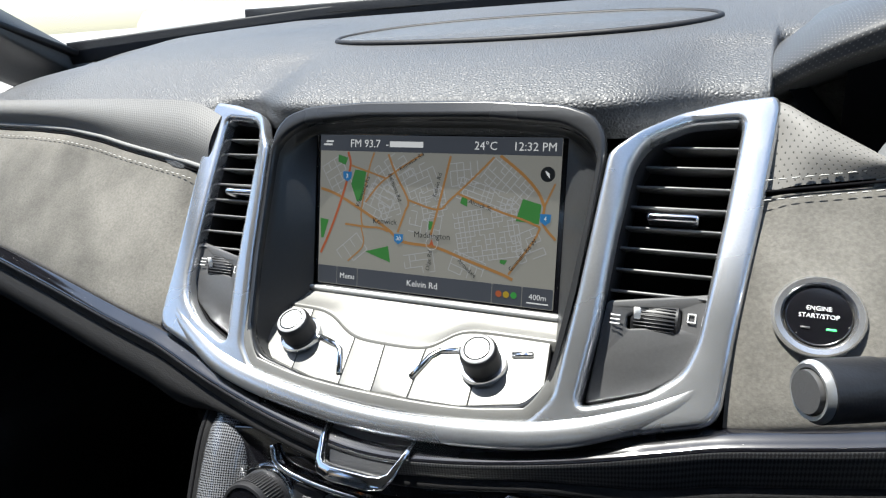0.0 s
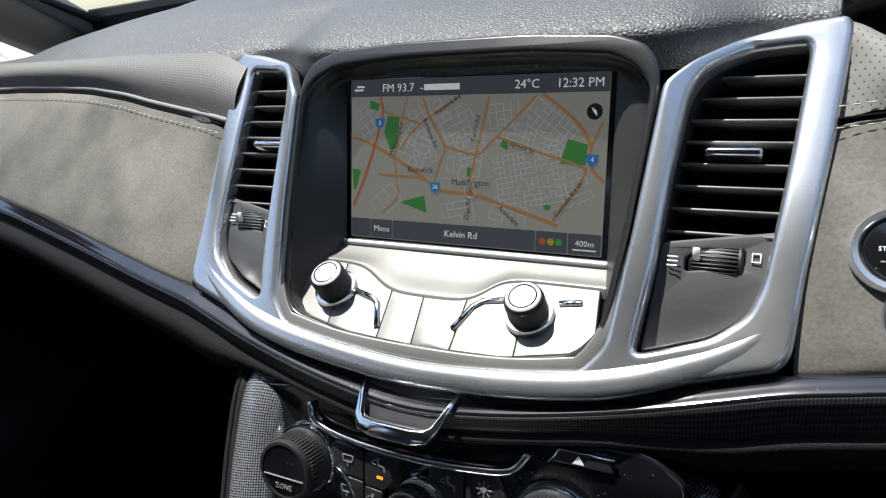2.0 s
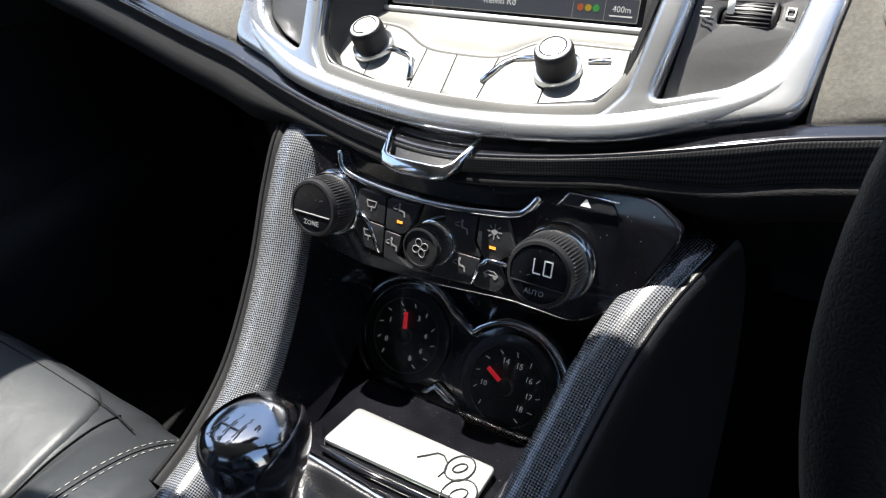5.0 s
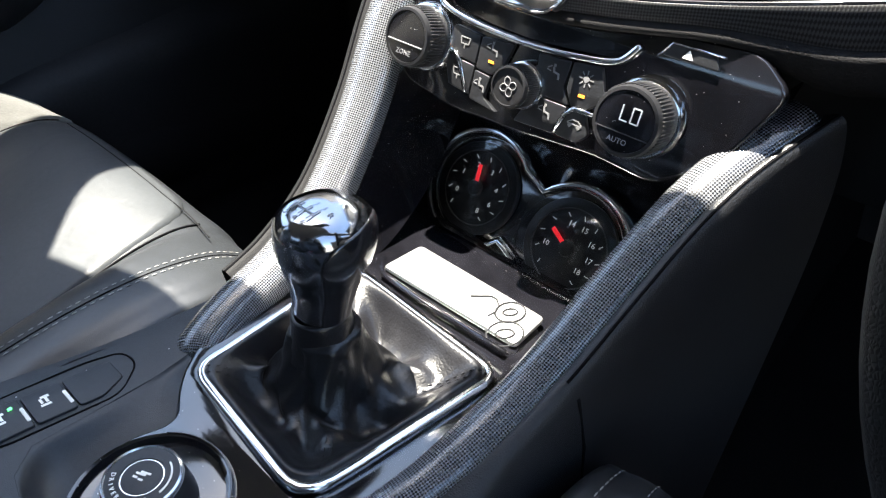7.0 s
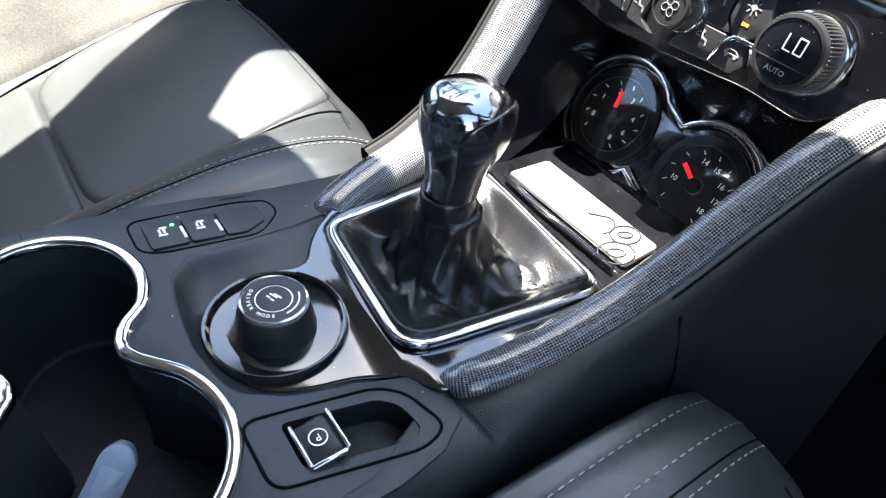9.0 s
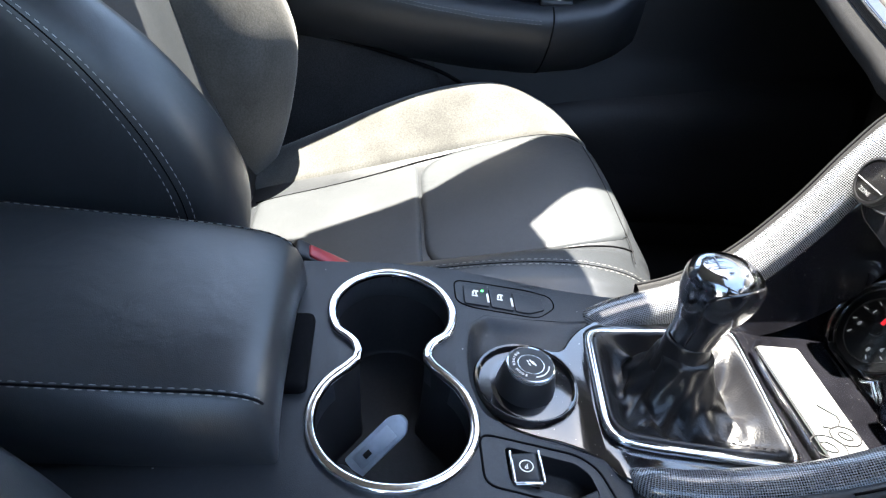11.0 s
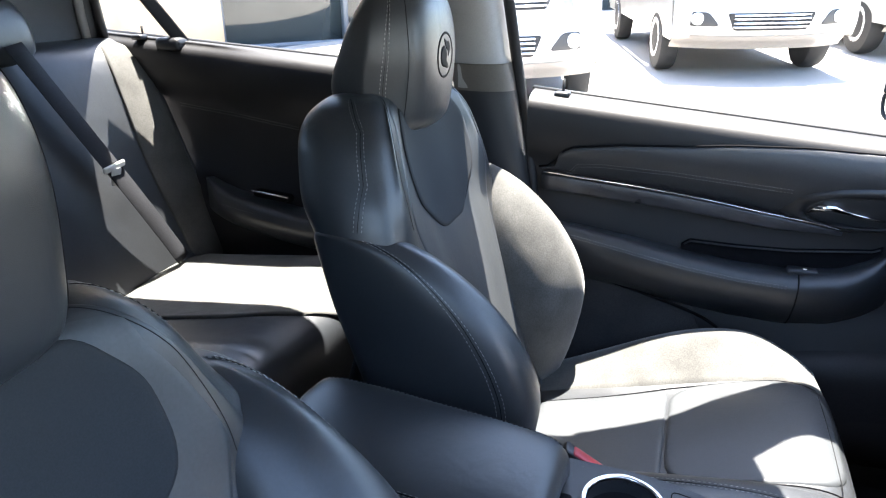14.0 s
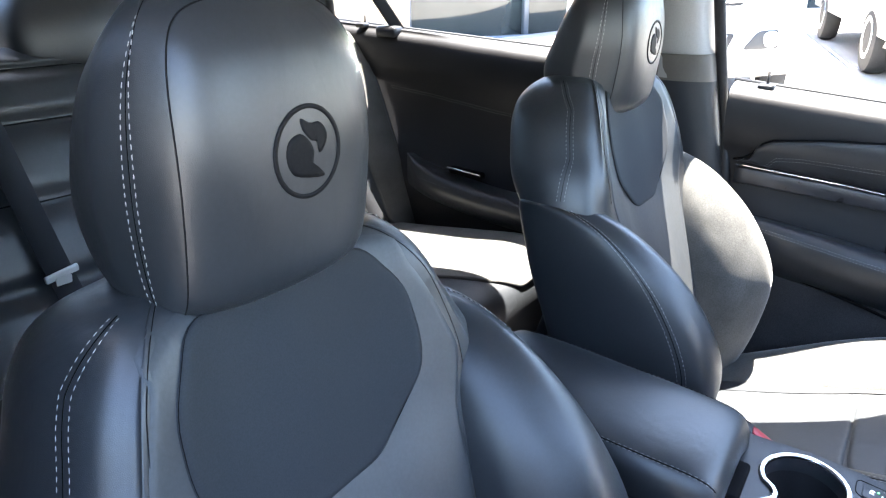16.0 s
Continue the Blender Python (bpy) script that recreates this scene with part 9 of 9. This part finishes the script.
word("Gosnells Rd W", 66, 33, 4.2, INK, 52)
for x, y in ((-64, 77), (-22, 36.5), (79, 56)):
    put("route_shield", mesh_of("shield", [scr((x + a) / 1000, (y + b) / 1000, 0.0012) for a, b in ((-3.6, 3.4), (-3.2, -1.4), (0, -3.6), (3.2, -1.4), (3.6, 3.4))], [(0, 1, 2, 3, 4)], False), SHIELD, disp, "blue route shield")
for x, y, t in ((-64, 77, "3"), (-22, 36.5, "30"), (79, 56, "4")):
    word(t, x, y + 0.3, 3.8)
put("compass", mesh_of("compass", [scr((79 + 4.6 * math.cos(a)) / 1000, (83.5 + 4.6 * math.sin(a)) / 1000, 0.0012) for a in np.linspace(0, 2 * math.pi, 28, endpoint=False)], [tuple(range(28))], False), INK, disp, "dark compass disc")
put("compass_needle", mesh_of("needle", [scr((79 + a) / 1000, (83.5 + b) / 1000, 0.0014) for a, b in ((-1.8, 2.4), (-0.6, -0.4), (1.6, -2.6), (1.0, 0.6))], [(0, 1, 2, 3)], False), TEXT, disp)
put("position_ring", sweep([scr((3 + 4.2 * math.cos(a)) / 1000, (35.5 + 4.2 * math.sin(a)) / 1000, 0.0012) for a in np.linspace(0, 2 * math.pi, 28, endpoint=False)], circle(0.0002, 4), closed=True), STREET, disp)
put("position_arrow", mesh_of("arrow", [scr((3 + a) / 1000, (35.5 + b) / 1000, 0.0014) for a, b in ((0, 2.8), (-2.2, -2.2), (0, -1.0), (2.2, -2.2))], [(0, 1, 2, 3)], False), FREEWAY, disp, "red position arrow")
for k, mat in enumerate((FREEWAY, glow("lamp_yellow", (0.8, 0.55, 0.05)), glow("lamp_green", (0.1, 0.6, 0.12)))):
    put("traffic_dot", mesh_of("dot", [scr((51.5 + 5.0 * k + 2.1 * math.cos(a)) / 1000, (7.4 + 2.1 * math.sin(a)) / 1000, 0.0014) for a in np.linspace(0, 2 * math.pi, 18, endpoint=False)], [tuple(range(18))], False), mat, disp)

for ob in list(scene.objects):
    if ob.type == "EMPTY" and ob.parent is None and ob.location.length == 0:
        settle(ob)
